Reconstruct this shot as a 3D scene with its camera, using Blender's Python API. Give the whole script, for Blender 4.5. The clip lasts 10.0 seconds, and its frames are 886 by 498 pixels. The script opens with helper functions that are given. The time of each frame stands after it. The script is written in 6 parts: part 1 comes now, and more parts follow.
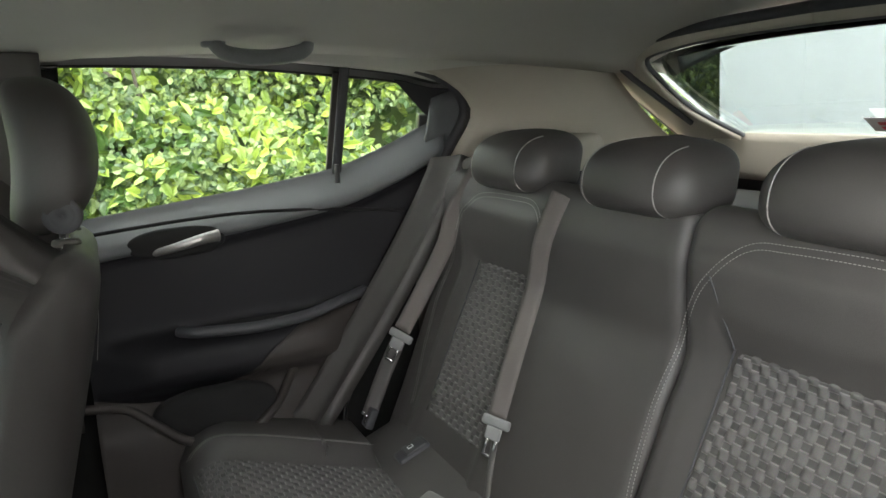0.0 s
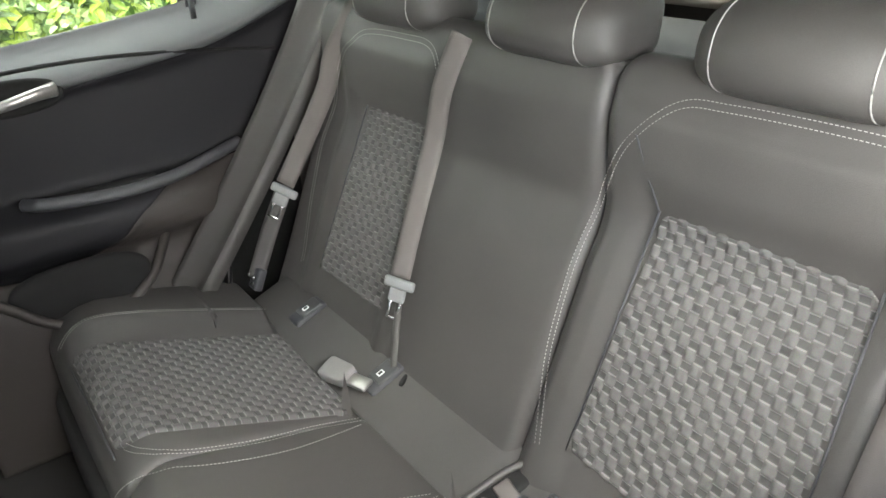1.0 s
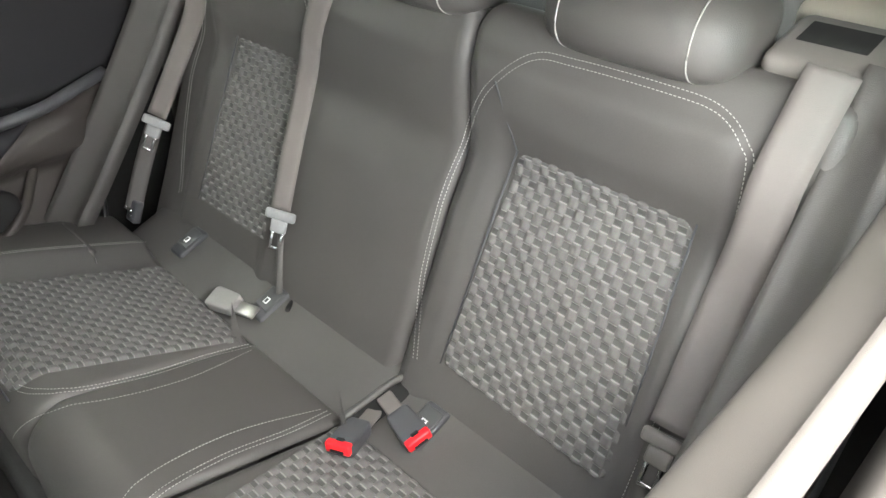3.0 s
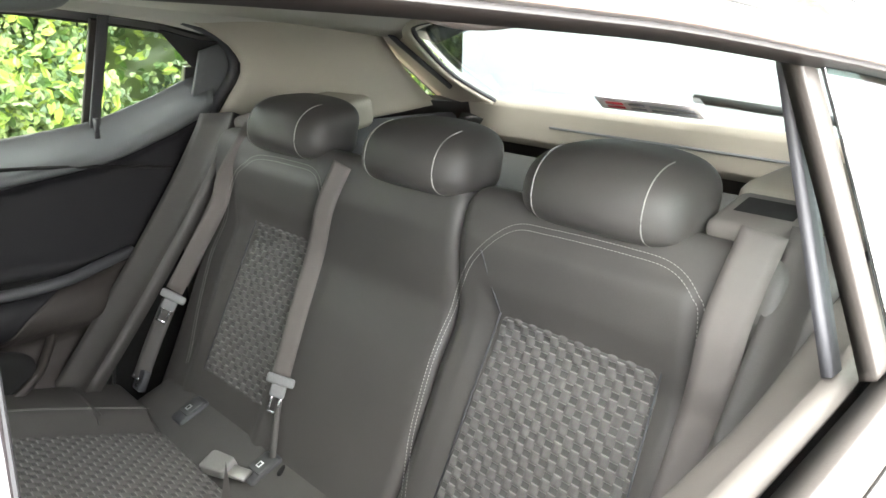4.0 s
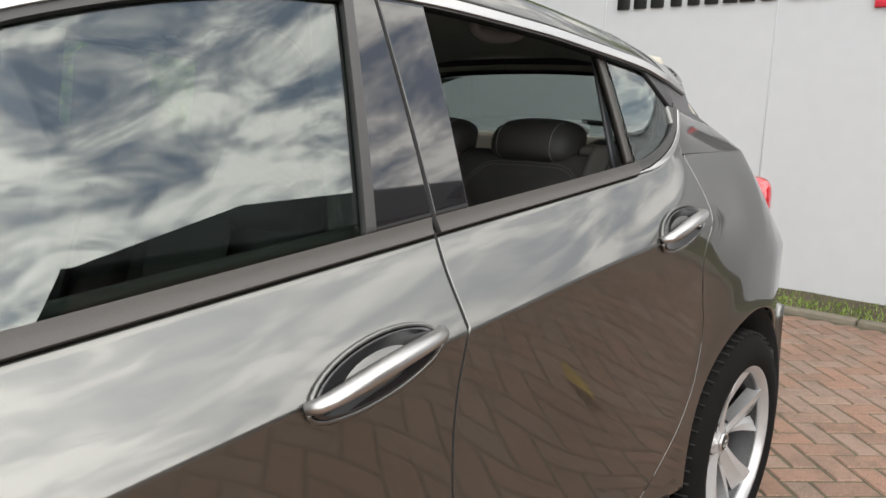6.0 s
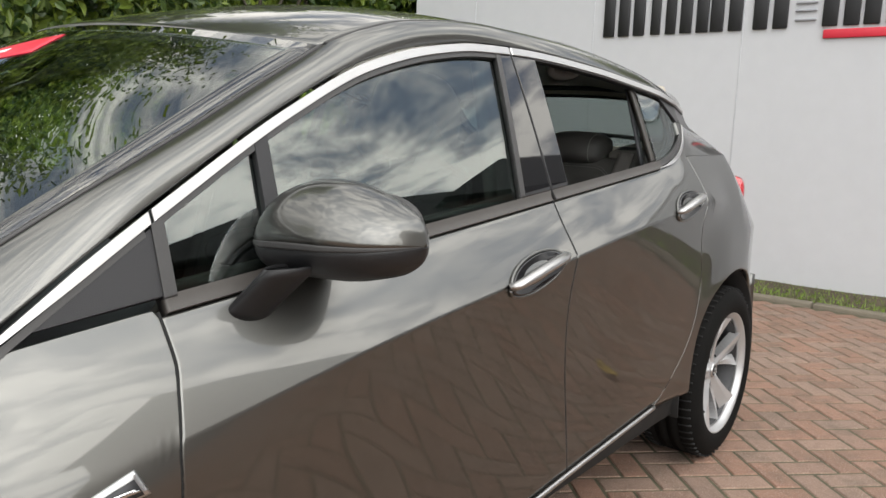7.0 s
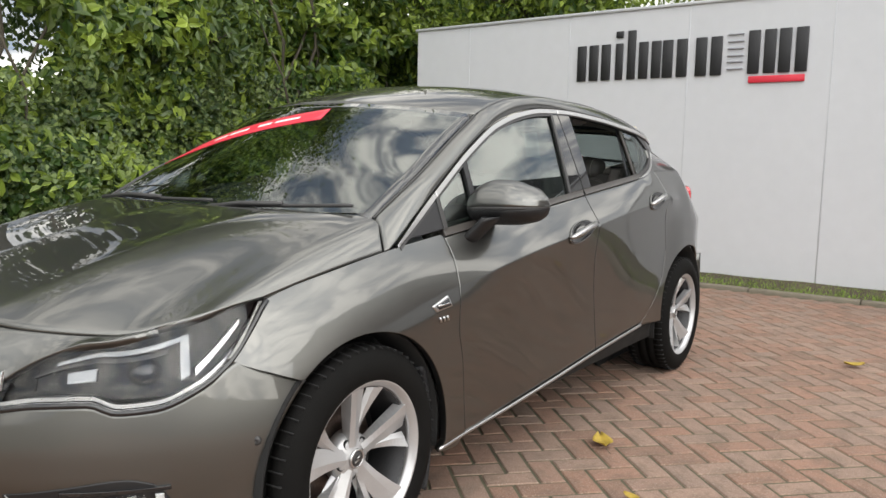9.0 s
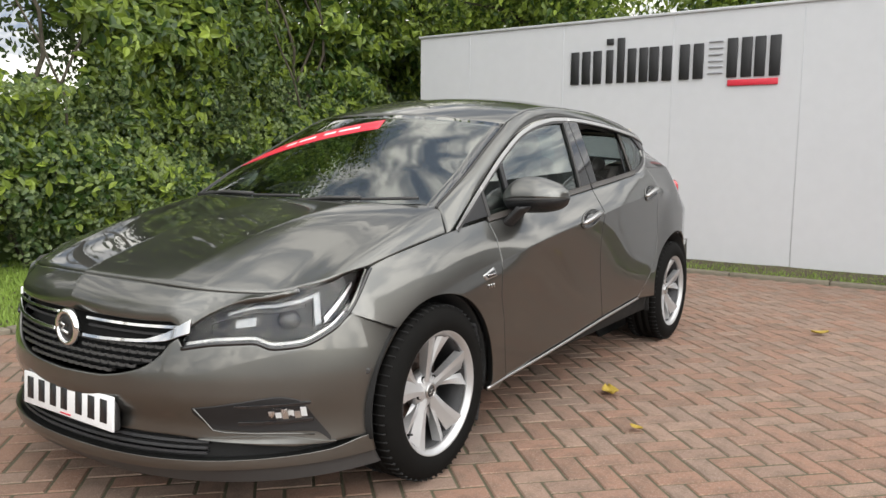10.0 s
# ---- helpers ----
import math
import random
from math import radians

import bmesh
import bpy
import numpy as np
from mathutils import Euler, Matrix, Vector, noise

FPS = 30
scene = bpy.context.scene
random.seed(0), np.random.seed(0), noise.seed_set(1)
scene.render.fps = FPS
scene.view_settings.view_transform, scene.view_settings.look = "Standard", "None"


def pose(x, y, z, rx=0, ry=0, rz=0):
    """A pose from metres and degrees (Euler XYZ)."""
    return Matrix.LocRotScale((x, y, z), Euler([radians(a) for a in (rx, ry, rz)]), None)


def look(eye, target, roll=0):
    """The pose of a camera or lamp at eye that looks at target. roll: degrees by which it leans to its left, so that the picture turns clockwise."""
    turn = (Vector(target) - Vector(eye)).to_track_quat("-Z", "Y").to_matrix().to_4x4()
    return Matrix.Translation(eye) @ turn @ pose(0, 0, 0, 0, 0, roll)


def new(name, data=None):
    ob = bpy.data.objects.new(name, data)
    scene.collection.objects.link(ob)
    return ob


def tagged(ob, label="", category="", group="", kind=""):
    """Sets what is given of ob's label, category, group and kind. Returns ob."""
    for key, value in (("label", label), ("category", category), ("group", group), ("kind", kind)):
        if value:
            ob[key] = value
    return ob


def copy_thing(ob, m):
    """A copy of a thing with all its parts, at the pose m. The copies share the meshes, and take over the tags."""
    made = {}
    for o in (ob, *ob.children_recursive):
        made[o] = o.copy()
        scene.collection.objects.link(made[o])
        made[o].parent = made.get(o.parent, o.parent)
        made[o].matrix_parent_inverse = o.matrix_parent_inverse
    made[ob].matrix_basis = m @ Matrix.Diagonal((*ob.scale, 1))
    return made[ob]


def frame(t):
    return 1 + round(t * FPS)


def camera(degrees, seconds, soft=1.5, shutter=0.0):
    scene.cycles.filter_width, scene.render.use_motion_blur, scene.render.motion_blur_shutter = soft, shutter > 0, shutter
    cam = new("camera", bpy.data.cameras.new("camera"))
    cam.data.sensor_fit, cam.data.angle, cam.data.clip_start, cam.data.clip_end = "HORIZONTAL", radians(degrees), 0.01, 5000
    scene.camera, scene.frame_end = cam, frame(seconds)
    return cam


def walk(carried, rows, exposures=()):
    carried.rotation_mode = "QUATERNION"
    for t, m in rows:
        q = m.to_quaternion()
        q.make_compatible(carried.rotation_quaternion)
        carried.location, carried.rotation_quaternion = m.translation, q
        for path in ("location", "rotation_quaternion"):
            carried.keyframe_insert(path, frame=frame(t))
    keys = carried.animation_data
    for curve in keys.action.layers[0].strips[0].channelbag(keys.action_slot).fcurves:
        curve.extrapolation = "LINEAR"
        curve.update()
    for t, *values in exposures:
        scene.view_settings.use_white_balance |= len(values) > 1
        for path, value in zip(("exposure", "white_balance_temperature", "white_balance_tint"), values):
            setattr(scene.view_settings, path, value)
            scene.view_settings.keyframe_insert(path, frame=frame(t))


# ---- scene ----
cam = camera(60.4, 10.0)
PATH = [
    (0, (1.041, 0.908, 1.243), (0.234, -0.879, 0.847), -3.51),
    (0.5, (1.009, 0.797, 1.248), (0.097, -0.861, 0.601), -3.96),
    (1, (1.023, 0.771, 1.281), (0.016, -0.718, 0.403), -3.48),
    (1.5, (1.040, 0.767, 1.310), (-0.034, -0.562, 0.270), -2.50),
    (2, (1.062, 0.773, 1.333), (-0.012, -0.415, 0.135), -1.65),
    (2.2, (1.063, 0.779, 1.339), (-0.006, -0.380, 0.108), -1.20),
    (3.3, (1.049, 0.836, 1.366), (-0.183, -0.387, 0.395), -0.39),
    (3.5, (1.067, 0.854, 1.356), (-0.211, -0.418, 0.513), 0.12),
    (4, (1.123, 0.918, 1.328), (-0.198, -0.456, 0.734), 0.92),
    (4.5, (1.219, 1.052, 1.281), (-0.117, -0.362, 0.816), 2.17),
    (5, (1.409, 1.246, 1.173), (0.027, -0.156, 0.821), 3.87),
    (5.2, (1.519, 1.292, 1.172), (0.100, -0.069, 0.807), 3.83),
    (6.5, (2.362, 1.647, 1.161), (0.844, 0.386, 0.839), 1.9),
    (7, (2.764, 1.723, 1.153), (1.21, 0.502, 0.846), 2.1),
    (7.5, (3.092, 1.87, 1.149), (1.51, 0.675, 0.882), 1.5),
    (8, (3.429, 1.986, 1.159), (1.826, 0.815, 0.913), 1.4),
    (8.5, (3.823, 2.055, 1.154), (2.208, 0.899, 0.921), 1.4),
    (9, (4.169, 2.18, 1.13), (2.543, 1.038, 0.9), 1.2),
    (9.5, (4.506, 2.284, 1.149), (2.869, 1.159, 0.917), 0.9),
    (10, (4.836, 2.358, 1.145), (3.189, 1.249, 0.908), 0.6),
]
walk(cam, [(t, look(eye, target, roll)) for t, eye, target, roll in PATH], [(0, 1.9), (0.5, 2.6), (1.0, 2.95), (2.2, 3.2), (3.3, 3.0), (4.0, 2.65), (4.5, 1.65), (5.0, 0.15), (5.6, -0.5), (6.3, -0.78), (10, -0.82)])

# ---------------- world and sun ----------------
world = bpy.data.worlds.new("sky_world")
scene.world = world
world.use_nodes = True
wn, wl = world.node_tree.nodes, world.node_tree.links
wn.clear()
w_out, w_bg = wn.new("ShaderNodeOutputWorld"), wn.new("ShaderNodeBackground")
w_sky = wn.new("ShaderNodeTexSky")
w_sky.sky_type, w_sky.sun_disc = "NISHITA", False
w_sky.sun_elevation, w_sky.sun_rotation = radians(40), radians(13)
w_co, w_map = wn.new("ShaderNodeTexCoord"), wn.new("ShaderNodeMapping")
w_map.inputs["Scale"].default_value = (1.0, 1.0, 2.3)
w_map.inputs["Location"].default_value = (0.3, 0.1, 0.45)
w_noise, w_ramp, w_mix = wn.new("ShaderNodeTexNoise"), wn.new("ShaderNodeValToRGB"), wn.new("ShaderNodeMix")
w_noise.inputs["Scale"].default_value, w_noise.inputs["Detail"].default_value = 6.0, 10.0
w_noise.inputs["Roughness"].default_value, w_noise.inputs["Distortion"].default_value = 0.60, 0.45
w_ramp.color_ramp.elements[0].position, w_ramp.color_ramp.elements[0].color = 0.395, (4.0, 4.7, 5.9, 1)
w_ramp.color_ramp.elements[1].position, w_ramp.color_ramp.elements[1].color = 0.585, (23, 22.2, 20.4, 1)
w_mid = w_ramp.color_ramp.elements.new(0.48)
w_mid.color = (10.2, 10.2, 10.2, 1)
w_mix.data_type = "RGBA"
w_mix.inputs["Factor"].default_value = 0.88
wl.new(w_co.outputs["Generated"], w_map.inputs["Vector"])
wl.new(w_map.outputs["Vector"], w_noise.inputs["Vector"])
wl.new(w_noise.outputs["Fac"], w_ramp.inputs["Fac"])
wl.new(w_sky.outputs["Color"], w_mix.inputs["A"])
wl.new(w_ramp.outputs["Color"], w_mix.inputs["B"])
# thin cloud glows round the hidden sun
w_dot, w_pow, w_glow, w_lit = (wn.new("ShaderNodeVectorMath"), wn.new("ShaderNodeMath"), wn.new("ShaderNodeMath"), wn.new("ShaderNodeVectorMath"))
w_dot.operation, w_lit.operation, w_pow.operation, w_glow.operation = "DOT_PRODUCT", "SCALE", "POWER", "MULTIPLY_ADD"
w_dot.inputs[1].default_value = Vector((1.2, 5.0, 4.3)).normalized()
w_pow.use_clamp = False
w_max = wn.new("ShaderNodeMath")
w_max.operation = "MAXIMUM"
w_max.inputs[1].default_value = 0.0
w_pow.inputs[1].default_value = 1.3
w_glow.inputs[1].default_value, w_glow.inputs[2].default_value = 2.2, 1.15
wl.new(w_co.outputs["Generated"], w_dot.inputs[0])
wl.new(w_dot.outputs["Value"], w_max.inputs[0])
wl.new(w_max.outputs["Value"], w_pow.inputs[0])
wl.new(w_pow.outputs["Value"], w_glow.inputs[0])
wl.new(w_mix.outputs["Result"], w_lit.inputs[0])
wl.new(w_glow.outputs["Value"], w_lit.inputs["Scale"])
wl.new(w_lit.outputs["Vector"], w_bg.inputs["Color"])
w_bg.inputs["Strength"].default_value = 0.15
wl.new(w_bg.outputs["Background"], w_out.inputs["Surface"])

sun_data = bpy.data.lights.new("sun", "SUN")
sun_data.energy, sun_data.angle, sun_data.color = 0.55, radians(55), (1.0, 0.96, 0.9)
sun = new("sun", sun_data)
sun.matrix_world = look((1.2, 5.0, 4.3), (0, 0, 0))

# ---------------- materials ----------------


def mat(name, base, rough=0.5, metal=0.0, var=0.15, scale=12.0, fine=120.0, bump=0.0, coat=0.0, coat_rough=0.05, rand=0.0, spec=0.5, island=0.0):
    """A surface with two scales of variation in tone, and fine relief."""
    m = bpy.data.materials.new(name)
    m.use_nodes = True
    n, l = m.node_tree.nodes, m.node_tree.links
    b = n["Principled BSDF"]
    co, n1, n2 = n.new("ShaderNodeTexCoord"), n.new("ShaderNodeTexNoise"), n.new("ShaderNodeTexNoise")
    n1.inputs["Scale"].default_value, n1.inputs["Detail"].default_value = scale, 4.0
    n2.inputs["Scale"].default_value, n2.inputs["Detail"].default_value = fine, 3.0
    l.new(co.outputs["Object"], n1.inputs["Vector"])
    l.new(co.outputs["Object"], n2.inputs["Vector"])
    add = n.new("ShaderNodeMath")
    add.operation = "ADD"
    l.new(n1.outputs["Fac"], add.inputs[0])
    l.new(n2.outputs["Fac"], add.inputs[1])
    last = add.outputs["Value"]
    if rand or island:
        src = n.new("ShaderNodeObjectInfo") if rand else n.new("ShaderNodeNewGeometry")
        mul = n.new("ShaderNodeMath")
        mul.operation = "MULTIPLY_ADD"
        mul.inputs[1].default_value, mul.inputs[2].default_value = (rand or island), -(rand or island) / 2
        l.new(src.outputs["Random" if rand else "Random Per Island"], mul.inputs[0])
        plus = n.new("ShaderNodeMath")
        plus.operation = "ADD"
        l.new(last, plus.inputs[0])
        l.new(mul.outputs["Value"], plus.inputs[1])
        last = plus.outputs["Value"]
    span = n.new("ShaderNodeMapRange")
    span.inputs["From Min"].default_value, span.inputs["From Max"].default_value = 0.6, 1.4
    span.inputs["To Min"].default_value, span.inputs["To Max"].default_value = 1 - var, 1 + var
    span.clamp = False
    l.new(last, span.inputs["Value"])
    tone = n.new("ShaderNodeVectorMath")
    tone.operation = "SCALE"
    tone.inputs[0].default_value = base
    l.new(span.outputs["Result"], tone.inputs["Scale"])
    l.new(tone.outputs["Vector"], b.inputs["Base Color"])
    rr = n.new("ShaderNodeMapRange")
    rr.inputs["To Min"].default_value, rr.inputs["To Max"].default_value = rough * 0.85, min(1, rough * 1.15)
    l.new(n1.outputs["Fac"], rr.inputs["Value"])
    l.new(rr.outputs["Result"], b.inputs["Roughness"])
    b.inputs["Metallic"].default_value = metal
    b.inputs["Specular IOR Level"].default_value = spec
    b.inputs["Coat Weight"].default_value, b.inputs["Coat Roughness"].default_value = coat, coat_rough
    if bump:
        bp = n.new("ShaderNodeBump")
        bp.inputs["Strength"].default_value, bp.inputs["Distance"].default_value = bump, 0.002
        l.new(n2.outputs["Fac"], bp.inputs["Height"])
        l.new(bp.outputs["Normal"], b.inputs["Normal"])
    return m


def glass(name, tint, ior=1.55):
    """Clear tinted glazing: the tint is on what passes through, the mirror image stays clean."""
    m = bpy.data.materials.new(name)
    m.use_nodes = True
    b = m.node_tree.nodes["Principled BSDF"]
    b.inputs["Base Color"].default_value = (*tint, 1)
    b.inputs["Transmission Weight"].default_value = 1.0
    b.inputs["Roughness"].default_value, b.inputs["IOR"].default_value = 0.0, ior
    return m


M = {
    "paint": mat("car_paint", (0.142, 0.142, 0.134), 0.36, 1.0, 0.04, 3, 2500, 0.0, 1.0, 0.02),
    "gloss_black": mat("gloss_black", (0.012, 0.012, 0.013), 0.03, 0, 0.1, 5, 200, 0, spec=0.75),
    "satin_black": mat("satin_black", (0.034, 0.033, 0.033), 0.45, 0, 0.15, 8, 400, 0.05),
    "moulding": mat("window_moulding", (0.050, 0.045, 0.041), 0.42, 0, 0.12, 8, 400, 0.05),
    "blade_black": mat("blade_black", (0.030, 0.030, 0.032), 0.35, 0, 0.12, 8, 400, 0.03),
    "pocket_black": mat("pocket_black", (0.007, 0.007, 0.008), 0.5, 0, 0.2, 10, 900, 0.2),
    "trim_black": mat("trim_black", (0.016, 0.016, 0.018), 0.6, 0, 0.2, 10, 900, 0.25),
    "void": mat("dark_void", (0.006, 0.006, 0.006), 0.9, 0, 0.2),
    "chrome": mat("chrome", (0.80, 0.80, 0.80), 0.10, 1.0, 0.03, 20, 300),
    "strip_metal": mat("strip_metal", (0.46, 0.455, 0.45), 0.32, 1.0, 0.05, 20, 300),
    "satin_chrome": mat("satin_chrome", (0.62, 0.62, 0.62), 0.28, 1.0, 0.04, 20, 300),
    "alloy": mat("alloy_silver", (0.46, 0.46, 0.465), 0.36, 0.55, 0.08, 9, 400, 0.03, 0.6, 0.08),
    "barrel": mat("wheel_barrel", (0.045, 0.045, 0.047), 0.5, 0.6, 0.2, 12, 200, 0.05),
    "tyre": mat("tyre_rubber", (0.008, 0.0078, 0.0075), 0.75, 0, 0.25, 14, 300, 0.3, spec=0.06),
    "disc": mat("brake_iron", (0.16, 0.12, 0.10), 0.5, 0.8, 0.4, 30, 200, 0.2),
    "red_lens": mat("red_lens", (0.42, 0.012, 0.02), 0.12, 0, 0.08, 30, 300, 0, 1.0, 0.03),
    "plate": mat("plate_white", (0.78, 0.79, 0.80), 0.3, 0, 0.04, 20, 300),
    "light_guide": mat("light_guide", (0.36, 0.38, 0.40), 0.25, 0, 0.1, 40, 300),
    "lettering": mat("lettering_black", (0.012, 0.012, 0.014), 0.4, 0, 0.1),
    "red_vinyl": mat("red_vinyl", (0.62, 0.025, 0.05), 0.4, 0, 0.06, 4, 60),
    "white_vinyl": mat("white_vinyl", (0.75, 0.72, 0.72), 0.5, 0, 0.05),
    "grey_vinyl": mat("grey_vinyl", (0.33, 0.34, 0.37), 0.5, 0, 0.06),
    "panel_white": mat("panel_white", (0.54, 0.55, 0.575), 0.5, 0, 0.03, 0.7, 9, 0.02),
    "joint_grey": mat("joint_grey", (0.47, 0.48, 0.505), 0.5, 0, 0.08),
    "sand": mat("joint_sand", (0.078, 0.072, 0.042), 0.95, 0, 0.35, 9, 160, 0.5),
    "kerb": mat("kerb_concrete", (0.19, 0.165, 0.125), 0.85, 0, 0.25, 14, 200, 0.4, rand=0.5),
    "unseen_dark_ground": mat("unseen_dark_ground", (0.045, 0.045, 0.047), 0.9, 0, 0.2, 3, 220, 0.5),
    "grass": mat("grass_blade", (0.20, 0.30, 0.045), 0.6, 0, 0.35, 3, 40, island=0.8),
    "soil": mat("soil", (0.075, 0.060, 0.040), 0.95, 0, 0.4, 5, 60, 0.6),
    "bark": mat("bark", (0.075, 0.064, 0.046), 0.9, 0, 0.4, 14, 90, 0.8),
    "fallen": mat("fallen_leaf", (0.36, 0.25, 0.035), 0.7, 0, 0.3, 60, 300, 0.3),
    "house_brick": mat("house_brick", (0.09, 0.036, 0.028), 0.85, 0, 0.25, 8, 60, 0.4),
    "roof_tile": mat("roof_tile", (0.012, 0.012, 0.014), 0.9, 0, 0.3, 6, 50, 0.4),
    "glass": glass("clear_glass", (0.78, 0.85, 0.82)),
    "tinted": glass("tinted_glass", (0.33, 0.43, 0.41), 1.72),
    "rear_tint": glass("rear_screen_glass", (0.27, 0.32, 0.31), 1.6),
    "screen_glass": glass("windscreen_glass", (0.38, 0.45, 0.43), 1.85),
    "lamp_glass": glass("lamp_cover", (0.95, 0.95, 0.95), 1.28),
}


paint_bsdf = M["paint"].node_tree.nodes["Principled BSDF"]
paint_bsdf.inputs["Specular Tint"].default_value = (0.5, 0.5, 0.5, 1)
paint_bsdf.inputs["Coat IOR"].default_value = 1.5


def leaf_mat(name, base, tip):
    """Waxy leaf: two tones by leaf, with light passing through."""
    m = bpy.data.materials.new(name)
    m.use_nodes = True
    n, l = m.node_tree.nodes, m.node_tree.links
    b = n["Principled BSDF"]
    g, ramp = n.new("ShaderNodeNewGeometry"), n.new("ShaderNodeValToRGB")
    ramp.color_ramp.elements[0].color, ramp.color_ramp.elements[1].color = (*base, 1), (*tip, 1)
    ramp.color_ramp.elements[0].position, ramp.color_ramp.elements[1].position = 0.34, 0.74
    co, nz, av = n.new("ShaderNodeTexCoord"), n.new("ShaderNodeTexNoise"), n.new("ShaderNodeMix")
    nz.inputs["Scale"].default_value = 1.5
    l.new(co.outputs["Object"], nz.inputs["Vector"])
    av.inputs["Factor"].default_value = 0.55
    l.new(g.outputs["Random Per Island"], av.inputs["A"])
    l.new(nz.outputs["Fac"], av.inputs["B"])
    l.new(av.outputs["Result"], ramp.inputs["Fac"])
    l.new(ramp.outputs["Color"], b.inputs["Base Color"])
    b.inputs["Roughness"].default_value = 0.38
    tl, mx = n.new("ShaderNodeBsdfTranslucent"), n.new("ShaderNodeMixShader")
    l.new(ramp.outputs["Color"], tl.inputs["Color"])
    mx.inputs["Fac"].default_value = 0.38
    l.new(b.outputs["BSDF"], mx.inputs[1])
    l.new(tl.outputs["BSDF"], mx.inputs[2])
    l.new(mx.outputs["Shader"], n["Material Output"].inputs["Surface"])
    return m


def brick_mat(name, per_object):
    """Concrete paving brick: a tone of its own, pale grit, dark worn blotches and a gritty face."""
    m = bpy.data.materials.new(name)
    m.use_nodes = True
    n, l = m.node_tree.nodes, m.node_tree.links
    b = n["Principled BSDF"]
    src = n.new("ShaderNodeObjectInfo") if per_object else n.new("ShaderNodeNewGeometry")
    pick = src.outputs["Random" if per_object else "Random Per Island"]
    co, tone = n.new("ShaderNodeTexCoord"), n.new("ShaderNodeValToRGB")
    r = tone.color_ramp
    r.elements[0].color, r.elements[1].color = (0.205, 0.128, 0.094, 1), (0.275, 0.185, 0.140, 1)
    for at, c in ((0.35, (0.265, 0.152, 0.108, 1)), (0.65, (0.225, 0.158, 0.124, 1))):
        r.elements.new(at).color = c
    l.new(pick, tone.inputs["Fac"])
    last = tone.outputs["Color"]
    for scale, lo, hi, col, amount in ((7.0, .48, .72, (0.105, 0.082, 0.062), .55), (30.0, .50, .75, (0.15, 0.10, 0.075), .5), (230.0, .56, .66, (0.46, 0.37, 0.30), .55), (330.0, .60, .68, (0.06, 0.045, 0.038), .6)):
        nz, sp, mx = n.new("ShaderNodeTexNoise"), n.new("ShaderNodeMapRange"), n.new("ShaderNodeMix")
        nz.inputs["Scale"].default_value, nz.inputs["Detail"].default_value = scale, 3.0
        l.new(co.outputs["Object"], nz.inputs["Vector"])
        sp.inputs["From Min"].default_value, sp.inputs["From Max"].default_value, sp.inputs["To Max"].default_value = lo, hi, amount
        l.new(nz.outputs["Fac"], sp.inputs["Value"])
        mx.data_type = "RGBA"
        l.new(sp.outputs["Result"], mx.inputs["Factor"])
        l.new(last, mx.inputs["A"])
        mx.inputs["B"].default_value = (*col, 1)
        last = mx.outputs["Result"]
    l.new(last, b.inputs["Base Color"])
    b.inputs["Roughness"].default_value = 0.88
    b.inputs["Specular IOR Level"].default_value = 0.3
    bp = n.new("ShaderNodeBump")
    bp.inputs["Strength"].default_value, bp.inputs["Distance"].default_value = 0.8, 0.0018
    l.new(nz.outputs["Fac"], bp.inputs["Height"])
    l.new(bp.outputs["Normal"], b.inputs["Normal"])
    return m


M["brick"] = brick_mat("paving_brick", True)
M["brick_far"] = brick_mat("paving_brick_field", False)
M["laurel"] = leaf_mat("laurel_leaf", (0.042, 0.086, 0.016), (0.35, 0.45, 0.070))
M["ivy"] = leaf_mat("ivy_leaf", (0.048, 0.088, 0.030), (0.25, 0.32, 0.11))
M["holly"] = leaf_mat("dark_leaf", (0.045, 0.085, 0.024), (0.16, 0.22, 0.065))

# ---------------- building helpers ----------------


def mk(name, bm, material, parent=None, smooth=True, label=""):
    me = bpy.data.meshes.new(name)
    bm.to_mesh(me)
    bm.free()
    if smooth:
        me.polygons.foreach_set("use_smooth", [True] * len(me.polygons))
    me.materials.append(M[material] if isinstance(material, str) else material)
    ob = new(name, me)
    if parent is not None:
        ob.parent = parent
    if label:
        tagged(ob, label)
    return ob


def part(name, bm, material, parent, label="", smooth=True):
    return mk(name, bm, material, parent, smooth, label)


def thing(name, label, category, group="", kind=""):
    return tagged(new(name), label, category, group, kind)


def solid(name, bm, material, label, category, group="", kind="", smooth=True):
    return tagged(mk(name, bm, material, None, smooth), label, category, group, kind)


def spline(pts):
    """A smooth curve through (s, value) knots."""
    xs, ys = [p[0] for p in pts], [p[1] for p in pts]
    n = len(xs)
    h = [xs[i + 1] - xs[i] for i in range(n - 1)]
    d = [(ys[i + 1] - ys[i]) / h[i] for i in range(n - 1)]
    m = [d[0]] + [0 if d[i - 1] * d[i] <= 0 else 2 * d[i - 1] * d[i] / (d[i - 1] + d[i]) for i in range(1, n - 1)] + [d[-1]]

    def f(s):
        if s <= xs[0]:
            return ys[0] + m[0] * (s - xs[0])
        if s >= xs[-1]:
            return ys[-1] + m[-1] * (s - xs[-1])
        i = max(k for k in range(n - 1) if xs[k] <= s)
        t = (s - xs[i]) / h[i]
        return ys[i] * (1 + 2 * t) * (1 - t) ** 2 + m[i] * h[i] * t * (1 - t) ** 2 + ys[i + 1] * t * t * (3 - 2 * t) + m[i + 1] * h[i] * t * t * (t - 1)
    return f


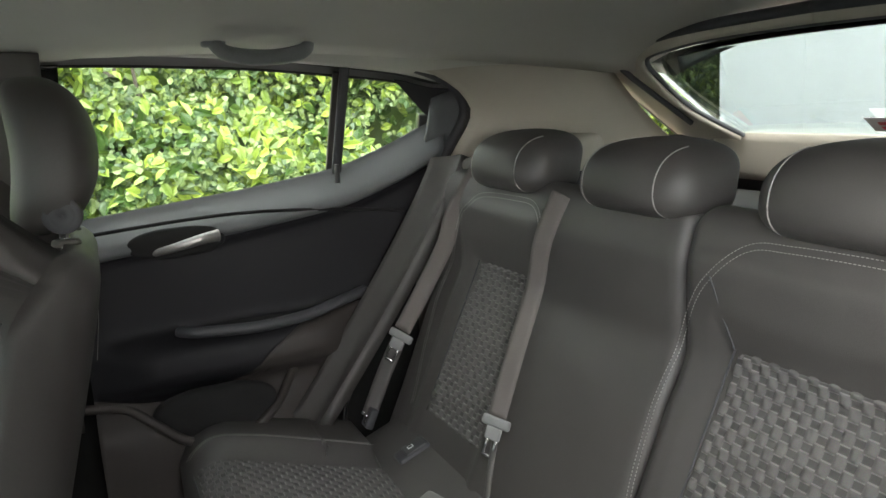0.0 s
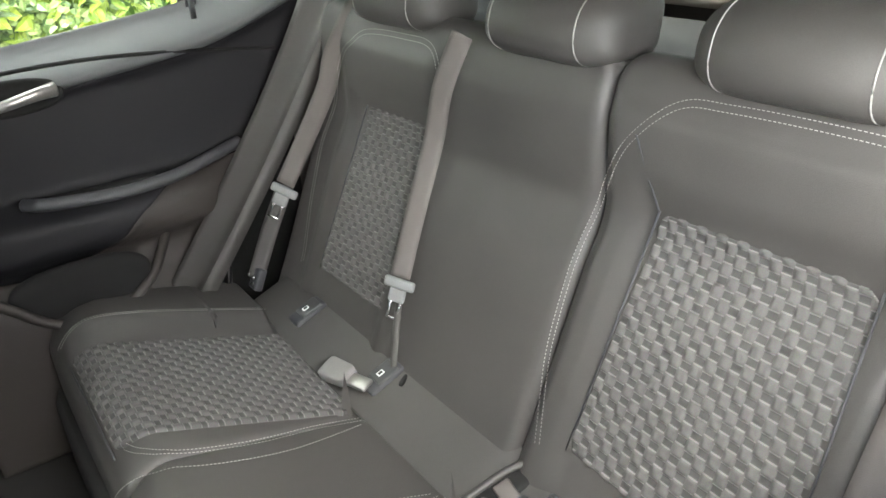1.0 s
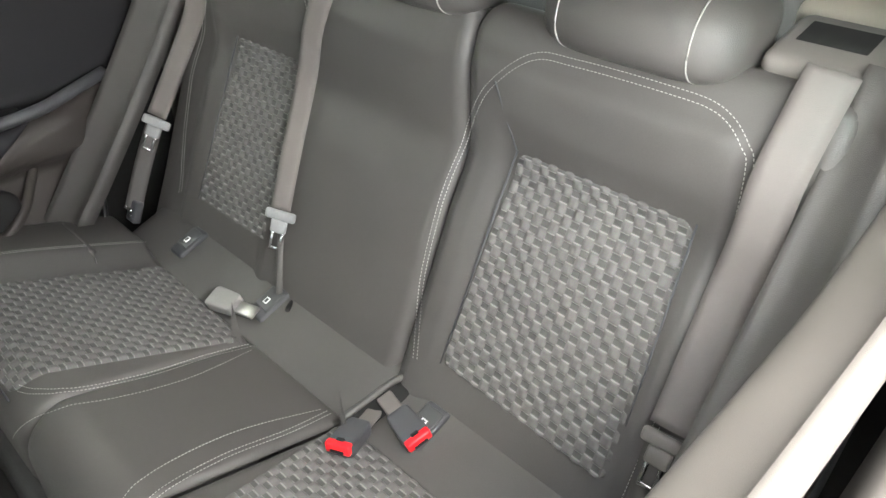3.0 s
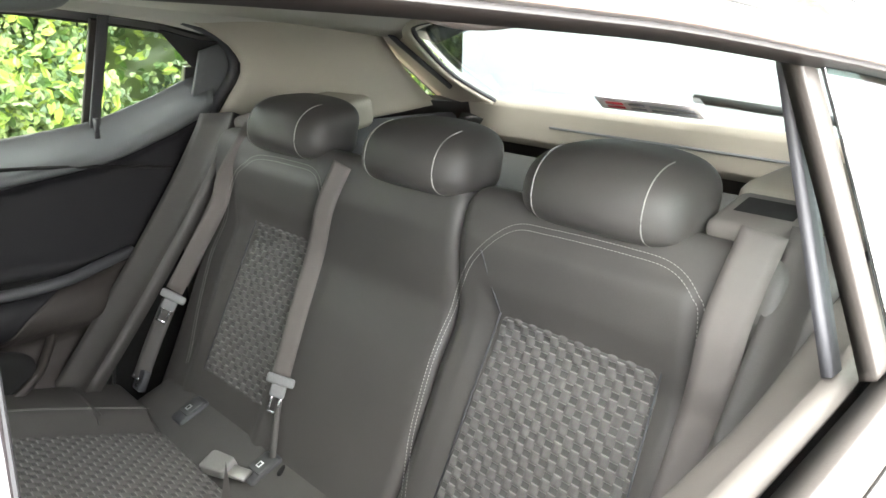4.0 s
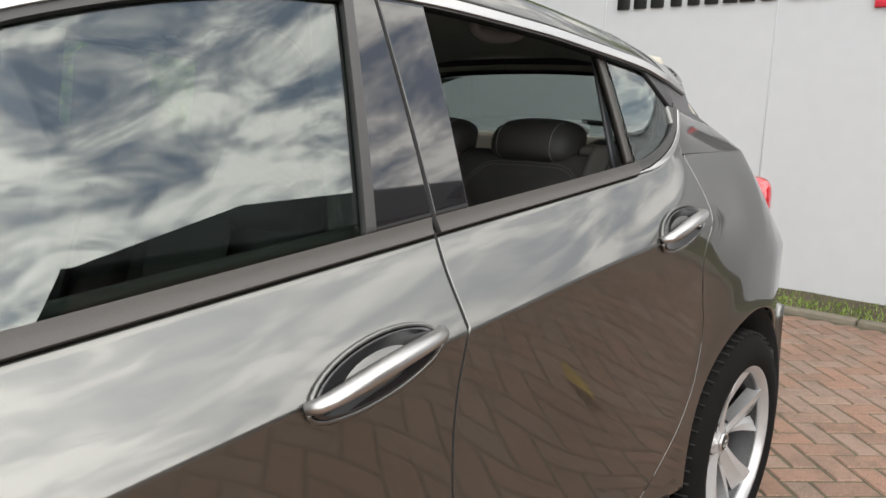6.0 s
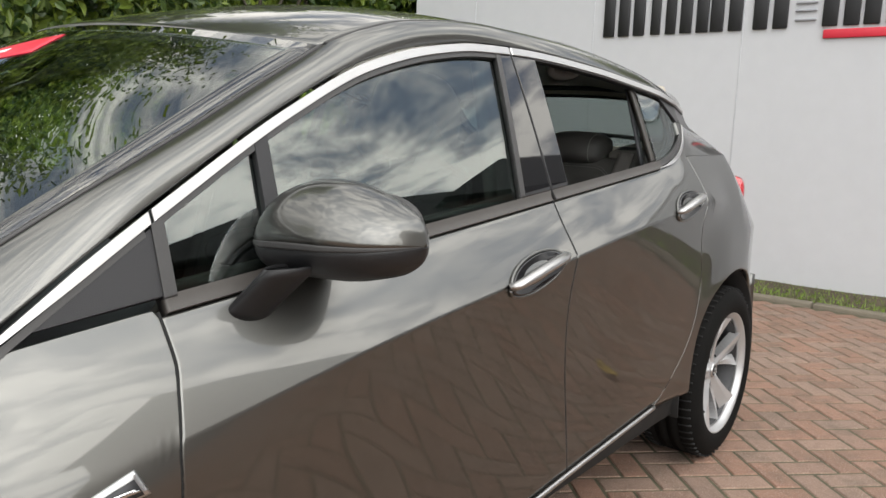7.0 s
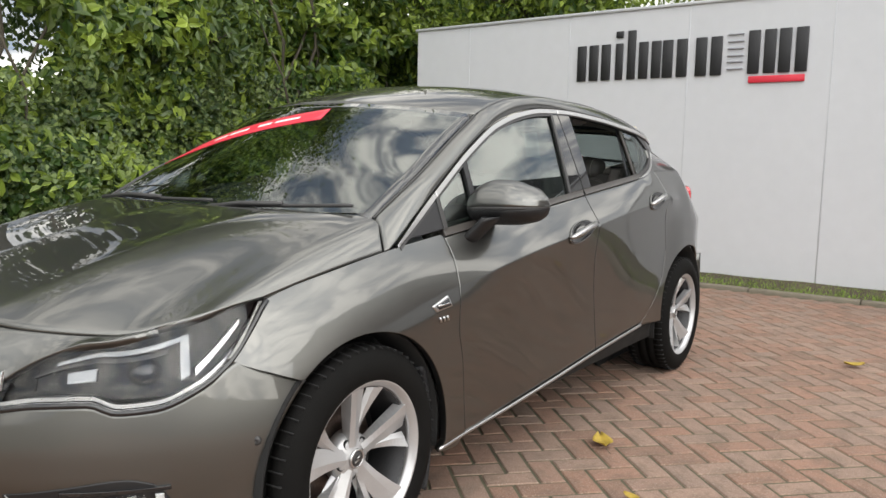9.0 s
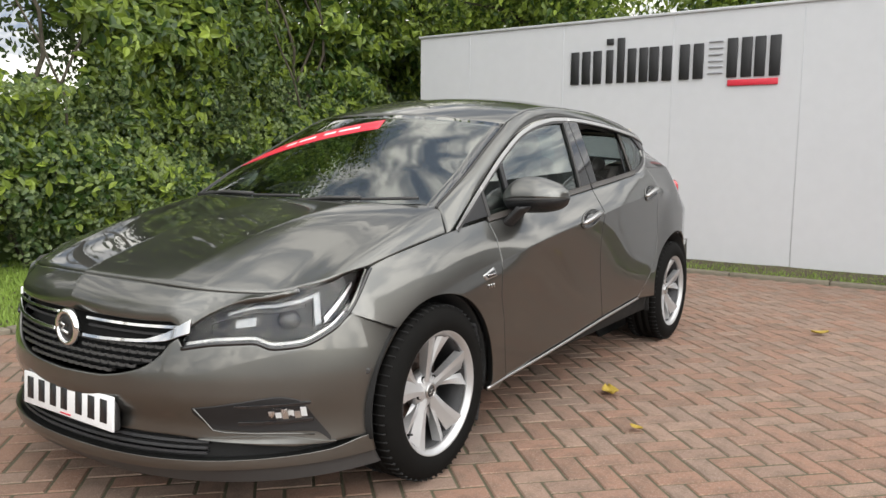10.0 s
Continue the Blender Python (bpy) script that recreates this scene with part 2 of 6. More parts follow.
def steps(n, rim=0.0):
    """n + 1 even steps from 0 to 1, with a narrow one at each end."""
    s = [i / n for i in range(n + 1)]
    if not rim:
        return s
    near = [rim * k for k in (1, 2.5, 5) if rim * k < .7 / n]
    return [0.0] + near + s[1:-1] + [1 - k for k in near[::-1]] + [1.0]


def sheet(fn, us, vs, thick=0.003, out=1, roll=0.0, bm=None):
    """A panel of real thickness over the surface fn(u, v); out: 1 or -1 picks its outer side; roll: how far its edges roll in."""
    p = [[Vector(fn(u, v)) for v in vs] for u in us]
    a, b = len(us), len(vs)
    nor = [[None] * b for _ in us]
    for i in range(a):
        for j in range(b):
            du = p[min(i + 1, a - 1)][j] - p[max(i - 1, 0)][j]
            dv = p[i][min(j + 1, b - 1)] - p[i][max(j - 1, 0)]
            c = du.cross(dv)
            nor[i][j] = c.normalized() * out if c.length > 1e-12 else Vector((0, 0, 1))
    bm = bm or bmesh.new()
    o, q = [], []
    for i in range(a):
        ro, ri = [], []
        for j in range(b):
            edge = i in (0, a - 1) or j in (0, b - 1)
            ro.append(bm.verts.new(p[i][j] - nor[i][j] * (roll if edge else 0)))
            ri.append(bm.verts.new(p[i][j] - nor[i][j] * (thick + (roll if edge else 0))))
        o.append(ro)
        q.append(ri)
    fl = out > 0

    def face(*v):
        if len(set(v)) >= 3:
            try:
                bm.faces.new(v if fl else v[::-1])
            except ValueError:
                pass
    for i in range(a - 1):
        for j in range(b - 1):
            face(o[i][j], o[i + 1][j], o[i + 1][j + 1], o[i][j + 1])
            face(q[i][j], q[i][j + 1], q[i + 1][j + 1], q[i + 1][j])
    for i in range(a - 1):
        face(o[i][0], q[i][0], q[i + 1][0], o[i + 1][0])
        face(o[i][-1], o[i + 1][-1], q[i + 1][-1], q[i][-1])
    for j in range(b - 1):
        face(o[0][j], o[0][j + 1], q[0][j + 1], q[0][j])
        face(o[-1][j], q[-1][j], q[-1][j + 1], o[-1][j + 1])
    return bm


def tube(path, radius, n=10, squash=(1.0, 1.0), caps=True, bm=None, up=Vector((0, 0, 1))):
    """A swept section along a path; radius: a number or a function of 0..1; squash: across, and along up."""
    bm = bm or bmesh.new()
    path = [Vector(p) for p in path]
    rings, k = [], len(path)
    for i, p in enumerate(path):
        d = (path[min(i + 1, k - 1)] - path[max(i - 1, 0)]).normalized()
        side_v = d.cross(up)
        side_v = side_v.normalized() if side_v.length > 1e-6 else Vector((1, 0, 0))
        up_v = side_v.cross(d).normalized()
        r = radius(i / (k - 1)) if callable(radius) else radius
        rings.append([bm.verts.new(p + side_v * (math.cos(2 * math.pi * j / n) * r * squash[0]) + up_v * (math.sin(2 * math.pi * j / n) * r * squash[1])) for j in range(n)])
    for a, b in zip(rings, rings[1:]):
        for j in range(n):
            bm.faces.new((a[j], a[(j + 1) % n], b[(j + 1) % n], b[j]))
    if caps:
        bm.faces.new(rings[0][::-1])
        bm.faces.new(rings[-1])
    bmesh.ops.recalc_face_normals(bm, faces=bm.faces)
    return bm


def block(size, m=Matrix(), bevel=0.004, seg=2, bm=None):
    """A box with rounded edges, centred in the pose m."""
    b2 = bmesh.new()
    bmesh.ops.create_cube(b2, size=1.0, matrix=Matrix.Diagonal((*size, 1)))
    if bevel:
        bmesh.ops.bevel(b2, geom=b2.edges[:], offset=min(bevel, min(size) * 0.45), segments=seg, affect="EDGES", profile=0.5)
    bmesh.ops.transform(b2, matrix=m, verts=b2.verts)
    if bm is None:
        return b2
    tmp = bpy.data.meshes.new("tmp")
    b2.to_mesh(tmp)
    b2.free()
    bm.from_mesh(tmp)
    bpy.data.meshes.remove(tmp)
    return bm


def blob(size, m=Matrix(), power=(2.5, 2.5), nu=28, nv=16, shape=None):
    """A rounded solid (superellipsoid); shape(p) may bend it further."""
    bm = bmesh.new()

    def sp(c, e):
        return math.copysign(abs(c) ** (2 / e), c)
    rows = []
    for j in range(1, nv):
        f = -math.pi / 2 + math.pi * j / nv
        row = []
        for i in range(nu):
            t = 2 * math.pi * i / nu
            p = Vector((size[0] / 2 * sp(math.cos(f), power[1]) * sp(math.cos(t), power[0]), size[1] / 2 * sp(math.cos(f), power[1]) * sp(math.sin(t), power[0]), size[2] / 2 * sp(math.sin(f), power[1])))
            row.append(bm.verts.new(m @ Vector(shape(p) if shape else p)))
        rows.append(row)
    for a, b in zip(rows, rows[1:]):
        for i in range(nu):
            bm.faces.new((a[i], a[(i + 1) % nu], b[(i + 1) % nu], b[i]))
    for row, s in ((rows[0], -1), (rows[-1], 1)):
        p = Vector((0, 0, s * size[2] / 2))
        c = bm.verts.new(m @ Vector(shape(p) if shape else p))
        for i in range(nu):
            bm.faces.new((row[i], row[(i + 1) % nu], c) if s > 0 else (row[(i + 1) % nu], row[i], c))
    bmesh.ops.recalc_face_normals(bm, faces=bm.faces)
    return bm


def lathe(profile, n=48, m=Matrix(), bm=None, closed=True):
    """Turns a profile of (radius, along) round the y axis."""
    bm = bm or bmesh.new()
    rings = [[bm.verts.new(m @ Vector((r * math.cos(2 * math.pi * i / n), y, r * math.sin(2 * math.pi * i / n)))) for i in range(n)] for r, y in profile]
    pairs = list(zip(rings, rings[1:])) + ([(rings[-1], rings[0])] if closed else [])
    for a, b in pairs:
        for i in range(n):
            bm.faces.new((a[i], a[(i + 1) % n], b[(i + 1) % n], b[i]))
    bmesh.ops.recalc_face_normals(bm, faces=bm.faces)
    return bm


def from_arrays(name, verts, faces, material, label, category, kind="stuff", parent=None, smooth=False):
    me = bpy.data.meshes.new(name)
    me.from_pydata(verts, [], faces)
    if smooth:
        me.polygons.foreach_set("use_smooth", [True] * len(me.polygons))
    me.materials.append(M[material])
    ob = new(name, me)
    if parent is not None:
        ob.parent = parent
    return tagged(ob, label, "" if parent is not None else category, "", kind)

# ---------------- ground, wall, hedge ----------------
ground_bm = bmesh.new()
bmesh.ops.create_grid(ground_bm, x_segments=40, y_segments=40, size=150, matrix=Matrix.Translation((0, 0, -0.0035)))
solid("ground", ground_bm, "sand", "sandy ground under the block paving", "ground", kind="structure")

WALL_X, WALL_END, WALL_TOP = -3.3, -3.5, 2.66


def hoarding():
    wall = thing("wall_north", "white metal-clad hoarding wall behind the car", "wall", kind="structure")
    y, joint = WALL_END, -2.75
    while y < 9.0:
        w = joint - y
        bm = block((0.06, w - 0.006, WALL_TOP - 0.10), pose(WALL_X - 0.03, y + w / 2, (WALL_TOP + 0.10) / 2), 0.003, 1)
        part("panel", bm, "panel_white", wall, smooth=False)
        part("joint_strip", block((0.02, 0.010, WALL_TOP - 0.12), pose(WALL_X - 0.007, joint, (WALL_TOP + 0.10) / 2), 0.002, 1), "joint_grey", wall)
        y, joint = joint, joint + 1.26
    part("cap", block((0.10, 12.6, 0.03), pose(WALL_X - 0.03, WALL_END + 6.28, WALL_TOP + 0.012), 0.004, 1), "panel_white", wall)
    part("return_panel", block((2.2, 0.06, WALL_TOP - 0.1), pose(WALL_X - 1.17, WALL_END + 0.035, (WALL_TOP + 0.1) / 2), 0.003, 1), "panel_white", wall, smooth=False)
    return wall


hoarding()
# added out of view: dark ground that dims reflections and bounce on the doors
dark_ground_bm = block((46, 12.4, 0.03), pose(0, 9.7, 0.002), 0.004, 1)
solid("road", dark_ground_bm, "unseen_dark_ground", "added dark ground beyond the block paving, out of view, darkens the car's reflections", "road", kind="structure", smooth=False)


def sign():
    """The sign's black blocks, a thin grey group, and the red underline."""
    s = thing("wall_sign", "black sign bars with a red underline on white wall", "sign")
    f = WALL_X + 0.012

    def bar(name, y0, y1, z0, z1, m="lettering"):
        part(name, block((0.02, y1 - y0, z1 - z0), pose(f, (y0 + y1) / 2, (z0 + z1) / 2), 0.006, 2), m, s)

    base, mid, top = 1.985, 2.345, 2.465
    for a, b, h, n in ((-1.385, -1.02, mid, 3), (-0.965, -0.885, mid, 1), (-0.84, -0.755, top, 1), (-0.72, -0.495, mid, 2), (-0.478, -0.236, mid, 2), (-0.155, 0.092, mid, 2), (0.325, 0.565, 2.375, 2), (0.59, 0.832, 2.375, 2)):
        w = (b - a) / (n + .36 * (n - 1))
        for k in range(n):
            bar("stem", a + k * w * 1.36, a + k * w * 1.36 + w, base, h)
    bar("stem", -0.965, -0.885, 2.40, top)
    for z in (2.03, 2.15, 2.28):
        bar("thin_stroke", 0.14, 0.285, z, z + 0.016, "grey_vinyl")
        bar("thin_stroke", 0.14, 0.285, z + 0.065, z + 0.081, "grey_vinyl")
    bar("underline", 0.34, 0.82, 1.90, 1.962, "red_vinyl")


sign()


def house():
    """The brick building across the yard, which the paint and glass mirror."""
    h = thing("brick_house", "dark red brick building with a dark tiled roof across the yard", "house")
    part("wall", block((19.6, 5.2, 6.3), pose(-11.4, 12.0, 3.15), 0.01, 1), "house_brick", h)
    bm = bmesh.new()
    eave = [bm.verts.new(p) for p in ((-1.3, 9.1, 6.25), (-21.5, 9.1, 6.25), (-21.5, 14.9, 6.25), (-1.3, 14.9, 6.25))]
    ridge = [bm.verts.new(p) for p in ((-6.4, 12.0, 9.3), (-21.3, 12.0, 9.3))]
    for f in ((eave[0], eave[1], ridge[1], ridge[0]), (eave[1], eave[2], ridge[1]), (eave[2], eave[3], ridge[0], ridge[1]), (eave[3], eave[0], ridge[0]), eave[::-1]):
        bm.faces.new(f)
    bmesh.ops.recalc_face_normals(bm, faces=bm.faces)
    part("roof", bm, "roof_tile", h, smooth=False)
    part("tall_wall", block((25.6, 4.6, 7.4), pose(-23.2, 12.2, 3.7), 0.01, 1), "house_brick", h)
    bm = bmesh.new()
    low = [bm.verts.new(p) for p in ((-10.1, 9.6, 7.35), (-36.3, 9.6, 7.35), (-36.3, 14.8, 7.35), (-10.1, 14.8, 7.35))]
    peak = [bm.verts.new(p) for p in ((-17.5, 12.2, 10.9), (-34.2, 12.2, 10.9))]
    for f in ((low[0], low[1], peak[1], peak[0]), (low[1], low[2], peak[1]), (low[2], low[3], peak[0], peak[1]), (low[3], low[0], peak[0]), low[::-1]):
        bm.faces.new(f)
    bmesh.ops.recalc_face_normals(bm, faces=bm.faces)
    part("tall_roof", bm, "roof_tile", h, smooth=False)
    part("gutter", tube([(-1.3, 9.07, 6.22), (-21.5, 9.07, 6.22)], 0.06, 8), "trim_black", h)


house()


def leaves(count, place, length, width, seed, spread=0.9):
    """Leaf blades of six corners, folded along the midrib; place(rng) gives positions and outward directions."""
    rng = np.random.RandomState(seed)
    pos, out = place(rng, count)
    n = len(pos)
    d = rng.normal(size=(n, 3))
    d /= np.linalg.norm(d, axis=1)[:, None]
    face = out + spread * rng.normal(size=(n, 3)) * 0.5
    face[:, 2] += 0.35
    face /= np.linalg.norm(face, axis=1)[:, None]
    along = d - face * (d * face).sum(1)[:, None]
    along[:, 2] -= 0.25
    along /= np.linalg.norm(along, axis=1)[:, None]
    across = np.cross(face, along)
    ln = length * rng.uniform(0.65, 1.2, n)[:, None]
    wd = width * rng.uniform(0.7, 1.2, n)[:, None]
    v = np.empty((n, 6, 3))
    v[:, 0] = pos - along * ln * 0.5
    v[:, 1] = pos - along * ln * 0.15 + across * wd * 0.5 + face * wd * 0.22
    v[:, 2] = pos + along * ln * 0.2 + across * wd * 0.42 + face * wd * 0.16
    v[:, 3] = pos + along * ln * 0.5 - face * ln * 0.12
    v[:, 4] = pos + along * ln * 0.2 - across * wd * 0.42 + face * wd * 0.16
    v[:, 5] = pos - along * ln * 0.15 - across * wd * 0.5 + face * wd * 0.22
    i = np.arange(n)[:, None] * 6
    f = np.concatenate([i + np.array([[0, 1, 2, 3]]), i + np.array([[0, 3, 4, 5]])])
    return v.reshape(-1, 3).tolist(), f.tolist()


def hedge_face(x, z):
    """How far the hedge's face stands out towards the yard, by place along it and height."""
    n = noise.noise((x * 0.55, z * 0.7, 3.1)) * 0.55 + noise.noise((x * 1.7, z * 1.9, 8.2)) * 0.46 + noise.noise((x * 4.1, z * 4.3, 1.7)) * 0.17
    return -4.75 + n - 0.10 * max(0, z - 2.0) + 0.25 * math.exp(-((z - 1.0) / 0.9) ** 2)


def hedge_place(x0, x1, z0, z1, depth, thin=0.0):
    def f(rng, count):
        xs, zs, r = rng.uniform(x0, x1, count), rng.uniform(z0, z1, count), rng.uniform(0, 1, count) ** 1.6
        pos, out = [], []
        for x, z, q in zip(xs, zs, r):
            gap = noise.noise((x * 0.9, z * 0.9, 20.5)) + 0.45 * noise.noise((x * 2.6, z * 2.8, 5.5))
            if gap < -0.17 + thin + (0.22 if x > 0.3 and z > 1.9 else 0) and q < 0.75 + (0.25 if x > 0.3 and z > 1.9 else 0):
                continue
            pos.append((x, hedge_face(x, z) - q * depth, z))
            out.append((0.15, 1.0, 0.15))
        return np.array(pos), np.array(out)
    return f


def hedge():
    h = thing("hedge", "tall overgrown laurel and ivy hedge beside the yard", "hedge")
    v, f = leaves(30000, hedge_place(-7.5, 6.0, 1.5, 4.4, 0.8, 0.10), 0.195, 0.088, 4)
    from_arrays("laurel_leaves", v, f, "laurel", "glossy yellow-green laurel leaves", "foliage", parent=h)
    v, f = leaves(11000, hedge_place(-7.5, 3.2, 0.45, 2.3, 0.5, -0.02), 0.135, 0.062, 5)
    from_arrays("low_laurel_leaves", v, f, "laurel", "glossy yellow-green laurel leaves", "foliage", parent=h)
    v, f = leaves(42000, hedge_place(-7.5, 6.0, 0.0, 2.1, 0.45, -0.2), 0.058, 0.048, 6)
    from_arrays("ivy_leaves", v, f, "ivy", "small dull green ivy leaves", "foliage", parent=h)
    v, f = leaves(24000, hedge_place(0.5, 6.0, 2.0, 4.3, 1.5, 0.3), 0.085, 0.038, 7)
    from_arrays("dark_leaves", v, f, "holly", "dark shaded evergreen leaves", "foliage", parent=h)
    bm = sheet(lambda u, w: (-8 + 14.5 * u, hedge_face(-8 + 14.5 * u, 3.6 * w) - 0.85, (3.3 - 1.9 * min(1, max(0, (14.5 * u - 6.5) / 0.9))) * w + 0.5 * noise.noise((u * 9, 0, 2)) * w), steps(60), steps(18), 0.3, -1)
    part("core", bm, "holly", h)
    rng = random.Random(5)
    for k in range(26):
        x = -6.5 + 12 * rng.random()
        y = hedge_face(x, 1.5) - 0.35 - 0.4 * rng.random()
        pts = [(x + 0.25 * math.sin(i * 0.9 + k), y + 0.08 * math.cos(i + k), i * 0.42) for i in range(11)]
        part("stem", tube(pts, lambda t, r=0.018 + 0.022 * rng.random(): r * (1.2 - t), 7), "bark", h)


hedge()


def tree(x, y, height, crown, seed, leaf="laurel", count=9000, size=0.11, group="trees round the yard", low=0.42):
    t = thing("tree", "broadleaf tree with a rough grey-brown trunk and uneven crown", "tree", group)
    rng = random.Random(seed)
    top = Vector((x + 0.3, y, height * 0.85))
    path = [Vector((x, y, -0.02)).lerp(top, i / 8) + Vector((0.12 * math.sin(i * 1.3 + seed), 0.1 * math.cos(i * 1.7), 0)) for i in range(9)]
    part("trunk", tube(path, lambda s: 0.10 * (1.15 - s) + 0.015, 10), "bark", t)
    tips = []
    for k in range(16):
        a, s = rng.random() * 6.28, rng.uniform(low, 0.95)
        p0 = path[int(s * 8)]
        reach = crown * rng.uniform(0.5, 1.0) * (1.25 - s * 0.6)
        p1 = p0 + Vector((math.cos(a) * reach, math.sin(a) * reach, rng.uniform(0.1, 0.7) * reach))
        mid = p0.lerp(p1, 0.5) + Vector((0, 0, 0.12 * reach))
        part("limb", tube([p0, mid, p1], lambda q: 0.05 * (1.1 - q), 6), "bark", t)
        tips += [p1, mid, p0.lerp(p1, 0.75)]

    def place(r, n):
        c = r.randint(0, len(tips), n)
        base = np.array([tips[i] for i in c])
        off = r.normal(size=(n, 3)) * crown * 0.2
        d = off / (np.linalg.norm(off, axis=1)[:, None] + 1e-6)
        p = base + off
        keep = (p[:, 0] < WALL_X - 0.25) | (p[:, 1] < WALL_END - 0.3)
        return p[keep], d[keep]
    v, f = leaves(count, place, size, size * 0.5, seed)
    from_arrays("crown", v, f, leaf, "many small green leaves", "foliage", parent=t)
    return t


tree(-5.6, -2.6, 5.2, 1.9, 11, count=12000)
tree(-5.4, 0.2, 4.6, 1.7, 12, count=9000)
tree(-6.3, -5.2, 6.2, 2.2, 13, count=12000)
tree(-1.5, -6.2, 4.2, 1.8, 14, "holly", 9000)
tree(3.4, -6.6, 4.6, 1.7, 15, "holly", 7000, 0.09)
tree(8.6, -3.6, 6.4, 2.3, 16, count=9000)
tree(10.4, -0.9, 5.6, 1.9, 17, count=6000)
tree(-2.4, -7.2, 4.8, 1.9, 18, count=20000, size=0.10)
tree(-3.4, -7.4, 5.0, 2.2, 19, count=24000, size=0.10)
tree(0.7, -6.5, 9.6, 2.3, 23, count=24000, size=0.13, low=0.62)
tree(-1.5, -7.0, 10.4, 2.6, 24, count=22000, size=0.13, low=0.74)
tree(-7.5, -6.6, 8.6, 2.6, 20, count=700, size=0.10, low=0.3)


def grass(name, x0, x1, y0, y1, z0, z1, count, blade, seed, label):
    """Short blades over a bed that rises from z0 to z1 towards its far side."""
    rng = np.random.RandomState(seed)
    xs, ys = rng.uniform(x0, x1, count), rng.uniform(y0, y1, count)
    rise = (xs - x1) / (x0 - x1) if (x1 - x0) < (y1 - y0) else (ys - y1) / (y0 - y1)
    zs = z0 + (z1 - z0) * rise
    a, h = rng.uniform(0, 6.28, count), blade * rng.uniform(0.5, 1.3, count)
    lean = rng.normal(size=(count, 2)) * blade * 0.45
    w = 0.0035 + blade * 0.03
    v = np.empty((count, 3, 3))
    v[:, 0] = np.stack([xs - np.cos(a) * w, ys - np.sin(a) * w, zs], 1)
    v[:, 1] = np.stack([xs + np.cos(a) * w, ys + np.sin(a) * w, zs], 1)
    v[:, 2] = np.stack([xs + lean[:, 0], ys + lean[:, 1], zs + h], 1)
    f = np.arange(count * 3).reshape(-1, 3)
    return from_arrays(name, v.reshape(-1, 3).tolist(), f.tolist(), "grass", label, "grass")


strip = sheet(lambda u, w: (-3.14 - 0.18 * u, -6 + 15 * w, 0.015 + 0.10 * u + 0.01 * noise.noise((u * 4, w * 60, 0))), steps(6), steps(80), 0.05, -1)
solid("grass_bank", strip, "soil", "narrow earth bank at the foot of the wall", "bank", kind="structure")
grass("bank_grass", -3.32, -3.12, -5.5, 9.0, 0.010, 0.095, 15000, 0.030, 21, "rough green grass along the foot of the white wall")
lawn = sheet(lambda u, w: (-8 + 15 * w, -2.72 - 3.2 * u, 0.02 + 0.05 * u), steps(6), steps(40), 0.05, 1)
solid("lawn", lawn, "soil", "earth bed of the lawn beside the paving", "lawn", kind="structure")
grass("lawn_grass", -3.4, 6.5, -5.3, -2.7, 0.02, 0.065, 90000, 0.05, 22, "bright green mown lawn beside the paving")


def kerbs():
    line = thing("kerb", "weathered concrete edging kerb round the paving", "kerb", kind="structure")
    first = mk("kerb_stone", block((0.10, 0.90, 0.15), Matrix(), 0.012, 2), "kerb", line)
    first.matrix_basis = pose(-3.10, -5.4, -0.045)
    for i in range(1, 16):
        ob = new("kerb_stone", first.data)
        ob.parent, ob.matrix_basis = line, pose(-3.10, -5.4 + 0.91 * i, -0.045)
    for i in range(12):
        ob = new("kerb_stone", first.data)
        ob.parent, ob.matrix_basis = line, pose(-2.6 + 0.91 * i, -2.66, -0.045, 0, 0, 90)


kerbs()


def fallen_leaf(x, y, size, turn, tone):
    bm = sheet(lambda u, w: (size * (u - 0.5), size * 0.62 * (w - 0.5) * math.sin(math.pi * min(0.97, max(0.03, u))) ** 0.7, 0.012 + 0.22 * size * abs(w - 0.5) + 0.10 * size * (u - 0.5) ** 2 * 4), steps(8), steps(6), 0.0012, 1)
    ob = solid("fallen_leaf", bm, "fallen", tone + " fallen leaf lying on the brick paving", "leaf", "leaves on the paving")
    ob.matrix_world = pose(x, y, 0.002, 0, 0, turn)
    stem = part("stalk", tube([(size * 0.48, 0, 0.014), (size * 0.62, 0.004, 0.012), (size * 0.75, 0.012, 0.006)], 0.0016, 5), "bark", ob)
    return ob


for lx, ly, ls, lt, tone in ((1.37, 1.02, 0.13, 35, "yellow"), (-0.68, 1.67, 0.11, 120, "orange-brown"), (1.78, 1.30, 0.06, 75, "pale brown"), (-1.6, 2.3, 0.07, 200, "brown"), (2.6, 1.55, 0.09, 10, "brown")):
    fallen_leaf(lx, ly, ls, lt, tone)

# ---------------- the car: shape ----------------
# x ahead, y to the car's left, rear axle at x = 0, front axle at x = 2.655
FX, RX, HUB, TYRE_R = 2.655, -0.003, 0.314, 0.317
plan = spline([(-.85, .56), (-.70, .69), (-.45, .80), (-.3, .85), (-.1, .885), (.5, .895), (1.3, .899), (2.0, .897), (2.6, .889), (2.95, .856), (3.2, .755), (3.4, .57), (3.52, .30)])
belt = spline([(-.7, 1.06), (-.3, 1.105), (.34, 1.10), (.536, 1.076), (1.17, 1.010), (2.21, .902), (2.45, .875), (2.9, .797), (3.3, .70)])
crease = spline([(-.7, .95), (-.2, .97), (.4, .955), (.8, .925), (1.2, .88), (1.84, .807), (2.23, .745), (2.9, .65), (3.4, .58)])
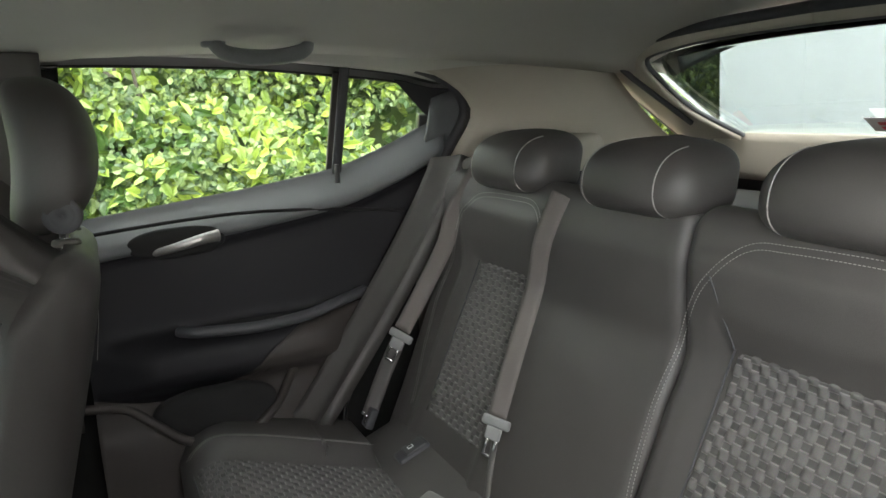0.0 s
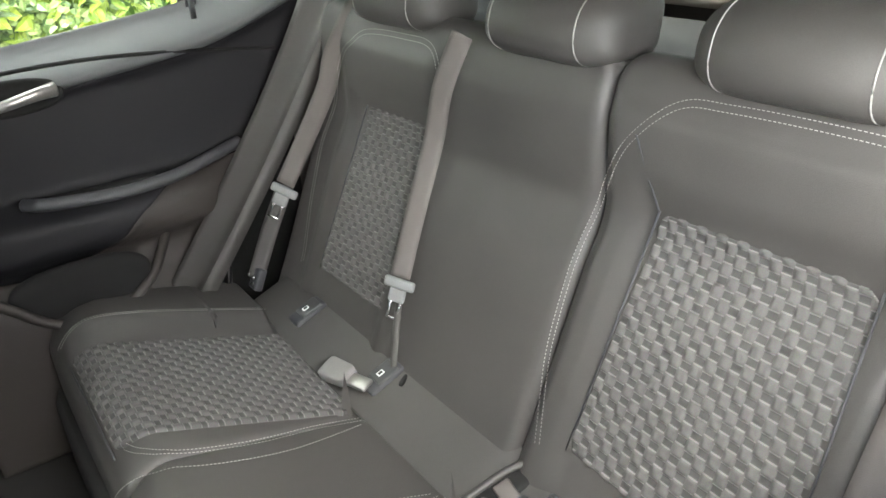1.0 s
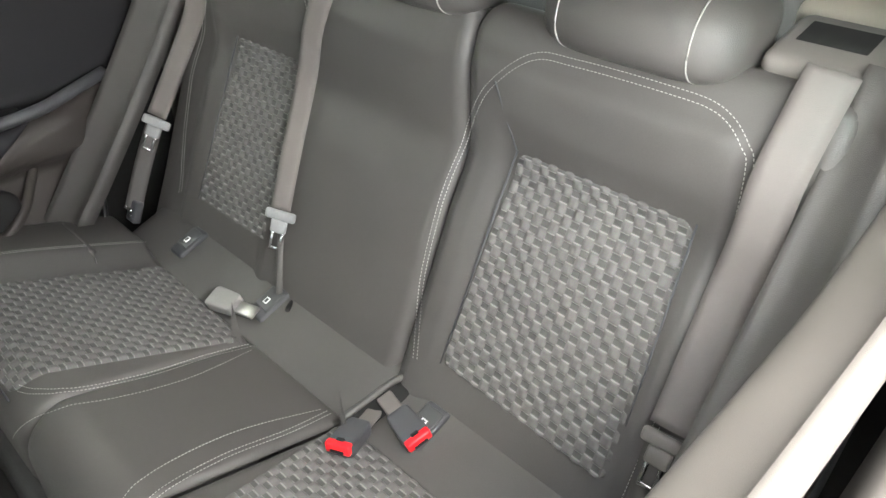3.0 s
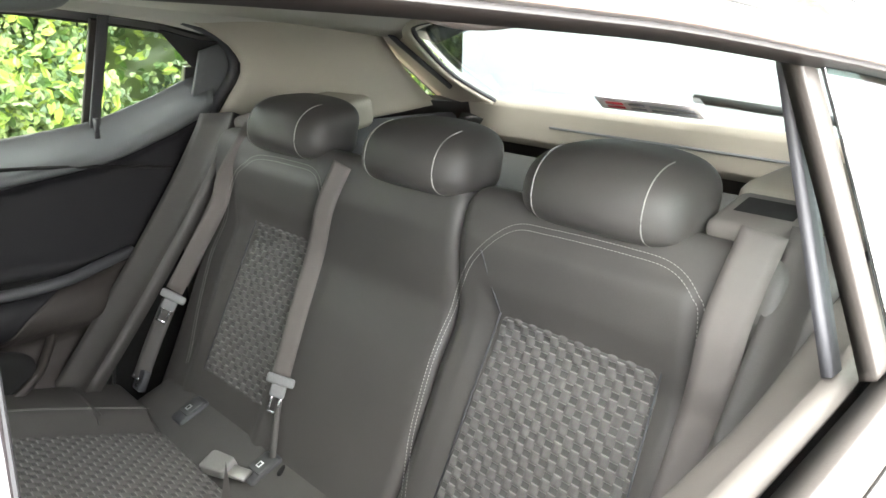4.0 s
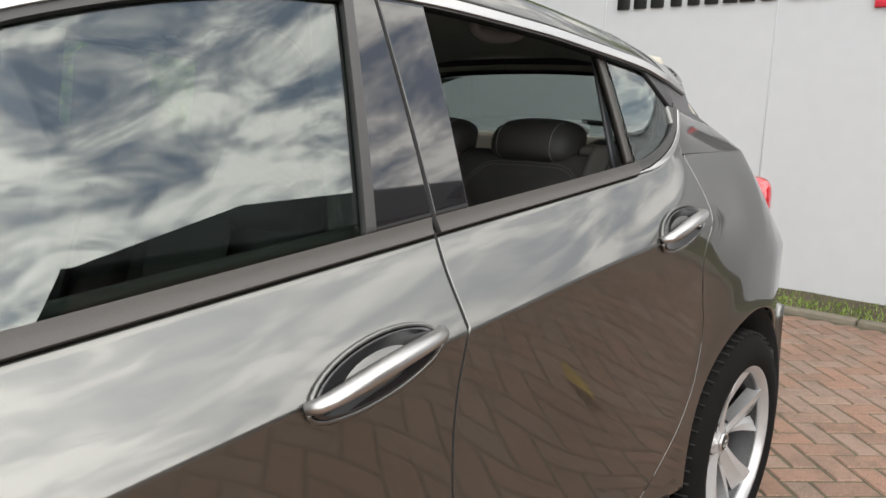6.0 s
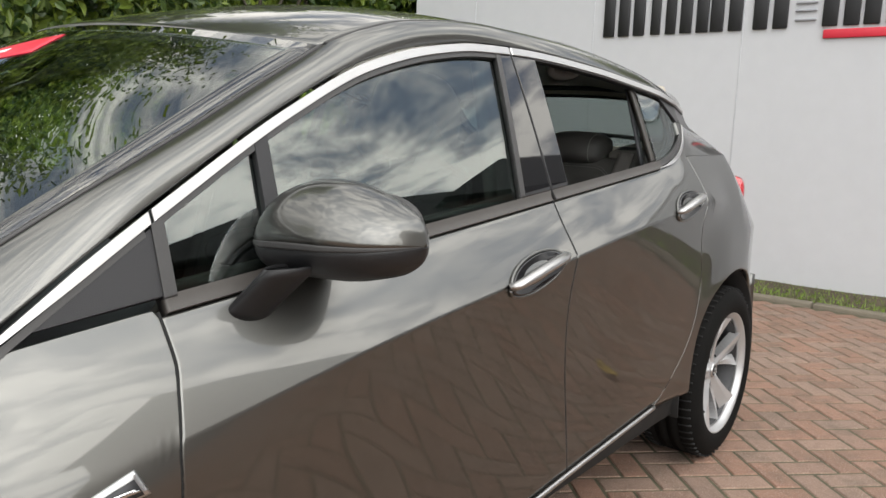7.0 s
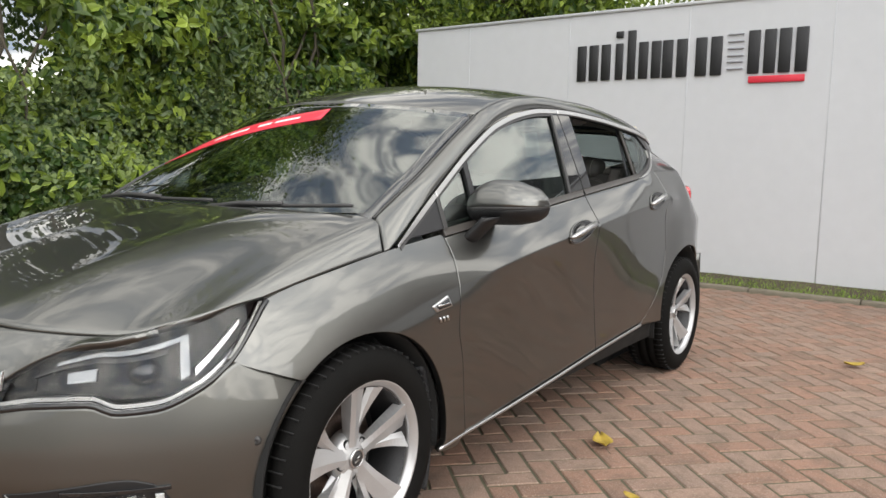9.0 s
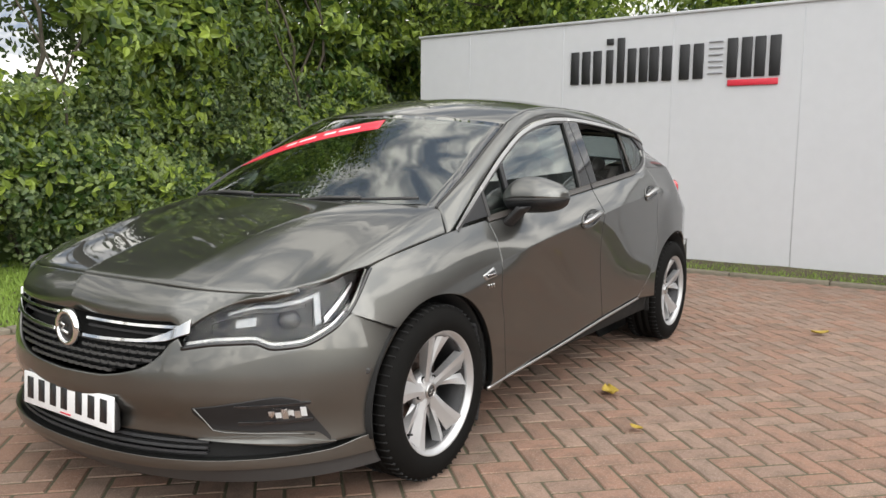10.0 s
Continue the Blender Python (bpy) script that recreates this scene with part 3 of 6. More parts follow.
dlo_top = spline([(-.3, 1.14), (.0, 1.253), (.15, 1.264), (.30, 1.275), (.40, 1.298), (.586, 1.322), (.767, 1.340), (1.1, 1.355), (1.3, 1.349), (1.457, 1.329), (1.67, 1.277), (1.9, 1.18), (2.176, 1.034), (2.44, .882)])
sill_z = spline([(.4, .372), (.66, .357), (1.17, .327), (1.6, .293), (2.3, .243)])
gap_front = spline([(.2, 2.180), (.3, 2.188), (.5, 2.205), (.62, 2.234), (.72, 2.236), (.79, 2.222), (.84, 2.211), (.9, 2.212)])
gap_mid = spline([(.28, 1.172), (.444, 1.185), (.777, 1.219), (.88, 1.210), (.94, 1.205), (1.012, 1.184)])
gap_rear_curve = spline([(.355, .68), (.42, .53), (.5, .41), (.6, .335), (.7, .312), (.8, .345), (.887, .372), (.95, .362), (1.0, .337), (1.1, .335), (1.2, .33)])


def gap_rear(z):
    return gap_rear_curve(min(1.2, max(.356, z)))


def side(x, z):
    """Half the body's width at a place along it and a height."""
    w, zb, zc = plan(x), belt(x), crease(x)
    flare = max(.004 * math.exp(-((math.hypot(x - FX, z - HUB) - .35) / .085) ** 2), .005 * math.exp(-((math.hypot(x - RX, z - HUB) - .38) / .070) ** 2))
    # the tail draws in above the crease
    w -= min(.33, max(0, (z - .83) * 1.35)) * max(0, -.05 - x)
    if z >= zb:
        pinch = min(.14, .30 * max(0, .3 - x)) * min(1, (z - zb) / .10)
        return w - .095 - .40 * (z - zb) - .12 * (z - zb) ** 2 - pinch
    # towards nose and tail the crease melts into a soft shoulder
    melt = min(1, max(0, (x - 1.85) / .70, (.36 - x) / .30))
    melt = melt * melt * (3 - 2 * melt)
    q = min(1, max(0, (z - zc + .16) / (zb - zc + .16)))
    soft = w - .095 * q ** 2.1
    if x > 1.5:
        soft = w - .095 * min(1, max(0, (z - zb + .21) / .21)) ** 1.42
    if z >= zc:
        t = (z - zc) / (zb - zc)
        return (w - .095 * (.86 * t + .14 * t * t)) * (1 - melt) + soft * melt + flare
    t = zc - z
    hard = w - .105 * t * math.exp(-(t / .42) ** 2)
    return hard * (1 - melt) + soft * melt - max(0, .27 - z) * .55 + flare


def arch(x, cx, r):
    d = r * r - (x - cx) ** 2
    return HUB + math.sqrt(d) if d > 0 else 0


def cell(u, v, xr, xf, lo, hi):
    """The place (x, z) at u, v between two bounding lines x(z) and two z(x)."""
    z = 0.6
    x = 1.0
    for _ in range(14):
        x = xr(z) + (xf(z) - xr(z)) * u
        z = lo(x) + (hi(x) - lo(x)) * v
    return x, z


def side_panel(s, xr, xf, lo, hi, nu, nv, lift=0.0, thick=0.02, roll=0.001, us=None, fold=None):
    """fold: a line z(x) along which one row of the panel runs, so that it shows as a crisp crease."""
    def fn(u, v):
        if fold and v < .5:
            x, z = cell(u, 2 * v, xr, xf, lo, fold)
        elif fold:
            x, z = cell(u, 2 * v - 1, xr, xf, fold, hi)
        else:
            x, z = cell(u, v, xr, xf, lo, hi)
        return x, s * (side(x, z) + lift), z
    vs = steps(nv, 0.012)
    if fold:
        vs = sorted(set([v for v in vs if abs(v - .5) > .02] + [.485, .494, .5, .506, .515]))
    return sheet(fn, us or steps(nu, 0.0016), vs, thick, -s, roll)


def arch_panel(s, cx, r, marks, n, nv, inside, thick=.02, roll=.0012):
    """A panel fanned out round a wheel arch, from the arch's edge to the far line where inside(x, z) ends."""
    ths = sorted(set([marks[0] + (marks[-1] - marks[0]) * i / n for i in range(n + 1)] + list(marks)))
    near, far = {}, {}
    for th in ths:
        c, d = math.cos(math.radians(th)), math.sin(math.radians(th))
        lo = r
        while not inside(cx + (lo + .001) * c, HUB + (lo + .001) * d) and lo < r + .3:
            lo += .002
        near[th] = lo
        while inside(cx + (lo + .02) * c, HUB + (lo + .02) * d):
            lo += .02
        hi = lo + .02
        for _ in range(14):
            m = (lo + hi) / 2
            lo, hi = (m, hi) if inside(cx + m * c, HUB + m * d) else (lo, m)
        far[th] = lo

    def fn(th, v):
        q = near[th] + (far[th] - near[th]) * v
        x, z = cx + q * math.cos(math.radians(th)), HUB + q * math.sin(math.radians(th))
        return x, s * side(x, z), z
    return sheet(fn, ths, [0, .003, .008, .015] + [i / nv for i in range(1, nv)] + [.985, .992, .997, 1], thick, s, roll)


car = thing("car", "dark grey-green metallic five-door hatchback parked on brick paving", "car")
G = 0.0018


def const(c):
    return lambda _: c


def add(f, d):
    return lambda q: f(q) + d


def body_side(s):
    fd = part("front_door", side_panel(s, add(gap_mid, G), add(gap_front, -G), add(sill_z, .012), add(belt, -.012), 40, 30, fold=crease), "paint", car)
    kickline = spline([(.298, 1.208), (.335, 1.158), (.41, 1.112), (.50, 1.083), (.56, 1.072)])
    rd_top = lambda x: max(belt(x) - .012, kickline(x) - .018 + .012 * max(0, (x - .40) / .16)) if x < .56 else belt(x) - .012
    rd = part("rear_door", side_panel(s, add(gap_rear, G), add(gap_mid, -G), add(sill_z, .012), rd_top, 60, 30, fold=crease), "paint", car)
    # front wing: back edge at the door, top at the bonnet, nose along the headlamp
    def wing_in(x, z):
        top = belt(x) - .0015 if x < 2.93 else .788 - (x - 2.93) * 1.05
        return gap_front(z) + G < x < 3.048 and .215 < z < top and (x < 2.86 or z > .58 + (x - 2.86) * .42)
    part("front_wing", arch_panel(s, FX, .356, (41.6, 52.6, 62, 124.2, 193.5), 200, 44, wing_in), "paint", car)

    def quarter_in(x, z):
        return -.62 < x < gap_rear(z) - G and z > .19 and z < belt(x)
    part("rear_quarter", arch_panel(s, RX, .385, (3.8, 66.7, 129.5, 196), 130, 30, quarter_in), "paint", car)
    # quarter panel above the belt, up to the black blade, and on round the tail
    kick = spline([(-.60, .99), (-.45, 1.045), (-.25, 1.132), (0, 1.170), (.2, 1.192), (.34, 1.207)])
    part("rear_shoulder", side_panel(s, const(-.43), const(.337), add(belt, .0005), lambda x: max(kick(x), belt(x) + .003), 30, 10, roll=0), "paint", car)
    part("sill", side_panel(s, const(.37), const(2.29), add(sill_z, -.050), add(sill_z, -.003), 30, 6, -.055), "trim_black", car)
    trim_xs = [.66 + 1.66 * k / 60 for k in range(61)]
    part("sill_trim", tube([(x, s * (side(x, sill_z(x)) + .002), sill_z(x) + .005) for x in trim_xs], .0065, 8), "strip_metal", car)
    # dark body behind the gaps
    inner = sheet(lambda u, v: (.34 + 1.96 * u, s * (side(.34 + 1.96 * u, .25 + .62 * v) - .045), .25 + .62 * v), steps(24), steps(8), .01, -s)
    part("inner_shell", inner, "void", car)
    # belt moulding, top chrome and kick chrome
    part("belt_moulding", side_panel(s, const(.545), add(gap_mid, -G), add(belt, -.008), add(belt, .014), 30, 4, .003, .02, .004), "moulding", rd)
    part("belt_moulding", side_panel(s, add(gap_mid, G), const(2.20), add(belt, -.008), add(belt, .014), 30, 4, .003, .02, .004), "moulding", fd)
    for a, b, own in ((.05, 1.172, rd), (1.178, 2.19, fd), (2.195, 2.435, car)):
        part("window_chrome", side_panel(s, const(a), const(b), lambda x: dlo_top(x) - .012 + .004 * max(0, (x - 2.30) / .14), lambda x: dlo_top(x) + .005 - .006 * max(0, (x - 2.30) / .14), 44, 4, .008, .016, .003), "strip_metal", own)
        part("window_seal", side_panel(s, const(a + .01), const(b - .01), add(dlo_top, -.017 if own is rd else -.024), add(dlo_top, -.013), 30, 2, .003, .014, .001), "satin_black", own)
    part("kick_chrome", side_panel(s, const(.300), const(.56), lambda x: kickline(x) - .017 + .012 * max(0, (x - .40) / .16), lambda x: kickline(x) - .004, 30, 4, .006, .016, .003), "strip_metal", rd)
    part("kick_seal", side_panel(s, const(.302), const(.55), add(kickline, -.004), add(kickline, .014), 24, 3, .001, .014, .002), "satin_black", rd)
    # pillars of gloss black between the door glasses
    fb = side_panel(s, lambda z: 1.184 - (z - 1.01) * .02, lambda z: 1.300 - (z - 1.02) * .235, add(belt, .014), add(dlo_top, -.012), 6, 14, .004, .018, .0015, us=[0, .012, .03, .07, .2, .4, .6, .8, .93, .97, .988, 1])
    part("pillar_cover", fb, "gloss_black", fd)
    rb = side_panel(s, lambda z: 1.105 - (z - 1.01) * .10, lambda z: 1.178 - (z - 1.01) * .02, add(belt, .014), add(dlo_top, -.012), 6, 14, .004, .018, .0015, us=[0, .012, .03, .07, .2, .4, .6, .8, .93, .97, .988, 1])
    part("pillar_cover", rb, "gloss_black", rd)
    part("glass_channel", side_panel(s, lambda z: 1.295 - (z - 1.02) * .235, lambda z: 1.312 - (z - 1.02) * .235, add(belt, .014), add(dlo_top, -.012), 2, 10, .005, .016, .002), "satin_black", fd)
    # quarter-window post, bare upright of the rear door
    part("quarter_post", side_panel(s, lambda z: .540 - (z - 1.076) * .04, lambda z: .561 - (z - 1.076) * .04, add(belt, .010), add(dlo_top, -.010), 4, 10, -.014, .012, .003), "moulding", rd)
    part("front_post", side_panel(s, lambda z: 1.985 - (z - .93) * .12, lambda z: 2.012 - (z - .93) * .12, add(belt, .010), add(dlo_top, -.010), 4, 8, .005, .02, .003), "trim_black", fd)
    # corner cover ahead of the front door's glass
    part("corner_cover", side_panel(s, lambda z: 2.19 - .15 * max(0, z - .93), const(2.415), lambda x: belt(x) + .012, lambda x: max(belt(x) + .013, dlo_top(x) - .018), 12, 8, .002, .014, .001), "trim_black", car)
    part("corner_seal", side_panel(s, lambda z: 2.180 - (z - .93) * .06, lambda z: 2.200 - (z - .93) * .06, add(belt, .010), add(dlo_top, -.012), 3, 8, .006, .015, .002), "satin_black", fd)
    # glass
    gl = lambda a, b, lo, hi, own, nm: part(nm, side_panel(s, a, b, lo, hi, 14, 8, -.008, .0035, 0), "tinted" if s > 0 else "glass", own)
    gl(lambda z: 1.300 - (z - 1.02) * .235, lambda z: 1.99 - (z - .93) * .12, add(belt, .0), add(dlo_top, -.018), fd, "door_glass").visible_shadow = False
    gl(lambda z: 2.008 - (z - .93) * .12, lambda z: 2.19, add(belt, .0), add(dlo_top, -.018), fd, "corner_glass").visible_shadow = False
    gl(lambda z: .318 + max(0, z - 1.205) * 1.05, lambda z: .54 - (z - 1.076) * .04, lambda x: max(kickline(x) + .006, belt(x)), add(dlo_top, -.018), rd, "quarter_glass").visible_shadow = False
    if s < 0:
        gl(lambda z: .558 - (z - 1.076) * .04, lambda z: 1.108 - (z - 1.01) * .10, add(belt, .0), add(dlo_top, -.018), rd, "door_glass").visible_shadow = False
    # gloss black blade between roof and shoulder
    part("roof_blade", side_panel(s, lambda z: -.10 - (1.29 - z) * .97 if s > 0 else .10, lambda z: .320 + max(0, z - 1.205) * 1.05, add(kick, .002), lambda x: dlo_top(x) - .012 if x > .06 else 1.247 + (.06 - x) * .27, 24, 10, -.002, .014, .002), "blade_black", car)
    for gap, z0, z1, own in ((gap_front, .25, .895, fd), (gap_mid, .34, 1.0, fd), (gap_rear, .40, .42, rd)):
        line = [(gap(z), s * (side(gap(z), z) - .0030), z) for z in [z0 + (z1 - z0) * k / 40 for k in range(41)]]
        part("gap_seal", tube(line, .0036, 6), "void", own)
    line = [(1.183 - (z - 1.01) * .02 - .002, s * (side(1.18, z) + .0005), z) for z in [1.0 + .345 * k / 20 for k in range(21)]]
    part("gap_seal", tube(line, .0046, 6), "void", fd)
    handle(s, fd, 1.262, 1.498, .842, .884)
    handle(s, rd, .405, .622, .944, .976)
    mirror(s, fd)
    return fd, rd


def handle(s, door, x0, x1, z0, z1):
    """Recessed cup with a chrome-topped grip bridging it."""
    xc, zc = (x0 + x1) / 2, (z0 + z1) / 2

    def on(du, dv, lift):
        x, z = xc + du, zc - .18 * du + dv
        return Vector((x, s * (side(x, z) + lift), z))
    half = (x1 - x0) / 2
    cup = sheet(lambda u, v: on(half * .92 * math.cos(6.2832 * u) * v, .034 * math.sin(6.2832 * u) * v - .003, .0035 - .012 * (1 - v * v)), steps(30), [.02, .3, .6, .8, .93, 1], .004, -s if s > 0 else 1)
    bmesh.ops.recalc_face_normals(cup, faces=cup.faces)
    part("handle_cup", cup, "gloss_black", door)
    rim = tube([on(half * .95 * math.cos(a), .037 * math.sin(a) - .003, .003) for a in [i * 6.2832 / 32 for i in range(33)]], .004, 6)
    part("handle_rim", rim, "paint", door)
    grip = tube([on(half * (1 - 2 * t), .004 + .010 * math.sin(3.14159 * t), .004 + .030 * math.sin(3.14159 * t) ** .55) for t in steps(18)], lambda t: .0145 * (.62 + .38 * math.sin(3.14159 * min(1, max(0, t))) ** .5), 12, (1.0, .8))
    part("handle_grip", grip, "strip_metal", door, "satin metal door grip")


def mirror(s, door):
    """Two-tone wing mirror on a stalk: bulging forward, flat behind, drawn out to a tip."""
    above = spline([(0, 0), (.02, .34), (.08, .66), (.2, .92), (.34, 1.0), (.5, .96), (.7, .78), (.86, .55), (.95, .36), (1, .03)])
    below = spline([(0, 0), (.02, .5), (.08, .82), (.25, 1.0), (.6, 1.02), (.82, .86), (.94, .55), (1, .03)])

    def shell(a0, a1, grow):
        def fn(u, v):
            w, f = min(1, max(0, u)), a0 + (a1 - a0) * v
            c, d = math.copysign(abs(math.cos(f)) ** .85, math.cos(f)), math.copysign(abs(math.sin(f)) ** .9, math.sin(f))
            x = 1.936 + grow * below(w) * c * (.114 if c > 0 else .048) - .022 * w
            return x, s * (.746 + .279 * w), .968 + .016 * w + grow * (above(w) * d * .099 if d > 0 else below(w) * d * .057)
        return fn
    cap = sheet(shell(.06, math.pi + .02, 1.0), steps(44, .004), steps(24), .003, s)
    bmesh.ops.recalc_face_normals(cap, faces=cap.faces)
    part("mirror_cap", cap, "paint", door)
    low = sheet(shell(math.pi + .04, 2 * math.pi + .04, .985), steps(44, .004), steps(18), .003, s)
    bmesh.ops.recalc_face_normals(low, faces=low.faces)
    part("mirror_housing", low, "pocket_black", door)
    lip = sheet(shell(2 * math.pi - .02, 2 * math.pi + .07, 1.004), steps(44, .004), steps(3), .004, s)
    bmesh.ops.recalc_face_normals(lip, faces=lip.faces)
    part("mirror_lip", lip, "satin_black", door)
    back_frame = blob((.03, .226, .118), Matrix.Translation((1.892, s * .888, .996)), (3, 2.6), 28, 14)
    part("mirror_frame", back_frame, "satin_black", door)
    face = blob((.012, .204, .098), Matrix.Translation((1.878, s * .888, .996)), (3, 2.8), 28, 14)
    part("mirror_glass", face, "chrome", door)
    stalk = sheet(lambda u, v: Vector((2.085 + (.030 + .018 * v) * math.cos(6.28318 * u) - .045 * v, s * (side(2.08, .88) - .018 + .070 * v + (.022 + .006 * v) * math.sin(6.28318 * u)), .862 + .088 * v + .012 * math.cos(6.28318 * u) * (1 - v))), steps(24), steps(6), .004, s)
    bmesh.ops.recalc_face_normals(stalk, faces=stalk.faces)
    part("mirror_stalk", stalk, "pocket_black", door)


# ---- bonnet, nose, bumper ----
hood_fx = spline([(0, 3.44), (.3, 3.41), (.55, 3.36), (.72, 3.235), (.82, 3.15), (.92, 3.06), (1, 2.925)])
hood_fy = spline([(0, 0), (.3, .225), (.55, .45), (.72, .635), (.82, .715), (.92, .765), (1, .782)])
hood_fz = spline([(0, .764), (.3, .757), (.55, .744), (.72, .732), (.82, .752), (.92, .777), (1, .796)])

hood_rx = spline([(0, 2.590), (.4, 2.565), (.7, 2.500), (.86, 2.440), (.91, 2.438), (.96, 2.470), (1, 2.495)])
hood_rz = spline([(0, .974), (.5, .972), (.75, .966), (.86, .960), (.91, .950), (.96, .912), (1, .867)])


def ridge_at(a, c):
    """The bonnet's crease: a soft rise on the inside, a plain slope outside."""
    return (1 - a) / (1 - c) if a > c else math.exp((a - c) / .10)


def hood_point(t, v):
    """t: -1..1 across; v: 0 at the windscreen, 1 at the nose."""
    a = abs(t)
    r = Vector((hood_rx(a), .795 * a, hood_rz(a)))
    f = Vector((hood_fx(a), hood_fy(a), hood_fz(a)))
    p = r.lerp(f, v)
    k = 4 * v * (1 - v)
    p.z += (.032 * (1 - a ** 3) * k + .018 * ridge_at(a, .54 - .09 * v) * k ** .6) * (1 - a ** 8) + .004 * k * a ** 8
    p.z -= .004 * k * math.exp(-((a - .30) / .25) ** 2)
    p.y = math.copysign(p.y, t)
    return p


part("bonnet", sheet(lambda u, v: hood_point((2 * u - 1) * .9995, v * .999), steps(110, .002), steps(30, .008), .015, -1, .003), "paint", car)


nose_profile = spline([(.12, -.055), (.17, -.010), (.22, .016), (.26, .010), (.30, -.016), (.335, -.018), (.38, .004), (.42, .018), (.47, .016), (.52, .004), (.60, -.024), (.70, -.055), (.78, -.09)])
flank_in = spline([(0, 0), (.46, 0), (.52, .006), (.60, .024), (.66, .042), (.72, .056), (.80, .066), (.9, .066)])


def front_x(y, z):
    """How far forward the nose reaches, by place across and height."""
    a = min(1, abs(y) / .878)
    return 2.70 + (.818 + nose_profile(z) * (1 - .5 * a)) * max(0, 1 - a ** 2.35) ** (1 / 2.35)


def nose_point(q, z):
    """q: -1..1 round the nose from wheel to wheel."""
    ang = q * math.pi / 2
    y = .878 * math.copysign(abs(math.sin(ang)) ** .92, q)
    x = front_x(y, z)
    y *= 1 - flank_in(min(.9, max(0, z))) * min(1, abs(y) / .878) ** 6
    return Vector((x, y, z))


def arch_q(z):
    """Where the front wheel arch cuts the nose at a height."""
    x = FX + math.sqrt(max(0, .337 ** 2 - (z - HUB) ** 2))
    y = .878 * max(0, 1 - ((x - 2.70) / .818) ** 2.35) ** (1 / 2.35) if x > 2.70 else .878
    return qof(y)


def nose_panel(q0, q1, lo, hi, nu, nv, lift=0.0, thick=.015, roll=.002):
    def fn(u, v):
        flat = q = q0 + (q1 - q0) * u
        for _ in range(6):
            z = lo(q) + (hi(q) - lo(q)) * v
            if abs(flat) > .6 and max(abs(q0), abs(q1)) > .9:
                q = math.copysign(.6 + (abs(flat) - .6) / (max(abs(q0), abs(q1)) - .6) * (arch_q(z) - .6), flat)
        p = nose_point(q, z)
        n = Vector((p.x - 2.75, p.y * .9, 0)).normalized()
        return p + n * lift
    return sheet(fn, steps(nu, .004), steps(nv, .012), thick, 1, roll)


def qof(y):
    return math.copysign(math.asin(min(1, (abs(y) / .878) ** (1 / .92))) * 2 / math.pi, y)


grille_top = spline([(0, .640), (.2, .640), (.36, .646), (.5, .66)])
grille_low = spline([(0, .466), (.12, .472), (.22, .500), (.28, .545), (.304, .589), (.34, .612), (.42, .60)])
lamp_low = spline([(.30, .565), (.318, .568), (.42, .588), (.511, .592), (.562, .572), (.626, .575), (.70, .607), (.769, .663), (.817, .728), (.859, .788), (.88, .806)])
lamp_top = spline([(.33, .590), (.36, .645), (.394, .675), (.46, .712), (.53, .735), (.602, .748), (.684, .769), (.773, .787), (.856, .800), (.88, .806)])


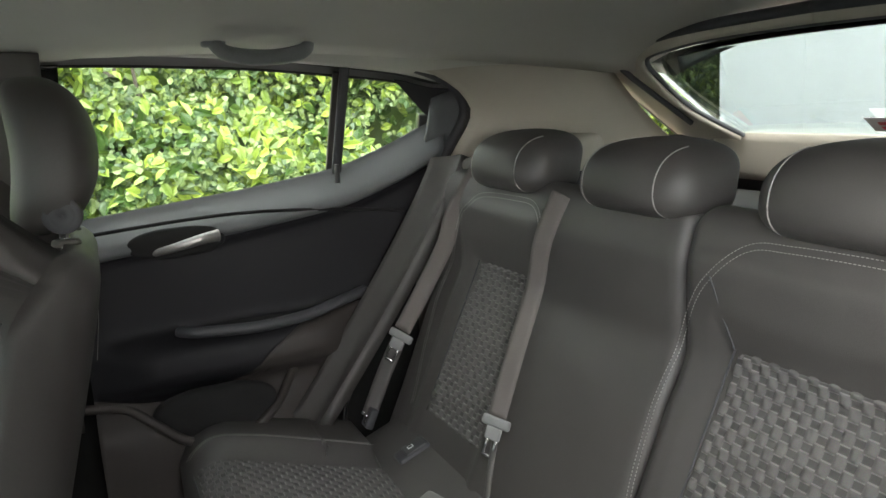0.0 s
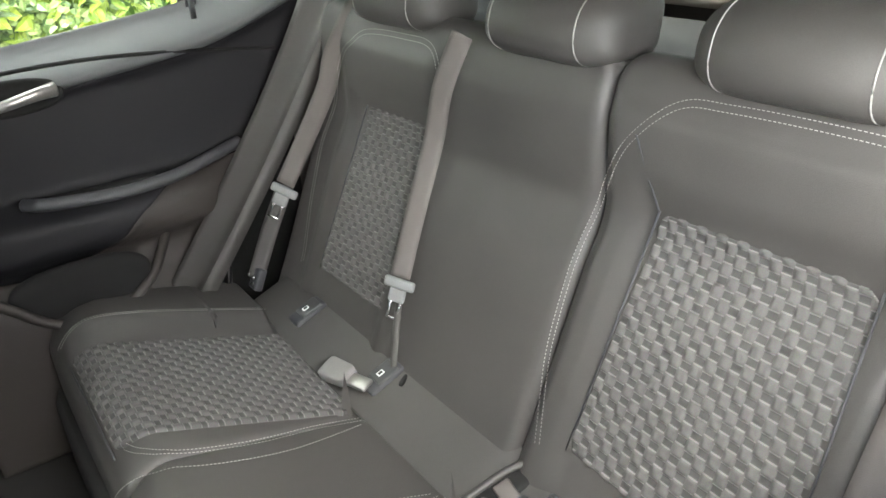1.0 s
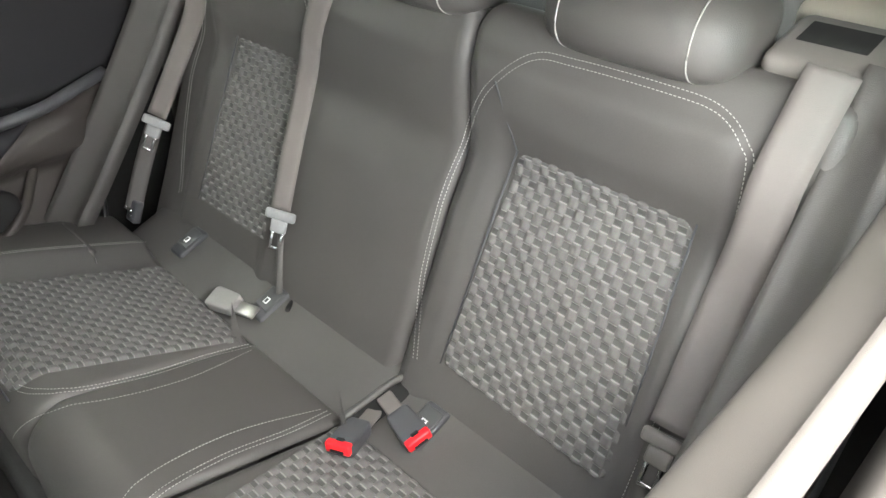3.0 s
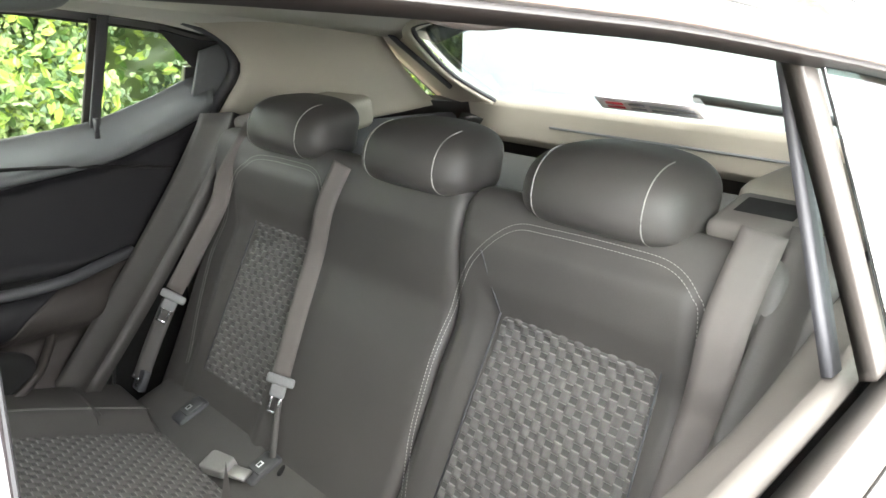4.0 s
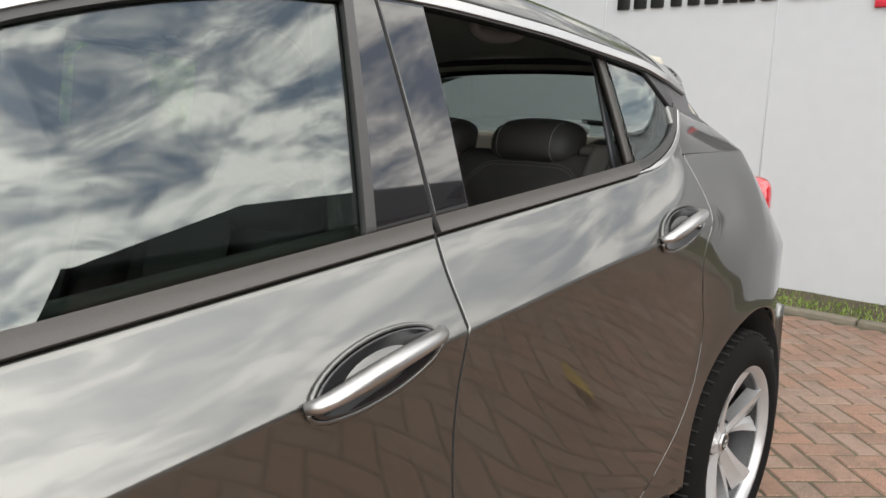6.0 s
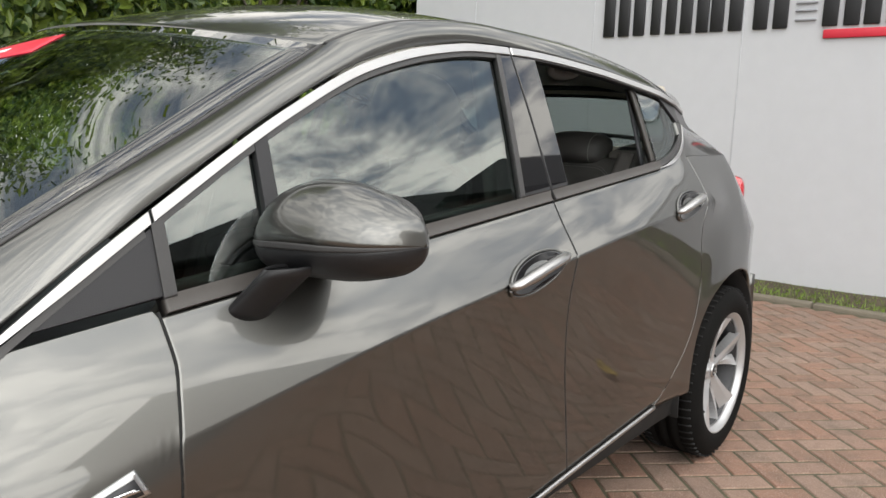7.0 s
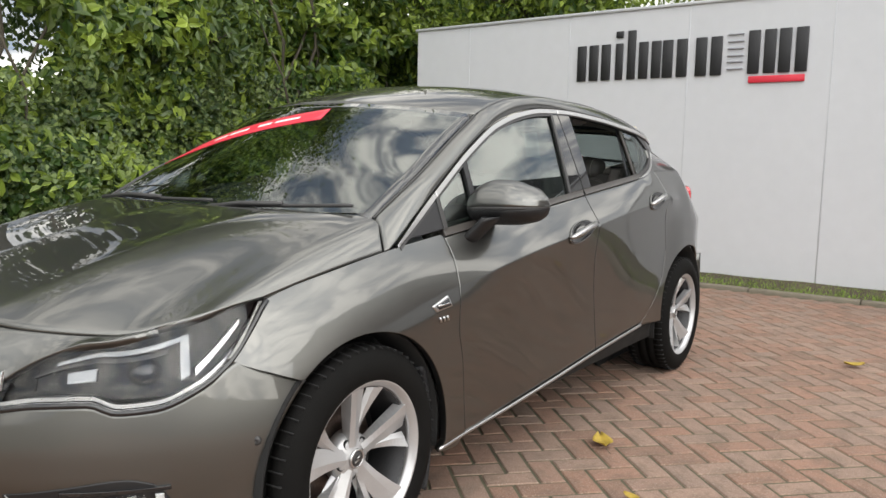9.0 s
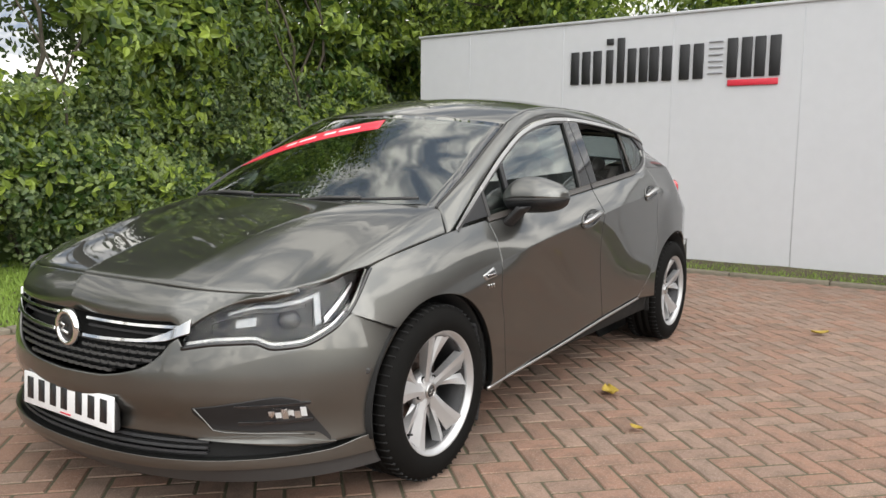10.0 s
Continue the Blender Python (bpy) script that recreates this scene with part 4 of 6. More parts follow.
def build_nose():
    def mid_hi(q):
        a = abs(q)
        return grille_low(a) - .004 if a < .325 else lamp_low(a) - .004 if a < .766 else .664 - (a - .766) * .57
    bumper = part("front_bumper", nose_panel(-.985, .985, lambda q: .298 - .038 * min(1, max(0, (abs(q) - .30) / .32)) ** 1.3, mid_hi, 110, 18, 0, .02), "paint", car)
    chin_hi = spline([(0, .236), (.35, .234), (.5, .236), (.7, .242), (.8, .262), (1, .270)])
    chin_lo = spline([(0, .196), (.3, .200), (.5, .205), (.8, .205), (1, .21)])
    part("chin", nose_panel(-.985, .985, lambda q: chin_lo(abs(q)), lambda q: chin_hi(abs(q)), 80, 6, .010, .05, .005), "paint", bumper)
    part("splitter", nose_panel(-.985, .985, lambda q: .158 - .006 * abs(q), lambda q: chin_lo(abs(q)) - .003, 80, 4, -.004, .10, .003), "satin_black", bumper)
    part("lower_intake", nose_panel(-.76, .76, const(.225), const(.306), 60, 4, -.030, .02), "void", bumper)
    for z in (.250, .266, .282):
        part("intake_bar", nose_panel(-.40, .40, const(z - .004), const(z + .004), 40, 2, -.010, .02, .001), "trim_black", bumper)
    # strip between grille and bonnet
    def strip_pt(u, v):
        t = (2 * u - 1) * .80
        a = abs(t)
        top = Vector((hood_fx(a), math.copysign(hood_fy(a), t), hood_fz(a) - .0035))
        q = qof(hood_fy(a))
        k = min(1, max(0, (q - .300) / .07))
        zl = grille_top(q) + .003
        zl = min(zl + (lamp_top(max(.335, q)) + .001 - zl) * k, hood_fz(a) - .009)
        low = nose_point(math.copysign(q, t), min(.70, zl))
        low.x -= .16 * max(0, zl - .62) * k
        low.z = zl
        p = top.lerp(low, v)
        p.x += .022 * math.sin(math.pi * v) * (1 - k * .9)
        return p
    part("nose_strip", sheet(strip_pt, steps(80, .004), steps(8, .03), .015, -1, .002), "paint", car)
    # grille: dark back, wings of chrome, honeycomb blades
    gr = part("grille", nose_panel(-.40, .40, lambda q: min(grille_low(abs(q)), .62) + .002, lambda q: grille_top(abs(q)) + .004, 40, 8, -.040, .02), "void", car)
    for r in range(5):
        z0 = .482 + .021 * r
        for i in range(-14, 15):
            y = i * .036 + (.018 if r % 2 else 0)
            q = qof(y)
            if abs(q) > .40 or grille_low(abs(q)) > z0 - .004 or abs(y) < .06 and z0 > .525:
                continue
            part("grille_blade", nose_panel(qof(y - .017), qof(y + .017), lambda qq, zz=z0, c=y: zz - .004 + 9 * (nose_point(qq, .5).y - c) ** 2, lambda qq, zz=z0, c=y: zz + .005 + 9 * (nose_point(qq, .5).y - c) ** 2, 4, 2, -.008, .02, .001), "satin_black", gr)
    for s in (-1, 1):
        q0, q1 = sorted((qof(s * .078), qof(s * .485)))
        part("chrome_wing", nose_panel(q0, q1, lambda q: .626 + .02 * max(0, abs(q) - .2), lambda q: .634 + .03 * max(0, abs(q) - .2), 26, 3, .006, .02, .003), "chrome", gr)
        low_wing = spline([(0, .576), (.06, .576), (.2, .583), (.29, .594), (.33, .612), (.40, .64)])
        part("chrome_wing", nose_panel(q0, q1, lambda q: low_wing(abs(q)) - .004, lambda q: low_wing(abs(q)) + (.005 if abs(q) < .24 else .005 + .30 * (abs(q) - .24)), 26, 3, .006, .02, .003), "chrome", gr)
        part("grille_bar", nose_panel(*sorted((qof(s * .075), qof(s * .42))), const(.600), const(.608), 16, 2, -.012, .02, .002), "trim_black", gr)
    # round emblem, a plain disc in a ring
    ex = front_x(0, .59) + .014
    em = part("emblem", lathe([(.001, .004), (.030, .006), (.044, .002), (.044, -.010), (.001, -.010)], 32, pose(ex, 0.004, .590, 0, 0, -90)), "barrel", gr)
    part("emblem_mark", tube([(ex + .009, -.026, .606), (ex + .012, .012, .600), (ex + .012, -.010, .584), (ex + .009, .024, .574)], .005, 6), "satin_chrome", em)
    part("emblem_ring", lathe([(.044, .004), (.050, .010), (.058, .008), (.062, -.002), (.062, -.012), (.044, -.012)], 36, pose(ex, 0.004, .590, 0, 0, -90)), "chrome", em)
    # number plate with bars in place of characters
    pm = pose(3.522, 0, .350, 0, -3, 0)
    pl = part("number_plate", block((.008, .52, .111), pm, .003, 2), "plate", car)
    for y in (-.205, -.135, -.065, .0, .085, .155, .222):
        w = .036
        part("plate_bar", block((.003, w, .074), pm @ Matrix.Translation((.0052, y - .01, .004)), .001, 1), "lettering", pl)
    part("plate_bar", block((.003, .06, .005), pm @ Matrix.Translation((.0052, .0, -.046)), .001, 1), "red_vinyl", pl)
    part("plate_mount", block((.03, .50, .10), pose(3.505, 0, .34), .01, 2), "satin_black", bumper)
    for s in (-1, 1):
        headlamp(s)
        fog(s, bumper)
        sensor = nose_point(s * .805, .468)
        part("parking_sensor", lathe([(.001, .003), (.010, .002), (.012, -.006), (.001, -.006)], 16, Matrix.Translation(sensor) @ pose(0, 0, 0, 0, 0, -60 * s if s > 0 else 240)), "satin_black", bumper)


def headlamp(s):
    """Swept lamp: dark bowl, chrome brow, light strip, projector and clear cover."""
    lo = lambda q: lamp_low(abs(q))

    def hi(q):
        return max(lamp_top(abs(q)) - .006, lo(q) + .003)
    q0, q1 = sorted((s * .335, s * .858))

    def lamp_pt(q, z, lift):
        p = nose_point(q, min(z, .70))
        p.y = nose_point(q, z).y
        # above the bumper the lamp leans back with the wing
        back = max(0, z - .62)
        n = Vector((p.x - 2.75, p.y * .9, 0)).normalized()
        p = p + n * (lift - .16 * back)
        p.z = z
        return p

    def lp(a, b, f, g, lift, thick, nu=24, nv=6, roll=.002):
        return sheet(lambda u, v: lamp_pt(a + (b - a) * u, f(a + (b - a) * u) + (g(a + (b - a) * u) - f(a + (b - a) * u)) * v, lift), steps(nu, .01), steps(nv, .02), thick, 1, roll)
    lamp = part("headlamp", lp(q0, q1, lo, hi, -.045, .02), "pocket_black", car, "dark headlamp with a chrome brow and clear cover")
    def band(f0, f1):
        return (lambda q: lo(q) + f0 * (hi(q) - lo(q))), (lambda q: lo(q) + f1 * (hi(q) - lo(q)))
    part("chrome_brow", lp(*sorted((s * .34, s * .775)), lambda q: lo(q) + .004, lambda q: lo(q) + .013, -.014, .02, 36, 3), "satin_chrome", lamp)
    part("light_strip", lp(*sorted((s * .44, s * .69)), *band(.70, .765), -.020, .012, 24, 3), "light_guide", lamp)
    part("light_strip", lp(*sorted((s * .672, s * .690)), *band(.20, .765), -.020, .012, 6, 8), "light_guide", lamp)
    part("indicator_bowl", lp(*sorted((s * .700, s * .800)), lambda q: lo(q) + (.14 + 2.6 * (abs(q) - .70)) * (hi(q) - lo(q)), lambda q: lo(q) + (.26 + 2.6 * (abs(q) - .70)) * (hi(q) - lo(q)), -.026, .012, 14, 4), "satin_chrome", lamp)
    part("reflector_bowl", lp(*sorted((s * .462, s * .515)), *band(.30, .50), -.030, .012, 8, 5), "light_guide", lamp)
    part("lamp_divider", lp(*sorted((s * .40, s * .65)), *band(.60, .66), -.024, .012, 20, 3), "satin_black", lamp)
    c = lamp_pt(s * .605, lo(s * .605) + .42 * (hi(s * .605) - lo(s * .605)), -.045)
    part("projector", blob((.075, .075, .062), Matrix.Translation(c), (2, 2), 20, 12), "gloss_black", lamp)
    seal = [lamp_pt(s * (.335 + .523 * t), lo(s * (.335 + .523 * t)) - .002, -.002) for t in steps(36)]
    part("lamp_seal", tube(seal, .0075, 6), "gloss_black", lamp)
    cover = part("lamp_cover", lp(q0, q1, lo, hi, -.001, .003, 30, 8), "lamp_glass", lamp)
    cover.visible_shadow = False


def fog(s, bumper):
    """Black blade-shaped pocket with a fog lamp and a painted fin below."""
    lo = spline([(.36, .386), (.406, .326), (.463, .319), (.656, .303), (.71, .262)])
    hi = spline([(.36, .390), (.42, .400), (.469, .409), (.574, .424), (.628, .408), (.664, .340), (.71, .268)])
    pocket = part("fog_pocket", nose_panel(*sorted((s * .365, s * .705)), lambda q: lo(abs(q)), lambda q: hi(abs(q)), 26, 6, .003, .03, .004), "pocket_black", bumper)
    part("fog_lamp", nose_panel(*sorted((s * .545, s * .645)), lambda q: .350, lambda q: .388 - .05 * max(0, abs(q) - .61), 12, 4, .009, .02, .004), "lamp_glass", pocket)
    for k in range(6):
        a = .549 + .0155 * k
        part("fog_facet", nose_panel(*sorted((s * a, s * (a + .0145))), lambda q, k=k: .353 + .004 * (k % 2), lambda q, k=k: .385 - .005 * ((k + 1) % 3), 3, 2, .003 + .002 * (k % 3), .01, .001), "plate" if k % 2 else "satin_chrome", pocket)
    part("fog_bezel", nose_panel(*sorted((s * .47, s * .655)), lambda q: .338, lambda q: .349, 14, 2, .008, .02, .002), "gloss_black", pocket)
    part("fog_bezel", nose_panel(*sorted((s * .47, s * .655)), lambda q: .394, lambda q: .402, 14, 2, .008, .02, .002), "gloss_black", pocket)
    lip = [nose_point(s * a, b) + Vector((.003, s * .002, 0)) for a, b in ((.372, .392), (.388, .356), (.408, .322), (.44, .315), (.52, .310), (.60, .304), (.66, .294))]
    part("pocket_lip", tube(lip, .0027, 6), "paint", bumper)
    fin = spline([(.36, .300), (.45, .292), (.58, .282), (.71, .268), (.80, .268)])
    part("bumper_fin", nose_panel(*sorted((s * .37, s * .72)), lambda q: fin(abs(q)) - .006, lambda q: fin(abs(q)) - .004 + .020 * math.sin(math.pi * min(1, max(0, (abs(q) - .37) / .35))), 26, 4, .006, .03, .006), "paint", bumper)


# ---- roof, pillars, glass ----
roof_c = spline([(-.45, 1.335), (-.2, 1.392), (0, 1.425), (.5, 1.468), (1.0, 1.482), (1.4, 1.462), (1.78, 1.396), (1.945, 1.350)])
rail_y = spline([(-.4, .47), (.2, .540), (.8, .580), (1.3, .602), (1.6, .614), (1.76, .621), (1.83, .624)])
rail_z = spline([(-.4, 1.285), (.0, 1.345), (.3, 1.378), (.8, 1.412), (1.2, 1.410), (1.5, 1.382), (1.65, 1.345), (1.752, 1.306), (1.83, 1.270)])


def roof_point(x, t):
    a = abs(t)
    z = rail_z(x) + (roof_c(x) - rail_z(x)) * (1 - a ** 2.2)
    return Vector((x, rail_y(x) * t, z))


screen_ex = spline([(0, 2.432), (.33, 2.240), (.6, 2.070), (.8, 1.915), (1, 1.752)])
screen_ey = spline([(0, .706), (.33, .698), (.6, .668), (.8, .644), (1, .621)])
screen_ez = spline([(0, .955), (.33, 1.060), (.6, 1.142), (.8, 1.222), (1, 1.303)])


def screen_point(u, v):
    """Windscreen: u -1..1 across, v 0 at its foot, 1 at the roof."""
    a = abs(u) ** 2.2
    mid = Vector((2.560 - .615 * v, 0, .935 + .410 * v + .10 * v * (1 - v)))
    edge = Vector((screen_ex(v), 0, screen_ez(v)))
    p = mid.lerp(edge, a)
    p.y = screen_ey(v) * u
    return p


def rail_inner(x):
    """Inner edge of the side rail that faces the window top at x."""
    if x > 1.70:
        return screen_point(1, min(1, max(0, (2.49 - x) / (2.49 - 1.70))))
    k = (x + .3) / 2.0
    return roof_point(-.3 + k * 2.052, 1.0)


def build_top():
    part("roof", sheet(lambda u, v: roof_point(-.13 + (1.935 - .183 * abs(2 * v - 1) ** 2.2 + .13) * u, (2 * v - 1) * .992), steps(40, .004), steps(30, .006), .02, 1, .002), "paint", car)
    for s in (-1, 1):
        def rail(u, v, s=s):
            x = -.10 + 2.588 * u
            a = rail_inner(x)
            zt = max(dlo_top(x) + .008, belt(x) + .002) if x > .06 else 1.262 + (.06 - x) * .18
            b = Vector((x, side(x, zt) + .002, zt))
            k = min(1, max(0, (2.49 - x) / .3))
            c = a.lerp(b, .5) + Vector((0, .020, .022)) * (.35 + .65 * k)
            p = a * (1 - v) ** 2 + c * 2 * v * (1 - v) + b * v * v
            p.y *= s
            return p
        part("side_rail", sheet(rail, steps(120), steps(12, .02), .02, s, .002), "paint", car)
        ditch = [roof_point(-.30 + 2.045 * t, 1.0) for t in steps(40)]
        part("roof_ditch", tube([(p.x, s * p.y, p.z - .001) for p in ditch], .004, 6), "satin_black", car)
        frame_line = [screen_point(1, t) for t in steps(20)]
        part("screen_seal", tube([(p.x, s * (p.y - .003), p.z + .0005) for p in frame_line], .0045, 6), "satin_black", car)
    ws = part("windscreen", sheet(lambda u, v: screen_point((2 * u - 1) * .985, v), steps(36), steps(20), .005, 1), "screen_glass", car)
    ws.visible_shadow = False
    part("screen_header", sheet(lambda u, v: screen_point((2 * u - 1) * .97, .945 + .045 * v) + Vector((-.010, 0, -.016)), steps(30), steps(3), .003, 1), "satin_black", ws)

    def strip(u, v, lift):
        a = Vector((-.985, .55)).lerp(Vector((.17, .925)), u) + Vector((.03, -.130)) * (1 - v)
        return screen_point(max(-.985, a.x), a.y) + Vector((.55, 0, .83)) * lift
    banner = part("sun_strip", sheet(lambda u, v: strip(u, v, .0015), steps(30), steps(4), .001, 1), "red_vinyl", ws, "red advertising strip with pale bars")
    for a, b in ((.34, .42), (.44, .56), (.62, .70), (.72, .86)):
        part("strip_bar", sheet(lambda u, v: strip(a + (b - a) * u, .42 + .20 * v, .003), steps(8), steps(2), .001, 1), "white_vinyl", banner)
    part("scuttle", sheet(lambda u, v: Vector((2.47 + .12 * v - .10 * abs(2 * u - 1) ** 2.1, (2 * u - 1) * .70, .936 + .012 * v - .015 * abs(2 * u - 1) ** 3)), steps(30), steps(4), .02, -1), "trim_black", car)
    for y0, y1 in ((-.55, .08), (.10, .62)):
        pts = [screen_point((y0 + (y1 - y0) * t) / .7, .035 + .03 * t) + Vector((.012, 0, .016)) for t in steps(16)]
        w = part("wiper", tube(pts, lambda t: .007, 6), "satin_black", car)
        part("wiper_arm", tube([pts[0] + Vector((.05, -.02, -.01)), pts[4] + Vector((.012, 0, .008)), pts[9] + Vector((.004, 0, .006))], .009, 6), "satin_black", w)
    part("aerial", tube([(.0, 0, 1.425), (-.04, 0, 1.45), (-.10, 0, 1.465)], lambda t: .016 * (1.2 - t), 8), "gloss_black", car)
    # tailgate: spoiler, rear glass, lower skin, lamps, bumper
    part("spoiler", sheet(lambda u, v: Vector((-.12 - .09 * v, (2 * u - 1) * (.53 - .03 * v), 1.397 - .085 * abs(2 * u - 1) ** 2.2 - .020 * v)), steps(24), steps(6, .03), .035, 1, .006), "paint", car)

    def rear_glass(u, v):
        a = 2 * u - 1
        return Vector((-.10 - .40 * v - .02 * abs(a) ** 2, a * (.535 + .04 * v), 1.335 - .285 * v - .035 * abs(a) ** 2.4 * (1 - .4 * v)))
    rg = part("rear_window", sheet(rear_glass, steps(24), steps(12), .004, 1), "rear_tint", car)
    rg.visible_shadow = False
    stick = part("window_sticker", sheet(lambda u, v: rear_glass(.40 + .225 * u, .610 + .10 * v) + Vector((.010, 0, -.010)), steps(8), steps(2), .0008, 1), "white_vinyl", rg, "pale dealer sticker with dark bars")
    for a, b, m_ in ((.03, .45, "grey_vinyl"), (.50, .66, "grey_vinyl"), (.72, .90, "red_vinyl")):
        for z in (.25, .58):
            part("sticker_bar", sheet(lambda u, v: rear_glass(.40 + .225 * (1 - (a + (b - a) * u)), .610 + .10 * (z + .2 * v)) + Vector((.013, 0, -.013)), steps(2), steps(1), .0008, 1), m_, stick)
    part("rear_wiper", tube([rear_glass(.60, .665) + Vector((-.01, 0, .02)), rear_glass(.78, .69) + Vector((-.01, 0, .02)), rear_glass(.95, .70) + Vector((-.01, 0, .02))], .010, 6), "satin_black", car)
    part("tailgate", sheet(lambda u, v: Vector((-.50 - .20 * math.sin(v * 1.45), (2 * u - 1) * (.60 + .12 * v), 1.06 - .46 * v)) + Vector((.10 * abs(2 * u - 1) ** 3, 0, 0)), steps(24), steps(14), .02, 1), "paint", car)
    part("rear_bumper", sheet(lambda u, v: Vector((-.78 + .20 * abs(2 * u - 1) ** 3 + .02 * math.cos(v * 3), (2 * u - 1) * .80, .60 - .38 * v)), steps(30), steps(8), .03, 1), "paint", car)
    for s in (-1, 1):
        part("tail_lamp", blob((.20, .10, .14), Matrix.Translation((-.475, s * .690, .945)) @ Euler((0, 0, s * .50)).to_matrix().to_4x4(), (3, 3)), "red_lens", car)
    part("floor_pan", block((3.7, 1.40, .06), pose(1.35, 0, .22), .02, 2), "void", car)
    part("engine_bulkhead", block((.06, 1.45, .62), pose(2.42, 0, .55), .01, 1), "void", car)


def wheel_well(cx, s, r):
    bm = sheet(lambda u, v: Vector((cx + r * math.cos(math.pi * (1.12 * u - .06)), s * (.50 + .36 * v), HUB + r * math.sin(math.pi * (1.12 * u - .06)))), steps(28), steps(4), .008, -s)
    part("arch_liner", bm, "void", car)
    flap = sheet(lambda u, v: Vector((cx - .985 * r * math.cos(.50 - .85 * v) + .012, s * (.70 + .150 * u), HUB - .10 + .30 * (1 - v) - .10 * v)), steps(6), steps(10, .03), .012, s, .003)
    bmesh.ops.recalc_face_normals(flap, faces=flap.faces)
    part("mud_flap", flap, "trim_black", car)
    part("arch_liner", lathe([(.02, 0), (r, 0), (r, -.02), (.02, -.02)], 32, pose(cx, s * .50, HUB)), "void", car)


def wheel(cx, s, name):
    """A tyre with a grooved tread, a dished alloy with five paired spokes, hub and brake disc."""
    w = part(name, lathe([(.214, .100), (.225, .112), (.255, .118), (.285, .113), (.303, .100), (.3125, .088), (.3155, .060), (.3105, .058), (.3105, .050), (.3165, .048), (.317, .016), (.311, .014), (.311, .006), (.317, .004), (.3165, -.030), (.311, -.032), (.311, -.040), (.3155, -.042), (.312, -.088), (.285, -.113), (.225, -.112), (.214, -.100)], 72), "tyre", car)
    w.matrix_basis = Matrix.Translation((cx, s * .775, HUB)) @ (Matrix() if s > 0 else Matrix.Rotation(math.pi, 4, "Z"))
    sip = bmesh.new()
    for i in range(60):
        a = i * 6.2832 / 60
        for y in (.078, -.078):
            block((.0040, .044, .007), Matrix.Rotation(a, 4, "Y") @ Matrix.Translation((0, y, .3135 if y < 0 else .3125)) @ Matrix.Rotation(-.12 if y > 0 else .12, 4, "X"), 0, 1, sip)
    part("tread", sip, "void", w)["kind"] = "stuff"
    part("rim", lathe([(.205, .086), (.214, .098), (.221, .102), (.2265, .108), (.2255, .1115), (.219, .108), (.207, .094), (.200, .080)], 72), "alloy", w)
    part("rim_barrel", lathe([(.200, .082), (.198, -.085), (.212, -.102), (.218, -.100), (.206, -.080), (.206, .086)], 64), "barrel", w)
    part("brake_disc", lathe([(.05, -.010), (.140, -.010), (.140, -.032), (.05, -.032)], 40), "disc", w)
    part("brake_backing", lathe([(.01, -.045), (.196, -.045), (.196, -.060), (.01, -.060)], 32), "void", w)
    part("hub", lathe([(.001, .064), (.026, .064), (.032, .060), (.052, .057), (.068, .046), (.072, .010), (.001, .010)], 40), "alloy", w)
    cap = part("hub_cap", lathe([(.001, .071), (.0215, .070), (.0225, .064), (.001, .058)], 28), "satin_black", w)
    part("cap_ring", lathe([(.0215, .069), (.0235, .0715), (.0275, .069), (.028, .058), (.0215, .058)], 28), "satin_chrome", cap)
    part("cap_mark", tube([(-.011, .0715, .007), (.004, .0722, .002), (-.004, .0722, -.003), (.011, .0715, -.008)], .0022, 6), "satin_chrome", cap)
    part("valve", tube([(.155, .078, -.115), (.150, .098, -.111)], .004, 8), "void", w)
    for k in range(5):
        base = k * 6.2832 / 5
        # a broad blade that twists towards the rim, and a slimmer twin that leans away from it
        for r0, a0, a1, w0, w1, drop, tilt in ((.034, .02, .08, .022, .041, 0, .012), (.060, -.17, -.33, .010, .023, .006, -.013)):
            def spoke(u, v, base=base, r0=r0, a0=a0, a1=a1, w0=w0, w1=w1, drop=drop, tilt=tilt):
                r = r0 + (.214 - r0) * u
                a = base + a0 + (a1 - a0) * u ** .9
                c = 2 * v - 1
                half = (w0 + (w1 - w0) * u ** 1.5) * c
                face = .010 * (1 - abs(c - .25) / 1.25) * (1 - .6 * u) + tilt * c * u
                return Vector((r * math.sin(a) + half * math.cos(a), .054 + .032 * u ** 1.3 + face - drop, r * math.cos(a) - half * math.sin(a)))
            bm = sheet(spoke, steps(12), [0, .10, .625, .90, 1], .034, 1)
            bmesh.ops.recalc_face_normals(bm, faces=bm.faces)
            part("spoke", bm, "alloy", w, smooth=False)
        a = k * 6.2832 / 5 + .52
        part("wheel_bolt", lathe([(.001, .052), (.009, .052), (.0125, .0585), (.014, .057), (.014, .03), (.001, .03)], 16, Matrix.Rotation(a, 4, "Y") @ Matrix.Translation((0, 0, .049))), "void", w)
    part("brake_caliper", block((.06, .05, .11), pose(.125 if cx > 1 else -.12, -.02, .03), .012, 2), "disc", w)
    return w


